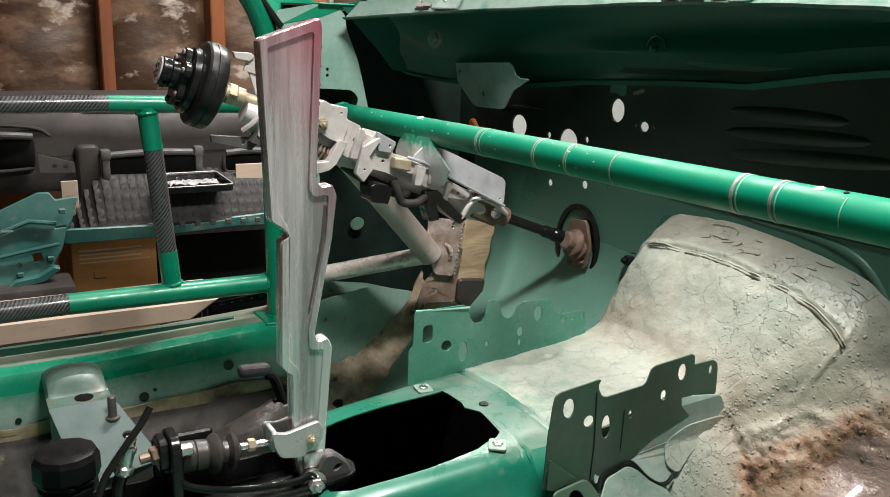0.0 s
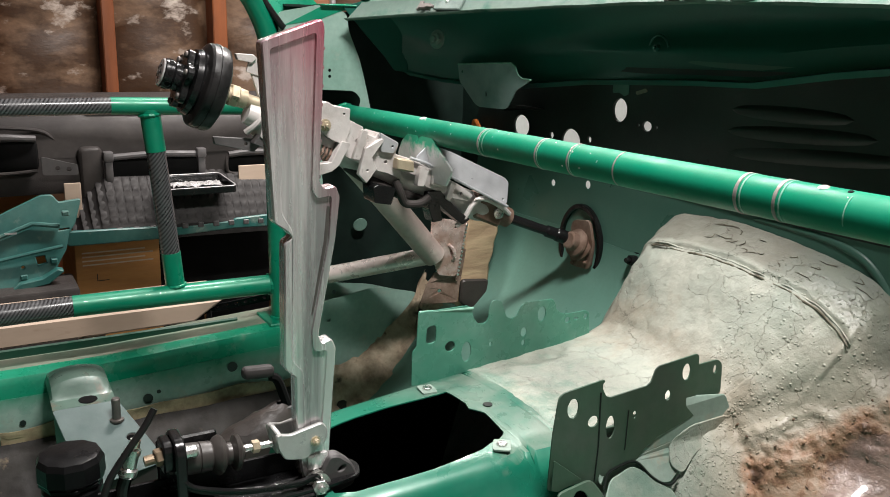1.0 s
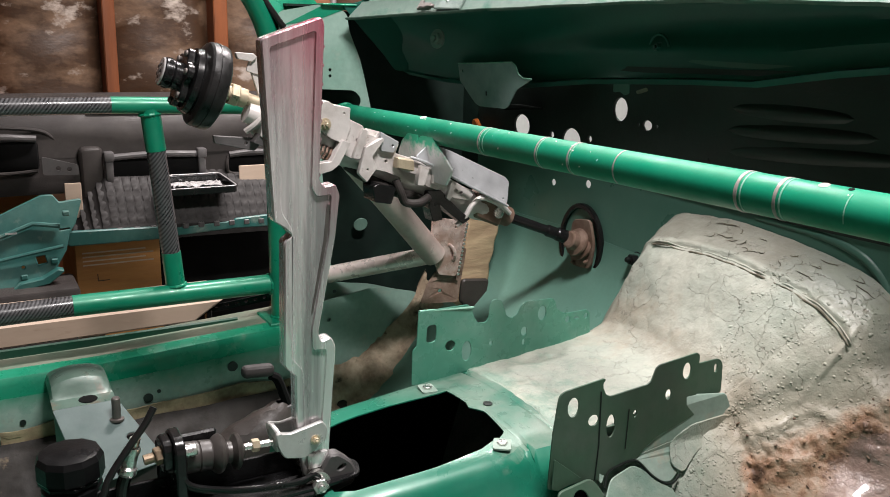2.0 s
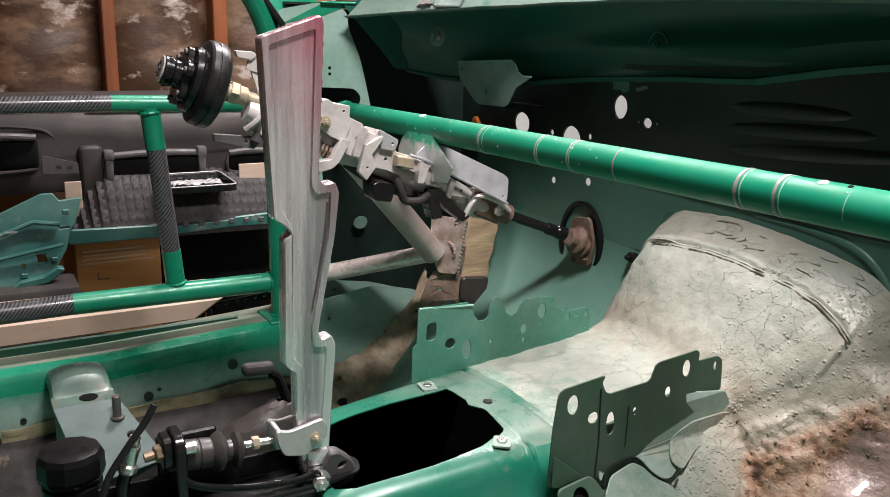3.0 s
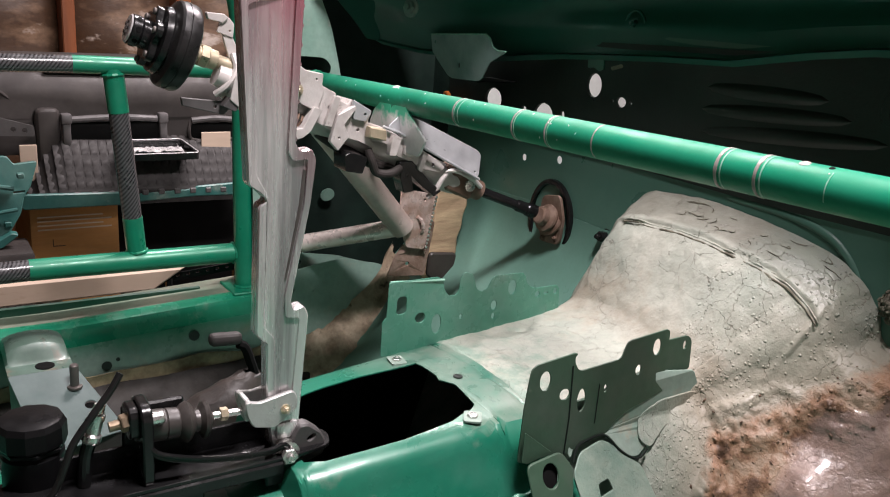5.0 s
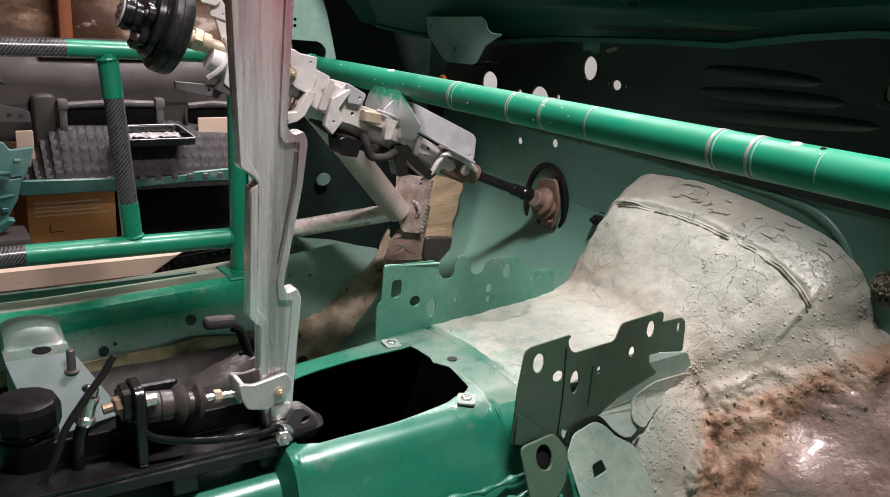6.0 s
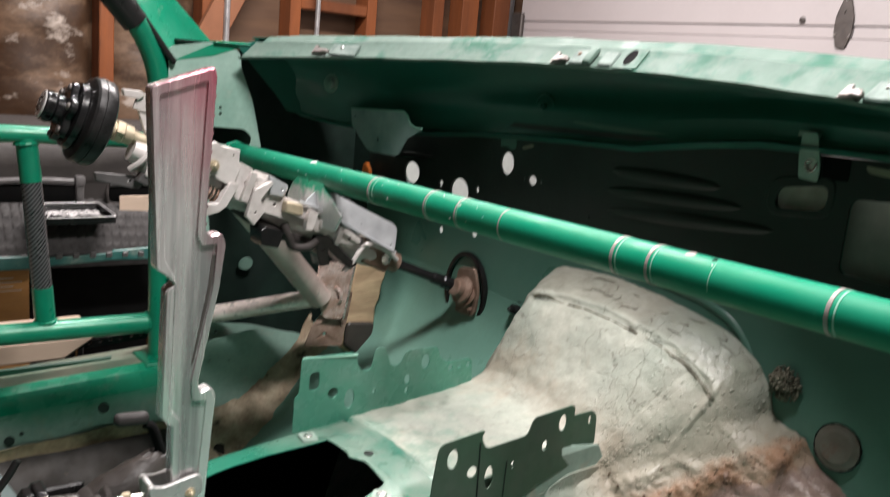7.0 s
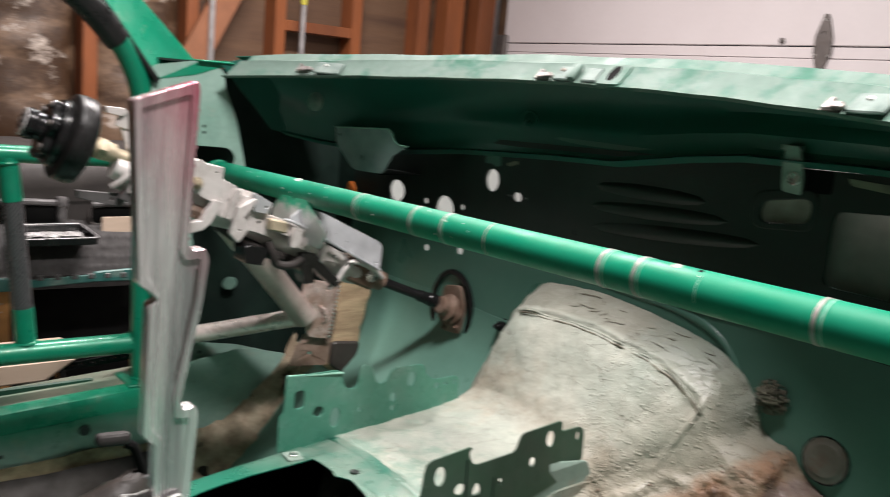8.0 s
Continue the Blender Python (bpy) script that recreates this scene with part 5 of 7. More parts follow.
FOAMSTRIP = [(0.836, 0.625), (0.862, 0.628), (0.900, 0.612), (0.893, 0.585), (0.886, 0.566), (0.889, 0.545), (0.878, 0.519), (0.879, 0.490), (0.870, 0.460), (0.862, 0.432), (0.838, 0.440), (0.812, 0.457), (0.8195, 0.5024), (0.829, 0.560)]
strip = tagged(part("foam_strip", sheet(rounded(FOAMSTRIP, 0.006), [], 0.036, lambda a, b, c: (-0.556 + c + 0.004 * noise.noise(Vector((a * 30, b * 30, 2))), a + 0.003 * noise.noise(Vector((a * 60, b * 60, c * 40))), b), 0.007), BLOCKWOOD), "torn beige foam strip wedged behind the rusty gusset", "foam")
part("stained_end", sheet(rounded([(0.8175, 0.500), (0.8735, 0.494), (0.8655, 0.452), (0.859, 0.434), (0.838, 0.442), (0.8150, 0.459)], 0.006), [], 0.010, lambda a, b, c: (-0.532 + c, a, b), 0.003), LEATHER, strip, "dark stained lower end")
rag = []
for i in range(70):
    t = i / 69
    row = []
    for k in range(30):
        w = k / 29
        n1, n2, n3 = noise.noise(Vector((t * 4, w * 3, 3))), noise.noise(Vector((t * 11, w * 7, 7))), noise.noise(Vector((t * 30, w * 22, 5)))
        fold = 0.010 * math.sin(9 * t + 5 * w + 2.2 * n1) * (0.3 + t)
        row.append((-0.664 + 0.125 * w * (1 - 0.45 * t) + fold + 0.008 * n2 + 0.002 * n3, 0.545 + 0.262 * t + 0.020 * w * t + 0.012 * n1 + 0.004 * n2,
                    0.312 + 0.180 * t ** 2.8 - (0.110 - 0.02 * t) * w + 0.010 * n1 + 0.008 * n2 + 0.0025 * n3))
    rag.append(row)
body("torn_lining", cloth(rag), FELT, "torn brown lining and dirt along the sill's end", sharp=70)

# ---------------------------------------------------------------- tunnel brackets
BA = rounded([(0.497, 0.505), (0.4973, 0.5538), (0.5036, 0.5588), (0.5053, 0.606), (0.5814, 0.605), (0.5885, 0.599), (0.5914, 0.586), (0.599, 0.576), (0.611, 0.575), (0.6164, 0.581), (0.6174, 0.597), (0.621, 0.605), (0.6277, 0.606),
              (0.6375, 0.602), (0.6414, 0.592), (0.646, 0.579), (0.655, 0.574), (0.6655, 0.578), (0.672, 0.591), (0.679, 0.595), (0.727, 0.593), (0.733, 0.586), (0.735, 0.577), (0.745, 0.569), (0.755, 0.566), (0.793, 0.566), (0.799, 0.561),
              (0.802, 0.525), (0.700, 0.510)], 0.003, 3)
HA = [rounded([(0.517, 0.560), (0.518, 0.585), (0.533, 0.586), (0.533, 0.561)], 0.006), circle(0.5552, 0.5513, 0.0082, 0.0076), circle(0.5817, 0.5386, 0.0080, 0.0145), circle(0.6217, 0.543, 0.0030, 0.0036), circle(0.6782, 0.5514, 0.0055, 0.0072),
      circle(0.6783, 0.5352, 0.0032, 0.0048), circle(0.7092, 0.5737, 0.0075, 0.0115), circle(0.7573, 0.5567, 0.0048, 0.0050), circle(0.7738, 0.5565, 0.0050, 0.0024), circle(0.7921, 0.557, 0.0040, 0.0048)]
bra = thing("tunnel_bracket", (-0.132, 0.65, 0.52), "green steel bracket plate with holes and notches on the tunnel", "bracket", "tunnel brackets")
ba = under(bra)
ba("plate", sheet(BA, HA, 0.002, lambda a, b, c: (-0.131 - 0.03 * (a - 0.62) + c, a, b), 0.0004), PLATEGREEN)
# paler green lip: the bracket's edge highlight, put into the colour
ba("lip", tube([(-0.129, 0.507, 0.606), (-0.129, 0.590, 0.600)], 0.002, 8), CHALKGREEN, "rolled upper lip, painted pale as its highlight")
BB = rounded([(0.5242, 0.4843), (0.5286, 0.546), (0.5343, 0.5826), (0.5366, 0.589), (0.5421, 0.5923), (0.595, 0.5973), (0.5982, 0.596), (0.5946, 0.592), (0.5952, 0.586), (0.600, 0.5776), (0.6065, 0.5745), (0.660, 0.578), (0.6664, 0.5814),
              (0.6728, 0.596), (0.6774, 0.5987), (0.7365, 0.6035), (0.7405, 0.600), (0.739, 0.5385), (0.739, 0.5258), (0.715, 0.5196), (0.682, 0.5116), (0.663, 0.502), (0.651, 0.489), (0.641, 0.489), (0.613, 0.484), (0.598, 0.477), (0.5725, 0.482), (0.531, 0.4807)], 0.002, 3)
EAR = rounded([(0.7385, 0.5876), (0.776, 0.5883), (0.7822, 0.584), (0.7843, 0.578), (0.7847, 0.5452), (0.7385, 0.532)], 0.003, 3)
HB = [circle(0.5546, 0.5721, 0.0080, 0.0115), circle(0.5834, 0.5512, 0.0076, 0.0068), circle(0.6087, 0.5392, 0.0066, 0.0140), circle(0.6441, 0.5468, 0.0030, 0.0050), circle(0.6939, 0.5602, 0.0048, 0.0066), circle(0.7215, 0.5841, 0.0068, 0.0105)]
brb = thing("tunnel_bracket", (0.138, 0.65, 0.48), "olive green steel bracket plate with holes on the tunnel", "bracket", "tunnel brackets")
bb = under(brb)
bb("plate", sheet(BB, HB, 0.0022, lambda a, b, c: (0.137 + c + 0.04 * (0.55 - b), a, b), 0.0004), OLIVE)
bb("ear", sheet(EAR, [circle(0.7727, 0.5771, 0.0032, 0.0058)], 0.0022, lambda a, b, c: (0.1335 + c + 0.04 * (0.55 - b), a, b), 0.0004), OLIVE, "set-back ear of the plate")
bb("fold", tube([(0.1375, 0.5918, 0.584), (0.140, 0.5919, 0.5212), (0.1415, 0.5885, 0.4785)], 0.0009, 6), FIREWALL, "dark fold line")
bb("fold", tube([(0.1385, 0.6339, 0.5545), (0.1405, 0.6312, 0.5067)], 0.0007, 6), FIREWALL, "dark fold line")
bb("slot_web", box((0.1355, 0.6025, 0.5375), (0.1385, 0.6149, 0.5392), 0.0004, 1), OLIVE)
bb("heel", sheet(rounded([(0.5255, 0.4855), (0.5275, 0.520), (0.566, 0.4885), (0.534, 0.482)], 0.002), [], 0.0016, lambda a, b, c: (0.1425 + c + 0.04 * (0.55 - b), a, b), 0.0003), OLIVE, "folded heel of the plate")

# ---------------------------------------------------------------- hand brake
brake = thing("hydraulic_handbrake", (0.04, 0.27, 0.508), "upright machined aluminium hydraulic handbrake lever with red tinted grip", "handbrake")
hb = under(brake)
LX = 0.040
LEVER = rounded([(0.2475, 0.950), (0.304, 0.970), (0.3055, 0.962), (0.299, 0.822), (0.304, 0.814), (0.316, 0.816), (0.320, 0.806), (0.315, 0.764), (0.2965, 0.668), (0.300, 0.658), (0.311, 0.661), (0.315, 0.652),
                 (0.306, 0.52), (0.292, 0.503), (0.280, 0.52), (0.275, 0.560), (0.2745, 0.628), (0.2635, 0.638), (0.2655, 0.764), (0.274, 0.770), (0.267, 0.778), (0.2555, 0.786)], 0.003, 3)


def at_lever(a, b, c):
    return (LX + c, a, b)


lever = hb("lever_arm", sheet(LEVER, [], 0.0152, at_lever, 0.0012), REDALU)
POCKET = [(0.2535, 0.944), (0.2985, 0.9595), (0.2925, 0.815), (0.2975, 0.806), (0.3125, 0.808), (0.3095, 0.764), (0.2915, 0.674), (0.2925, 0.652), (0.307, 0.651), (0.300, 0.560), (0.281, 0.566),
          (0.2805, 0.632), (0.2700, 0.645), (0.2720, 0.776), (0.2620, 0.793)]
FX = LX + 0.0084
on_lever = sub(lever)
on_lever("face_rim", sheet(LEVER, [rounded(POCKET, 0.004, 4)], 0.0022, lambda a, b, c: (FX + c, a, b), 0.0007), REDALU, "raised rim round the milled pocket")
# dark strip paints the shadow along the pocket's edge
on_lever("edge_strip", sheet([(0.3080, 0.798), (0.3110, 0.796), (0.3075, 0.762), (0.2925, 0.690), (0.2908, 0.690), (0.3045, 0.764)], [], 0.0006, lambda a, b, c: (LX + 0.0078 + c, a, b)), HINGE, "dark strip painting the pocket edge's shadow")
for k in range(9):
    z = 0.955 - 0.017 * k
    on_lever("edge_notch", lathe([(0, 0.0025), (0.012, 0.0025)], (LX - 0.006, 0.3050 - 0.0007 * k, z - 0.01), (LX + 1, 0.3050 - 0.0007 * k, z - 0.01), 12), REDALU)
# clevis, pivot, push rod, boot, cylinder
CLEVIS = [(0.2500, 0.5722), (0.2640, 0.5690), (0.2978, 0.5755), (0.3020, 0.5700), (0.3019, 0.5566), (0.2965, 0.5530), (0.2800, 0.5405), (0.2585, 0.5450), (0.2525, 0.5570)]
clevis = hb("clevis", sheet(rounded(CLEVIS, 0.004), [circle(0.2902, 0.558, 0.003)], 0.005, lambda a, b, c: (LX + 0.0140 + c, a, b), 0.0010), CLEVISALU, "light alloy fork")
hb("clevis_far", sheet(rounded(CLEVIS, 0.004), [], 0.005, lambda a, b, c: (LX - 0.0140 + c, a, b), 0.0010), CLEVISALU)
sub(clevis)("clevis_bridge", box((LX - 0.0115, 0.2510, 0.5500), (LX + 0.0115, 0.2560, 0.5725), 0.001, 1), CLEVISALU)
sub(clevis)("clevis_pin", bolt((LX + 0.0165, 0.2902, 0.558), (1, 0, 0), 0.0036, 0.004), BRASS)
hb("push_rod", tube([(LX, 0.206, 0.5585), (LX, 0.254, 0.5565)], 0.0036, 14), ZINC)
hb("lock_nut", hexagon((LX, 0.2295, 0.5577), (0, 1, -0.05), 0.0066, 0.0075), BRASS)
hb("rubber_boot", lathe([(0, 0.0065), (0.002, 0.0085), (0.005, 0.0165), (0.0075, 0.0185), (0.0100, 0.0172), (0.0135, 0.0108), (0.0175, 0.0105), (0.0220, 0.0178), (0.0255, 0.0198), (0.0290, 0.0182), (0.0335, 0.0135), (0.0345, 0.0142)], (LX, 0.2215, 0.5550), (LX, 0.15, 0.5612), 36), BOOTRUBBER, "black rubber boot of two wide folds")
hb("master_cylinder", lathe([(0, 0.0135), (0.002, 0.0146), (0.012, 0.0150), (0.013, 0.0142), (0.014, 0.0150), (0.026, 0.0152), (0.030, 0.0125), (0.040, 0.0120)], (LX, 0.1895, 0.5580), (LX, 0.15, 0.5612), 32), BOOTRUBBER, "dull black master cylinder")
hb("banjo_bolt", join(hexagon((LX + 0.006, 0.1430, 0.5718), (0.1, -1, -0.1), 0.0085, 0.0075), lathe([(0, 0.0048), (0.010, 0.0048)], (LX + 0.006, 0.1360, 0.5708), (LX + 0.008, 0.08, 0.566), 12)), BRONZE, "bronze-coloured banjo bolt")
hb("cylinder_clamp", join(sheet(rounded([(-0.021, 0.512), (0.024, 0.512), (0.024, 0.580), (0.016, 0.588), (-0.012, 0.588), (-0.021, 0.578)], 0.006), [], 0.010, lambda a, b, c: (LX + a, 0.1560 + c, b), 0.0015),
                          sheet(rounded([(-0.014, 0.556), (0.014, 0.556), (0.014, 0.584), (-0.014, 0.584)], 0.008), [], 0.010, lambda a, b, c: (LX + a, 0.1470 + c, b), 0.0015),
                          box((LX - 0.024, 0.142, 0.512), (LX - 0.018, 0.20, 0.575), 0.002, 1)), BLACK, "black upright clamp plate")
hb("clamp_stud", lathe([(0, 0.0062), (0.010, 0.0062), (0.0115, 0.0050)], (LX + 0.016, 0.1610, 0.5752), (LX + 0.017, 1, 0.575), 18), ZINC, "bright stud end")
hb("base_plate", join(sheet(rounded([(0.02, -0.03), (0.30, -0.026), (0.337, -0.02), (0.345, 0.0), (0.337, 0.022), (0.30, 0.028), (0.02, 0.03)], 0.008), [circle(0.328, 0.0, 0.006)], 0.004, lambda a, b, c: (LX + b, a, 0.510 + c), 0.0006),
                      box((LX - 0.021, 0.06, 0.512), (LX - 0.017, 0.315, 0.535), 0.001, 1)), BLACK, "black steel mounting base")
for x0, x1, y0, y1 in ((LX - 0.030, LX + 0.030, 0.030, 0.060), (LX - 0.030, LX + 0.030, 0.180, 0.205), (LX - 0.030, LX + 0.024, 0.268, 0.288)):
    hb("base_foot", box((x0, y0, tunnel_top(x0, y0) - 0.001), (x1, y1, 0.508), 0.002, 1), BLACK, "black steel foot of the mounting")
hb("base_rail", box((LX + 0.020, 0.02, 0.494), (LX + 0.031, 0.285, 0.508), 0.002, 1), BLACK, "black steel rail under the mounting")
hb("side_arm", join(*[tube([(LX + 0.022 + dx, 0.2920, 0.5180 + dz), (LX + 0.024 + dx, 0.2852, 0.5235 + dz), (LX + 0.025 + dx, 0.2667, 0.5216 + dz), (LX + 0.026 + dx, 0.2177, 0.5268 + dz), (LX + 0.026 + dx, 0.180, 0.5370 + dz), (LX + 0.024 + dx, 0.1610, 0.5460 + dz), (LX + 0.021 + dx, 0.1560, 0.560 + dz)], 0.0026, 10, 6) for dx, dz in ((0, 0), (-0.002, -0.004))]), BLACK, "bent black steel strap")
hb("base_ear", sheet(rounded([(0.300, 0.500), (0.3113, 0.4952), (0.3309, 0.5003), (0.3333, 0.5124), (0.3283, 0.5232), (0.3150, 0.5345), (0.3060, 0.5350), (0.300, 0.524)], 0.003), [circle(0.3186, 0.521, 0.0058, 0.0036, 24, 0.5)], 0.016, lambda a, b, c: (LX + 0.010 + c, a, b), 0.0022), GREYPLASTIC, "dark grey mounting block with a slot")
hb("pivot_bolt", bolt((LX + 0.019, 0.2925, 0.5100), (1, -0.15, 0.1), 0.0085, 0.009), ZINC, "bright zinc pivot bolt and nut")
hb("pivot_spacer", lathe([(0, 0.011), (0.034, 0.011)], (LX - 0.017, 0.2925, 0.5125), (LX + 1, 0.2925, 0.5125), 20), ZINC)
hb("clamp_block", box((LX - 0.014, 0.283, 0.523), (LX + 0.013, 0.306, 0.541), 0.003), ALU)

# reservoir with a faceted cap, and its hose
res = thing("brake_reservoir", (0.0, 0.07, 0.512), "glossy black brake fluid reservoir with a faceted screw cap", "reservoir")
rs = under(res)
rs("shelf", box((-0.030, 0.030, tunnel_top(0.0, 0.06) - 0.001), (0.010, 0.105, 0.4938), 0.002, 1), BLACK)
rs("bottle", lathe([(0.0, 0.024), (0.004, 0.027), (0.045, 0.027), (0.05, 0.024), (0.058, 0.024)], (0.004, 0.0675, 0.494), (0.004, 0.0675, 1), 32), GLOSSBLACK)
prof = [(0.0, 0.0285), (0.003, 0.0302), (0.019, 0.0300), (0.0245, 0.0272), (0.0258, 0.0225), (0.0266, 0.0)]
cap = lathe(prof, (0.004, 0.0675, 0.548), (0.004, 0.0675, 1), 11)
rs("cap", cap, GLOSSBLACK, "faceted black screw cap")
rs("cap_flange", lathe([(0, 0.0265), (0.0015, 0.0290), (0.004, 0.0290), (0.0055, 0.0265)], (0.004, 0.0675, 0.543), (0.004, 0.0675, 1), 8), GLOSSBLACK)
hose = thing("brake_hose", (0.03, 0.11, 0.512), "black brake hose with a bright crimped fitting", "hose")
hs = under(hose)
hs("hose", tube([(0.050, 0.060, 0.500), (0.050, 0.078, 0.520), (0.050, 0.0885, 0.545), (0.048, 0.0960, 0.562), (0.045, 0.1152, 0.5867), (0.043, 0.1294, 0.6038), (0.040, 0.139, 0.6180)], 0.0034, 12, 6), RUBBER)
hs("fitting", join(lathe([(0, 0.0078), (0.002, 0.0088), (0.007, 0.0088), (0.009, 0.0068), (0.020, 0.0066), (0.022, 0.0074), (0.027, 0.0074), (0.029, 0.0052), (0.036, 0.0050)], (0.036, 0.1115, 0.5535), (0.034, 0.1225, 0.590), 6 * 3)), ZINC, "bright crimped hose fitting")
hs("fitting_foot", tube([(0.036, 0.1115, 0.555), (0.036, 0.107, 0.540), (0.038, 0.104, 0.512)], 0.0062, 12, 4), BLACK)

# small cable lever on its dusty vinyl boot, on the tunnel's driver side
park = thing("parking_brake_stub", (-0.10, 0.30, 0.50), "black plastic lever end in a dusty brown vinyl boot", "lever")
pk = under(park)
rows = []
for i in range(13):
    a = i / 12
    rows.append([(-0.105 + 0.030 * math.cos(2 * math.pi * k / 20) * (1 - 0.8 * a ** 1.6), 0.270 + 0.042 * a + 0.060 * math.sin(2 * math.pi * k / 20) * (1 - 0.85 * a ** 1.2), 0.474 + 0.056 * a ** 0.7 + 0.004 * noise.noise(Vector((a * 9, k * 0.9, 5)))) for k in range(20)])
pk("vinyl_boot", grid_surface(rows, 0.002, True), LEATHER, "creased brown vinyl boot")
pk("collar", lathe([(0, 0.009), (0.003, 0.009), (0.004, 0.007)], (-0.104, 0.315, 0.522), (-0.102, 0.311, 0.60), 16), GREYPLASTIC)
pk("lever_stem", tube([(-0.104, 0.3190, 0.518), (-0.102, 0.3120, 0.540), (-0.100, 0.3040, 0.5615), (-0.100, 0.2960, 0.5670)], 0.0056, 8, 3), MATTEBLACK)
pk("knob", box((-0.0075, -0.019, -0.0075), (0.0075, 0.019, 0.0075), 0.006, 3, pose(-0.100, 0.281, 0.5755, -4, 0, 0)), MATRIB, "black oblong knob")

# seat mount: domed bracket with a stud, on the driver's sill
mount = thing("seat_mount", (-0.58, 0.16, 0.22), "pale green pressed seat mount with a threaded stud", "seat mount")
mt = under(mount)
rows = []
for i in range(25):
    a = i / 24
    y = 0.093 + 0.092 * a
    w = math.sin(math.pi * a) ** 0.3
    rows.append([(-0.655, y, 0.382 + 0.022 * w), (-0.62, y, 0.386 + 0.027 * w), (-0.595, y, 0.384 + 0.029 * w), (-0.584, y, 0.383 + 0.026 * w), (-0.576, y, 0.3825 + 0.016 * w), (-0.571, y, 0.382 + 0.005 * w), (-0.567, y, 0.3815), (-0.542, y, 0.3805), (-0.538, y, 0.3795), (-0.5365, y, 0.374)])
mt("dome", grid_surface(rows, 0.0016), DOMEPAINT)
# flat black disc: the hole's shade, painted on the shelf
mt("dome_hole", lathe([(0, 0.0142), (0.0008, 0.0138)], (-0.5545, 0.1462, 0.3812), (-0.5545, 0.1462, 1), 24), MATTEBLACK, "dark round hole")
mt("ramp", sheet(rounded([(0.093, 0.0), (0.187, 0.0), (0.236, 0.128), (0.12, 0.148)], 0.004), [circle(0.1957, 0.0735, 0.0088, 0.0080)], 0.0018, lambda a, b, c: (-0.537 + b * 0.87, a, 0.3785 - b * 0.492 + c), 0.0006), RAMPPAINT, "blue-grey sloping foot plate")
# black disc behind the plate's hole, painted shade
mt("ramp_cavity", sheet(circle(0.1957, 0.0735, 0.011, 0.010), [], 0.001, lambda a, b, c: (-0.537 + b * 0.87, a, 0.3725 - b * 0.492 + c)), MATTEBLACK, "dark hole in the foot plate")
mt("web", box((-0.540, 0.094, 0.222), (-0.537, 0.185, 0.374), 0.001, 1), PALE)
mt("web", box((-0.43, 0.13, 0.222), (-0.426, 0.235, 0.310), 0.001, 1), DARKFLOOR)
mt("stud", lathe([(0, 0.011), (0.003, 0.011), (0.004, 0.0065), (0.036, 0.0065), (0.038, 0.005)], (-0.505, 0.180, 0.3595), (-0.501, 0.181, 1), 16), HINGE, "threaded steel stud")

# shifter opening tabs
for x, y, rz in ((-0.0885, 0.4995, -8), (0.0795, 0.5035, -35)):
    tab = thing("captive_nut_tab", (x, y, tunnel_top(x, y) - 0.002), "small pale steel tab with a captive nut at the opening", "tab", "opening tabs")
    tb = under(tab)
    z = tunnel_top(x, y) + 0.0022
    tb("tab", sheet(rounded([(-0.013, -0.010), (0.013, -0.010), (0.013, 0.010), (-0.013, 0.010)], 0.004), [circle(0, 0, 0.0032)], 0.002, lambda a, b, c, x=x, y=y, z=z, rz=rz: tuple(pose(x, y, z, 0, 0, rz) @ Vector((a, b, c)))), GUSSET)
    tb("nut", hexagon((x, y, z + 0.0008), (0, 0, 1), 0.0062, 0.003), ZINC)
hole_dot = part("bolt_hole", lathe([(0, 0.006), (0.001, 0.006)], (-0.0081, 0.540, tunnel_top(-0.0081, 0.540) + 0.0012), (-0.0081, 0.540, 1), 16), FIREWALL)
hang(hole_dot, shell)

# ---------------------------------------------------------------- steering column
CO, CA, CN = Vector((-0.37, 0.24, 0.900)), Vector((0, 0.919, -0.394)), Vector((0, 0.394, 0.919))


def col(u, v, w=0.0):
    """u along the column from the hub, v above its axis, w towards the passenger side."""
    return CO + CA * u + CN * v + Vector((w, 0, 0))


COLM = Matrix(((1, 0, 0, CO.x), (0, CA.y, CN.y, CO.y), (0, CA.z, CN.z, CO.z), (0, 0, 0, 1)))  # local x = w, y = u, z = v


def cbox(w0, w1, u0, u1, v0, v1, bevel=0.002):
    return box((w0, u0, v0), (w1, u1, v1), bevel, 1, COLM)


column = thing("steering_column", tuple(col(0.3, -0.03)), "bare cast steering column with a black quick-release hub", "steering column")
sc = under(column)
HO, HA, HN = Vector((-0.37, 0.2400, 0.9024)), Vector((0, 0.947, -0.321)), Vector((0, 0.321, 0.947))  # the hub's own axis, flatter than the column's


def hubat(u, v, w=0.0):
    """Like col(), on the hub's axis."""
    return HO + HA * (u * 0.9) + HN * v + Vector((w, 0, 0))


HUBM = Matrix(((1, 0, 0, HO.x), (0, HA.y, HN.y, HO.y), (0, HA.z, HN.z, HO.z), (0, 0, 0, 1)))
hub = sc("quick_release_hub", lathe([(0, 0.0165), (0.002, 0.0195), (0.012, 0.0200), (0.015, 0.0185), (0.026, 0.0190), (0.029, 0.027), (0.032, 0.028)], hubat(0.008, 0.0), hubat(1, 0), 40), BLACK, "black anodised hub")
face = sc("hub_face", lathe([(0, 0.0172), (0.0018, 0.0186)], hubat(0.0065, 0), hubat(1, 0), 32), ALU, "bright machined hub face")
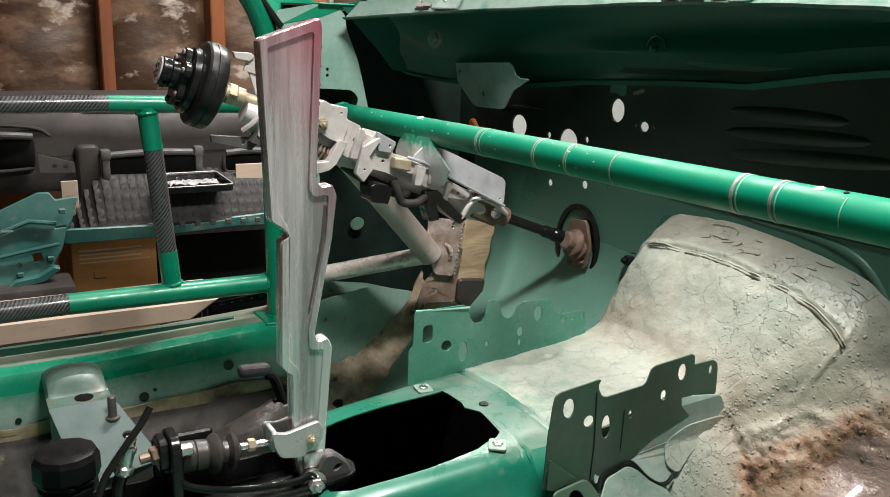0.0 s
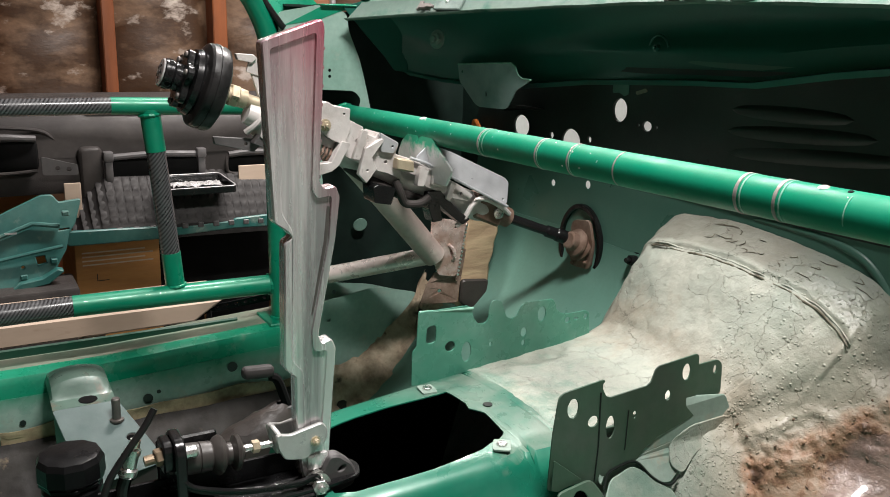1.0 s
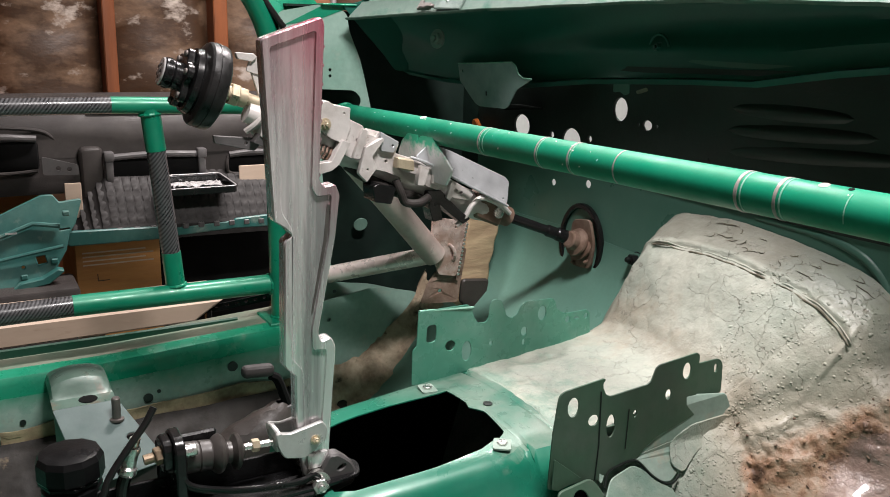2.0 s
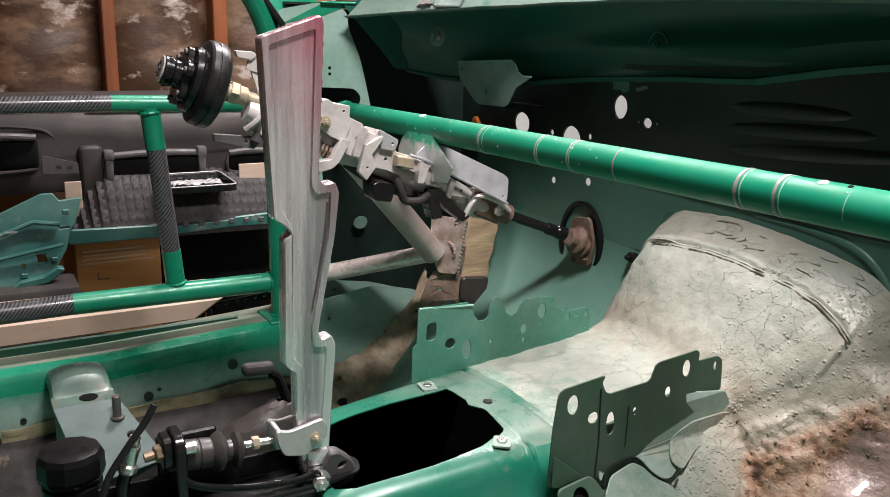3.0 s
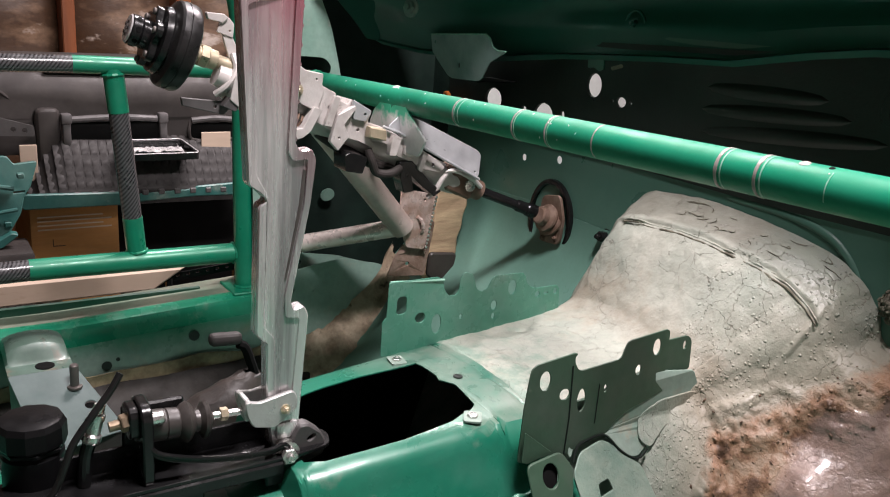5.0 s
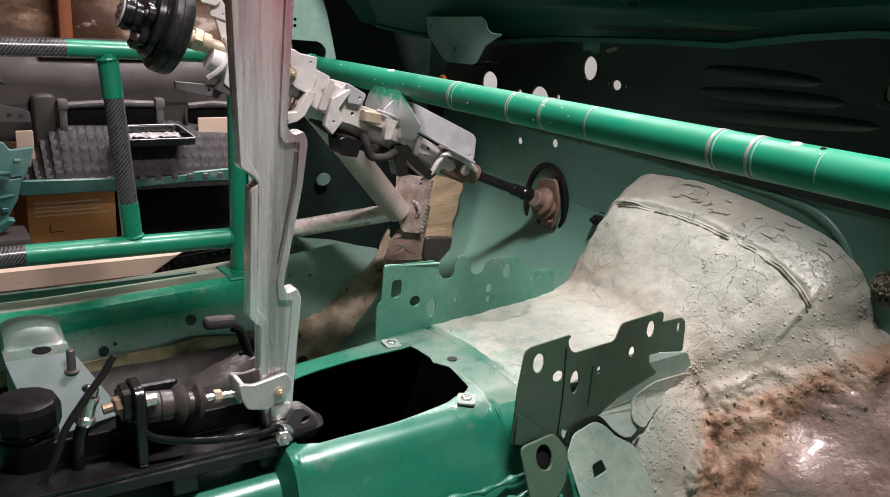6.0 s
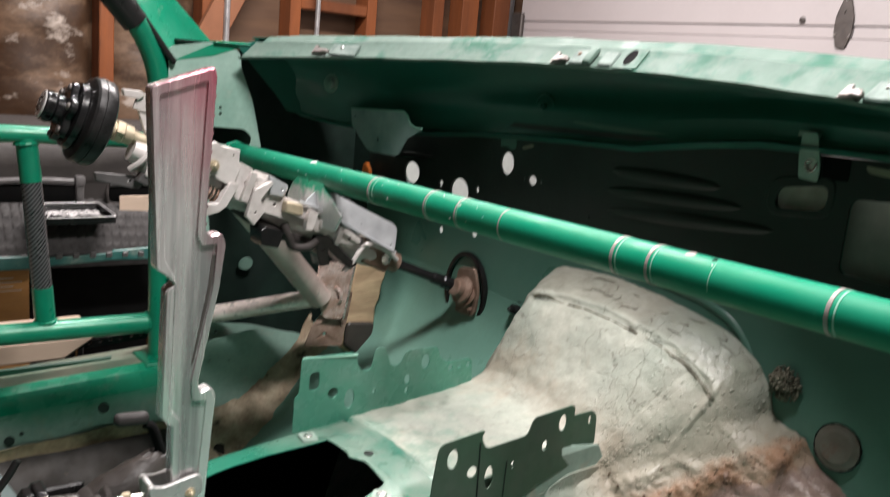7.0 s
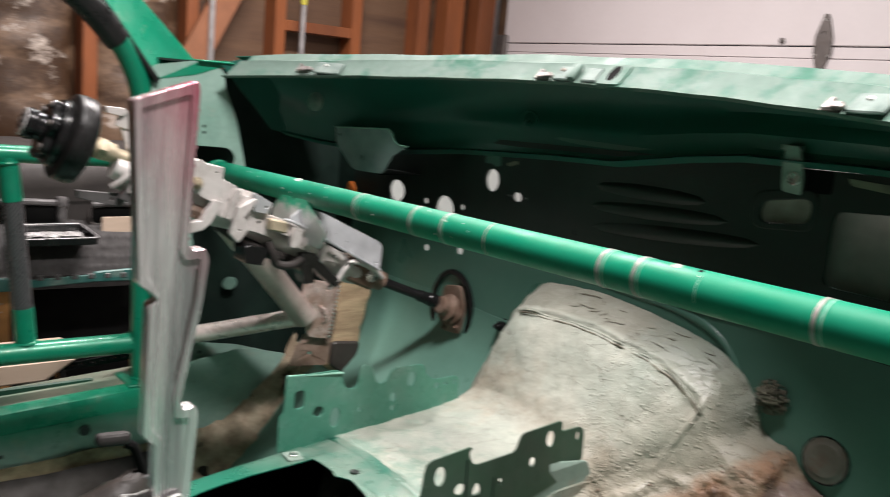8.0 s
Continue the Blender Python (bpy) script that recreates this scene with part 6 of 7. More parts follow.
for k in range(5):
    a = 2 * math.pi * k / 5
    sub(face)("hub_hole", lathe([(0, 0.0024), (0.001, 0.0024)], hubat(0.0056, 0.0085 * math.sin(a), 0.0085 * math.cos(a)), hubat(-1, 0.0085 * math.sin(a), 0.0085 * math.cos(a)), 10), BLACK)
sub(face)("hub_boss_mark", lathe([(0, 0.0032), (0.0008, 0.0030)], hubat(0.0058, 0), hubat(-1, 0), 12), GREYPLASTIC)
# six-lobed screw flange
lobes = []
for k in range(72):
    a = 2 * math.pi * k / 72
    lobes.append(((0.0345 + 0.0045 * math.cos(6 * a - 1.6)) * math.cos(a), (0.0345 + 0.0045 * math.cos(6 * a - 1.6)) * math.sin(a)))
screw_flange = sc("screw_flange", sheet(lobes, [], 0.011, lambda a, b, c: tuple(hubat(0.0395 + c, b, a)), 0.0015), BLACK, "black lobed screw flange")
sc("hub_collar", lathe([(0, 0.034), (0.002, 0.0430), (0.009, 0.0455), (0.012, 0.0440), (0.020, 0.0445)], hubat(0.045, 0), hubat(1, 0), 48), BLACK, "black stepped collar")
boss = sc("hub_boss", lathe([(0, 0.040), (0.001, 0.0480), (0.004, 0.0555), (0.007, 0.0575), (0.014, 0.0580), (0.0145, 0.0572), (0.0155, 0.0572), (0.016, 0.0582), (0.026, 0.0582), (0.030, 0.0565), (0.034, 0.048), (0.035, 0.015)], hubat(0.058, 0), hubat(1, 0), 56), RUBBER, "thick black hub boss")
sub(boss)("chipped_edge", join(*[box((-0.004, 0, -0.0006), (0.004, 0.002, 0.0012), 0.0004, 1, HUBM @ pose(0.006 + 0.007 * k, 0.0655 + 0.003 * k, 0.0572 - 0.001 * k, 0, 8 + 7 * k, 20)) for k in range(2)]), ZINC, "bright chips on the boss's edge")
for k in range(6):
    a = 2 * math.pi * k / 6 + 1.6 / 6
    sub(screw_flange)("cap_screw", lathe([(0, 0.0044), (0.0030, 0.0044), (0.0040, 0.0028)], hubat(0.035, 0.033 * math.sin(a), 0.033 * math.cos(a)), hubat(-1, 0.033 * math.sin(a), 0.033 * math.cos(a)), 14), HINGE, "steel cap screw")
for k in range(8):
    a = 2 * math.pi * (k + 0.15) / 8
    sub(hub)("ball_pocket", lathe([(0, 0.0036), (0.0006, 0.0036)], hubat(0.017, 0.0194 * math.sin(a), 0.0194 * math.cos(a)), hubat(0.017, 2 * math.sin(a), 2 * math.cos(a)), 12), MATTEBLACK, "dark drilled pocket")
sc("adapter", lathe([(0, 0.016), (0.008, 0.016), (0.010, 0.011), (0.03, 0.0105), (0.033, 0.013), (0.045, 0.013), (0.047, 0.009), (0.07, 0.009)], hubat(0.088, 0), hubat(1, 0), 24), BRASS, "yellow zinc splined adapter")
sc("adapter_nut", hexagon(tuple(hubat(0.112, 0)), tuple(HA), 0.0165, 0.012), BRASS)
sc("column_tube", lathe([(0, 0.015), (0.05, 0.021), (0.42, 0.022), (0.45, 0.016)], col(0.13, -0.004), col(1, -0.004), 28), CAST, "grey column tube")


def side(poly, holes, w0, w1, bevel=0.0007, r=0.0012):
    """A cast piece: an outline seen from the side, from w0 to w1 across the column."""
    return sheet(rounded(poly, r, 2), holes, w1 - w0, lambda a, b, c: tuple(col(a, b, (w0 + w1) / 2 + c)), bevel)


sc("lock_housing", join(side([(0.150, 0.0), (0.156, 0.030), (0.20, 0.040), (0.215, 0.028), (0.218, -0.012), (0.18, -0.036), (0.155, -0.028)], [], -0.03, 0.022), side([(0.200, 0.030), (0.213, 0.045), (0.222, 0.052), (0.234, 0.050), (0.258, 0.056), (0.262, 0.043), (0.269, 0.034), (0.270, 0.006), (0.248, 0.006), (0.233, 0.010), (0.212, 0.016)], [circle(0.252, 0.046, 0.002)], -0.012, 0.036)), CAST, "cast grey lock housing")
sc("tilt_arm", side([(0.263, 0.009), (0.275, 0.010), (0.271, -0.024), (0.264, -0.036), (0.249, -0.047), (0.236, -0.044), (0.238, -0.036), (0.259, -0.025)], [], 0.026, 0.042), CAST, "curved cast arm")
sc("bracket_body", join(side([(0.265, 0.041), (0.289, 0.040), (0.296, 0.032), (0.315, 0.033), (0.317, 0.042), (0.354, 0.037), (0.354, 0.024), (0.372, 0.004), (0.380, -0.009), (0.354, -0.008), (0.333, -0.011), (0.308, -0.010), (0.274, -0.008), (0.271, 0.015)], [circle(0.290, 0.018, 0.004), circle(0.345, 0.006, 0.003)], -0.02, 0.030), side([(0.288, 0.036), (0.296, 0.036), (0.300, -0.006), (0.290, -0.008)], [], 0.02, 0.038)), CAST, "ribbed cast bracket")
sc("hanging_lug", side([(0.302, 0.013), (0.321, 0.035), (0.324, 0.033), (0.316, 0.004), (0.330, -0.009), (0.323, -0.033), (0.307, -0.026), (0.305, -0.012)], [circle(0.317, -0.016, 0.0022)], 0.030, 0.040), CAST)
sc("upper_ear_plate", side([(0.317, 0.042), (0.350, 0.039), (0.348, 0.022), (0.329, 0.018)], [circle(0.343, 0.031, 0.0025)], 0.030, 0.036, 0.0008), STEEL)
sc("lower_rail", side([(0.356, 0.022), (0.388, 0.025), (0.500, 0.015), (0.512, 0.010), (0.508, 0.000), (0.479, -0.006), (0.455, -0.004), (0.424, -0.005), (0.411, 0.007), (0.367, 0.001)], [circle(0.490, 0.006, 0.003), circle(0.44, 0.006, 0.0025)], -0.02, 0.030), CAST, "cast lower rail")
sc("rail_step", join(side([(0.425, 0.022), (0.445, 0.021), (0.450, 0.002), (0.430, 0.002)], [], 0.02, 0.037), side([(0.462, 0.018), (0.470, 0.017), (0.472, -0.012), (0.464, -0.010)], [], 0.02, 0.037)), CAST)
sc("black_connector", side([(0.335, -0.036), (0.341, -0.030), (0.370, -0.026), (0.372, -0.050), (0.346, -0.056)], [], 0.004, 0.044), BLACK, "black plastic connector")
sc("yellow_lug", side([(0.356, 0.016), (0.380, 0.021), (0.386, 0.009), (0.360, 0.004)], [], 0.030, 0.046, 0.002), BRASS, "yellowish plated lug")
sc("pawl", side([(0.396, 0.020), (0.409, 0.020), (0.411, -0.006), (0.401, -0.009), (0.397, 0.006)], [], 0.036, 0.048), CAST)
sc("dark_clip", side([(0.432, -0.012), (0.451, -0.003), (0.497, -0.021), (0.522, -0.027), (0.514, -0.038), (0.484, -0.031), (0.458, -0.022), (0.474, -0.044), (0.460, -0.052), (0.445, -0.035)], [], 0.006, 0.032), BLACK, "black spring clip")
sc("dark_loom", join(tube([tuple(col(0.372, -0.014, 0.030)), tuple(col(0.385, -0.028, 0.034)), tuple(col(0.400, -0.040, 0.032)), tuple(col(0.42, -0.034, 0.036)), tuple(col(0.437, -0.020, 0.030))], 0.0065, 12, 6), tube([tuple(col(0.30, -0.020, 0.0)), tuple(col(0.34, -0.028, 0.01)), tuple(col(0.39, -0.030, 0.015)), tuple(col(0.44, -0.026, 0.01))], 0.0085, 12, 6)), PLASTIC, "taped black wiring loom")
sc("switch_ear", join(side([(0.110, 0.060), (0.111, 0.048), (0.133, 0.050), (0.128, 0.066), (0.118, 0.071)], [circle(0.126, 0.056, 0.002)], -0.004, 0.0), side([(0.088, 0.064), (0.093, 0.058), (0.112, 0.062), (0.116, 0.070), (0.110, 0.072)], [], -0.006, 0.004)), CAST, "pale bent metal ear")
sc("ear_post", side([(0.118, 0.05), (0.133, 0.05), (0.165, 0.02), (0.15, 0.012)], [], -0.008, -0.002), CAST)
sc("spring_coil", tube([tuple(col(0.232 + 0.0009 * k, -0.016 + 0.010 * math.sin(k * 0.9), 0.020 + 0.010 * math.cos(k * 0.9))) for k in range(44)], 0.0018, 6), RUSTYSTEEL, "rusty coil spring")
sc("tilt_bolt", bolt(tuple(col(0.231, 0.021, 0.036)), (1, 0, 0), 0.006, 0.006), BRASS)
sc("wire_link", tube([tuple(col(0.140, 0.03, 0.004)), tuple(col(0.150, 0.012, 0.012)), tuple(col(0.146, -0.012, 0.014)), tuple(col(0.138, -0.030, 0.006))], 0.0045, 8, 6), CAST)
sc("stalk_stub", join(side([(0.10, -0.052), (0.105, -0.06), (0.16, -0.050), (0.165, -0.038), (0.15, -0.036)], [circle(0.145, -0.045, 0.003)], -0.004, 0.004), side([(0.150, -0.040), (0.168, -0.040), (0.175, -0.012), (0.160, -0.010)], [], 0.0, 0.02)), GREYPLASTIC, "pale stalk bracket")
GUARD = [(0.612, 0.771), (0.640, 0.791), (0.6754, 0.7786), (0.7731, 0.733), (0.7796, 0.7259), (0.7718, 0.6893), (0.6696, 0.7421)]
sc("guard_plate", sheet(rounded(GUARD, 0.009, 4), [circle(0.766, 0.700, 0.002)], 0.003, lambda a, b, c: (-0.336 + c - 0.25 * (b - 0.72), a, b), 0.0006), STEEL, "bare grey steel guard plate")
sc("guard_lip", tube([(-0.336, 0.598, 0.7745), (-0.334, 0.6254, 0.7656), (-0.331, 0.6696, 0.7411), (-0.324, 0.7718, 0.6885)], 0.0022, 8), STEEL)
sc("yoke", join(cbox(0.012, 0.020, 0.535, 0.592, -0.022, 0.022, 0.004), cbox(-0.020, -0.012, 0.535, 0.592, -0.022, 0.022, 0.004), cbox(-0.018, 0.018, 0.525, 0.545, -0.018, 0.018, 0.004)), RUSTYSTEEL, "rusty universal joint yoke")
sc("joint_cross", join(lathe([(0, 0.008), (0.046, 0.008)], col(0.578, 0, -0.023), col(0.578, 0, 1), 18), cbox(-0.010, 0.010, 0.565, 0.592, -0.019, 0.019, 0.004)), RUSTYSTEEL)
sc("joint_cap", lathe([(0, 0.0095), (0.003, 0.0095), (0.004, 0.005)], col(0.578, 0, 0.020), col(0.578, 0, 1), 18), ZINC)
sc("pinch_collar", lathe([(0, 0.014), (0.006, 0.017), (0.026, 0.017), (0.030, 0.011)], col(0.588, 0), col(1, 0), 20), RUSTYSTEEL)
sc("hook_strap", tube([tuple(col(0.508, -0.045, 0.024)), tuple(col(0.514, -0.030, 0.028)), tuple(col(0.518, -0.004, 0.030)), tuple(col(0.532, 0.012, 0.030)), tuple(col(0.574, 0.012, 0.026)), tuple(col(0.60, 0.006, 0.02))], 0.0042, 8, 6), CAST, "curved grey strap")
sc("lower_shaft", lathe([(0, 0.0085), (0.075, 0.0085), (0.078, 0.0105), (0.095, 0.0105), (0.098, 0.012), (0.135, 0.012), (0.14, 0.009), (0.15, 0.009)], col(0.612, 0), (-0.328, 0.945, 0.606), 24), BLACK, "dark steering shaft")

# ---------------------------------------------------------------- bulkhead fittings
bootseal = thing("column_seal", (-0.328, FWY - 0.002, 0.55), "rusty column seal with a black rubber ring on the bulkhead", "seal")
bs = under(bootseal)
BC = Vector((-0.328, FWY - 0.002, 0.603))
OC = (-0.342, 0.605)
bs("backing", sheet(circle(0, 0, 0.056, 0.069, 40), [circle(0, 0, 0.050, 0.0635, 40)], 0.010, lambda a, b, c: (OC[0] + a, BC.y - 0.005 + c, OC[1] + b), 0.002), BLACK, "black rubber ring")
bs("inner_plate", sheet(circle(0, 0, 0.0505, 0.064, 40), [], 0.003, lambda a, b, c: (OC[0] + a, BC.y - 0.002 + c, OC[1] + b), 0.0006), FWPAINT, "painted plate inside the ring")
clamp = bs("clamp_plate", sheet(rounded([(-0.024, 0.036), (0.020, 0.044), (0.034, 0.004), (0.028, -0.040), (-0.020, -0.044), (-0.030, 0.0)], 0.010), [circle(0.018, -0.034, 0.0035), circle(-0.012, -0.036, 0.0035)], 0.006, lambda a, b, c: (-0.327 + a, BC.y - 0.016 + c, 0.6105 + b), 0.001), RUSTYSTEEL, "rusty clamp plate")
bs("bellows", lathe([(0, 0.029), (0.004, 0.029), (0.007, 0.023), (0.011, 0.025), (0.015, 0.024), (0.019, 0.0165), (0.030, 0.0155), (0.032, 0.012)], BC + Vector((0.002, -0.016, 0.005)), BC + Vector((0, -0.9, 0.36)), 32), RUSTYSTEEL)
for a, b in ((0.020, -0.022), (-0.012, -0.030)):
    sub(clamp)("clamp_bolt", bolt((BC.x + a, BC.y - 0.019, BC.z + b), (0, -1, 0), 0.004, 0.004), RUSTYSTEEL)

lug = thing("bulkhead_lug", (-0.262, FWY - 0.002, 0.555), "small black bolt standing out of the bulkhead", "bolt")
under(lug)("stud", bolt((-0.2046, FWY - 0.001, 0.6085), (0, -1, 0.1), 0.009, 0.014), BLACK)

hanger = thing("dash_hanger", (-0.48, 0.85, 0.86), "pale green folded bracket under the cowl", "bracket")
hg = under(hanger)
HANG = [(-0.6226, 0.8993), (-0.4409, 0.9103), (-0.4294, 0.9048), (-0.4222, 0.8903), (-0.4092, 0.8851), (-0.3849, 0.8854), (-0.4323, 0.8647), (-0.4600, 0.8340), (-0.472, 0.829), (-0.555, 0.826), (-0.5700, 0.830), (-0.6203, 0.8682)]
hg("face", sheet(rounded(HANG, 0.004), [circle(-0.5298, 0.8515, 0.0035, 0.0055), circle(-0.6094, 0.8871, 0.004, 0.003)], 0.002, lambda a, b, c: (a, 0.852 + c - 0.12 * (b - 0.865), b)), HANGPAINT)
hg("lip", tube([(a, 0.851 - 0.12 * (b - 0.865), b + 0.0008) for a, b in HANG[:6]], 0.0013, 8), CHALKGREEN, "thin pale upper edge")
hg("return", box((-0.555, 0.858, 0.826), (-0.475, 0.949, 0.828), 0.0008, 1), FIREWALL)

tabr = thing("bulkhead_tab", (0.262, FWY - 0.004, 0.90), "pale green hanging tab with a captive nut", "bracket")
tr = under(tabr)
strap = tr("strap", join(sheet(rounded([(0.2465, 0.901), (0.271, 0.899), (0.273, 0.920), (0.268, 0.955), (0.249, 0.955), (0.246, 0.928)], 0.004), [circle(0.262, 0.918, 0.006)], 0.0025, lambda a, b, c: (a + 0.007, FWY - 0.012 + c - 0.2 * (b - 0.93), b)), box((0.25, FWY - 0.016, 0.95), (0.272, FWY + 0.004, 0.956))), GUSSET)
sub(strap)("nut", lathe([(0, 0.0085), (0.004, 0.0085), (0.005, 0.0075), (0.005, 0.0055), (0.001, 0.0055)], (0.269, FWY - 0.008, 0.918), (0.269, FWY - 1, 0.918), 20), ZINC)

# marks on the black sheet: old adhesive strips and a pale patch above a hole
def mark(poly, mat, label):
    part("sheet_mark", sheet(rounded(poly, 0.003), [], 0.0012, lambda a, b, c: (a, FWY - 0.0050 + c, b)), mat, fwsheet, label)


mark([(-0.290, 0.8925), (-0.252, 0.8935), (-0.250, 0.872), (-0.262, 0.868), (-0.272, 0.873), (-0.289, 0.871)], FWPAINT, "pale green patch of bare paint")
mark([(-0.175, 0.893), (-0.140, 0.903), (-0.080, 0.908), (-0.018, 0.9065), (-0.022, 0.902), (-0.090, 0.9015), (-0.120, 0.8965)], GLUE, "beige strip of old adhesive")
mark([(-0.236, 0.877), (-0.212, 0.884), (-0.208, 0.879), (-0.232, 0.872)], GLUE, "beige smear of old adhesive")
# dark patch paints the shadow that the hanging tab casts beside it
mark([(0.280, 0.930), (0.313, 0.931), (0.313, 0.905), (0.282, 0.903)], MATTEBLACK, "dark patch painted as the tab's cast shadow")
mark([(0.330, 0.926), (0.42, 0.922), (0.50, 0.905), (0.50, 0.898), (0.42, 0.912), (0.335, 0.918)], GLUE, "beige strip of old adhesive")
clipo = thing("wiring_clip", (-0.690, 0.930, 0.776), "small orange plastic wiring clip on the bulkhead", "clip")
under(clipo)("clip_body", sheet(rounded([(-0.701, 0.760), (-0.676, 0.760), (-0.677, 0.774), (-0.690, 0.786), (-0.697, 0.783)], 0.002), [], 0.010, lambda a, b, c: (a, 0.934 + c, b), 0.002), ORANGE)

# cowl fittings on the flange


def on_flange(x):
    """Axes on the flange's sloping face: x along it, y up the slope, z out of it."""
    turn = -0.255 * 2.2 / 0.71 * (abs(x) / 0.71) ** 1.2 * (1 if x > 0 else -1)
    return pose(x, cowl_y(x) + 0.013, crown(x, 1.005), 45, 0, math.degrees(math.atan(turn)))


def cowl_clip(x, w, wide):
    m = on_flange(x)
    cl = thing("cowl_clip", tuple(m.translation), "wide trim clip with a folded bracket on the cowl flange" if wide else "bright metal trim clip riveted to the cowl flange", "clip", "cowl clips")
    ck = under(cl)
    ck("plate", box((-w / 2, -0.014, 0.000), (w / 2, 0.013, 0.0045), 0.0015, 1, m), CLIPPAINT, "pale scraped plate")
    ck("spring", join(box((-w / 2 - 0.028, -0.017, 0.001), (-w / 2 - 0.004, -0.004, 0.009), 0.002, 1, m), box((-w / 2 - 0.032, -0.017, 0.001), (-w / 2 - 0.025, 0.004, 0.006), 0.001, 1, m), box((-w / 2 - 0.012, -0.016, 0.006), (-w / 2 + 0.004, -0.010, 0.011), 0.001, 1, m)), HINGE, "dark spring clip")
    ck("rivet", lathe([(0, 0.0032), (0.001, 0.0032), (0.002, 0.0015)], m @ Vector((-w * 0.1, 0.004, 0.0045)), m @ Vector((-w * 0.1, 0.004, 1)), 12), RUSTYSTEEL if wide else ZINC)
    if wide:
        ck("bridge", box((w / 2 + 0.002, -0.015, 0.001), (w / 2 + 0.016, 0.014, 0.010), 0.003, 2, m), FLANGE, "folded green bridge")
        ck("tongue", box((w / 2 + 0.026, -0.014, 0.0005), (w / 2 + 0.052, 0.013, 0.004), 0.002, 1, m), CLIPPAINT)
        ck("slotted_strap", sheet(rounded([(w / 2 + 0.054, -0.017), (w / 2 + 0.054, 0.020), (w / 2 + 0.094, 0.022), (w / 2 + 0.094, -0.017)], 0.006), [circle(w / 2 + 0.073, 0.004, 0.0085, 0.0150)], 0.003, lambda a, b, c: tuple(m @ Vector((a, b, c + 0.0015)))), FLANGE)
        # black disc paints the shade behind the slot
        ck("slot", sheet(circle(w / 2 + 0.073, 0.004, 0.0087, 0.0152), [], 0.0006, lambda a, b, c: tuple(m @ Vector((a, b, c + 0.0022)))), MATTEBLACK, "dark oval slot")


for x, w, wide in ((-0.505, 0.054, False), (-0.060, 0.026, True), (0.415, 0.05, False)):
    cowl_clip(x, w, wide)
dim = under(shell)
dim("plenum_bolt", join(weld((-0.20, cowl_y(-0.20) + 0.103, 0.945), 0.020, (0, 1, 0.1), 0.002), bolt((-0.20, cowl_y(-0.20) + 0.104, 0.945), (0, -1, 0.1), 0.006, 0.008)), DARKGREEN)
dim("plenum_bolt", bolt((-0.60, cowl_y(-0.60) + 0.100, 0.945), (0.3, -1, 0.1), 0.012, 0.008), PALE)

# passenger side: oval grommet, plug disc and a rusty hole
grom = tagged(part("oval_grommet", sheet(rounded([(0.218, 0.852), (0.218, 0.896), (0.300, 0.908), (0.300, 0.860)], 0.018), [rounded([(0.2275, 0.858), (0.2275, 0.887), (0.294, 0.899), (0.294, 0.866)], 0.016)], 0.006, lambda a, b, c: (a, FWY - 0.003 + c, b), 0.0015), FIREWALL), "dark raised rim round an oval opening", "rim")
plug = thing("floor_plug", (0.363, 0.937, 0.60), "round brown-stained rubber plug in the toe board", "plug")
pg = under(plug)
PC, PN = Vector((0.3585, 0.9475, 0.6005)), Vector((0, -1, 0.12))
pg("disc", lathe([(0, 0.027), (0.002, 0.027), (0.003, 0.022), (0.005, 0.019), (0.006, 0.0)][:4], PC, PC + PN, 36), PLUGPAINT, "brown-stained pale disc")
pg("ring", weld(PC + PN * 0.001, 0.0275, PN, 0.0014), BLACK)
knot = bmesh.new()
random.seed(11)
for k in range(420):
    a, r = random.uniform(0, 2 * math.pi), 0.003 + 0.018 * random.random()
    c = Vector((0.284 + r * math.cos(a), 0.946 - 0.020 * random.random() * (1 - r / 0.026), 0.653 + r * math.sin(a)))
    s = random.uniform(0.0007, 0.0020) + 0.0030 * random.random() ** 4
    m = Matrix.Translation(c) @ Euler((random.uniform(0, 3), random.uniform(0, 3), 0)).to_matrix().to_4x4() @ Matrix.Diagonal((s, s * 0.35, s * 1.5, 1))
    bmesh.ops.create_icosphere(knot, subdivisions=1, radius=1, matrix=m)
bmesh.ops.create_cone(knot, cap_ends=True, segments=20, radius1=0.007, radius2=0.006, depth=0.004, matrix=pose(0.286, 0.944, 0.652, 90, 0, 0))
tagged(part("rust_lump", knot, GAPDIRT, sharp=80), "crumbling brown lump of old sealer round a drilled hole", "sealer lump", "", "stuff")

# sealer bead that arcs over the bulge, with its torn end


bead = []
for i in range(column_of(11.4), column_of(28.9)):
    v = BULGE[min(193, max(184, 188 + int(1.9 * noise.noise(Vector((i * 0.06, 2, 0))))))][i]
    bead.append((v.x, v.y - 0.0008 + 0.0015 * noise.noise(v * 45 + Vector((9, 0, 0))), v.z - 0.0014 + 0.001 * noise.noise(v * 55 + Vector((0, 5, 0)))))
dim("sealer_gap", tube([(x, y - 0.0030, z - 0.0036) for x, y, z in bead[3:]], 0.002, 8, 0, [max(0.0004, 0.0012 + 0.0009 * noise.noise(Vector(b) * 25) + 0.0009 * noise.noise(Vector(b) * 200)) for b in bead[3:]]), GAPDIRT, "dark ragged gap under the bead", sharp=80)
dim("sealer_bead", tube(bead, 0.002, 8, 0, [0.0011 + 0.0005 * noise.noise(Vector(b) * 30) + 0.0005 * noise.noise(Vector(b) * 120) for b in bead]), SEALER, "ragged bead of cracked sealer over the bulge", sharp=80)

random.seed(41)
curls = bmesh.new()
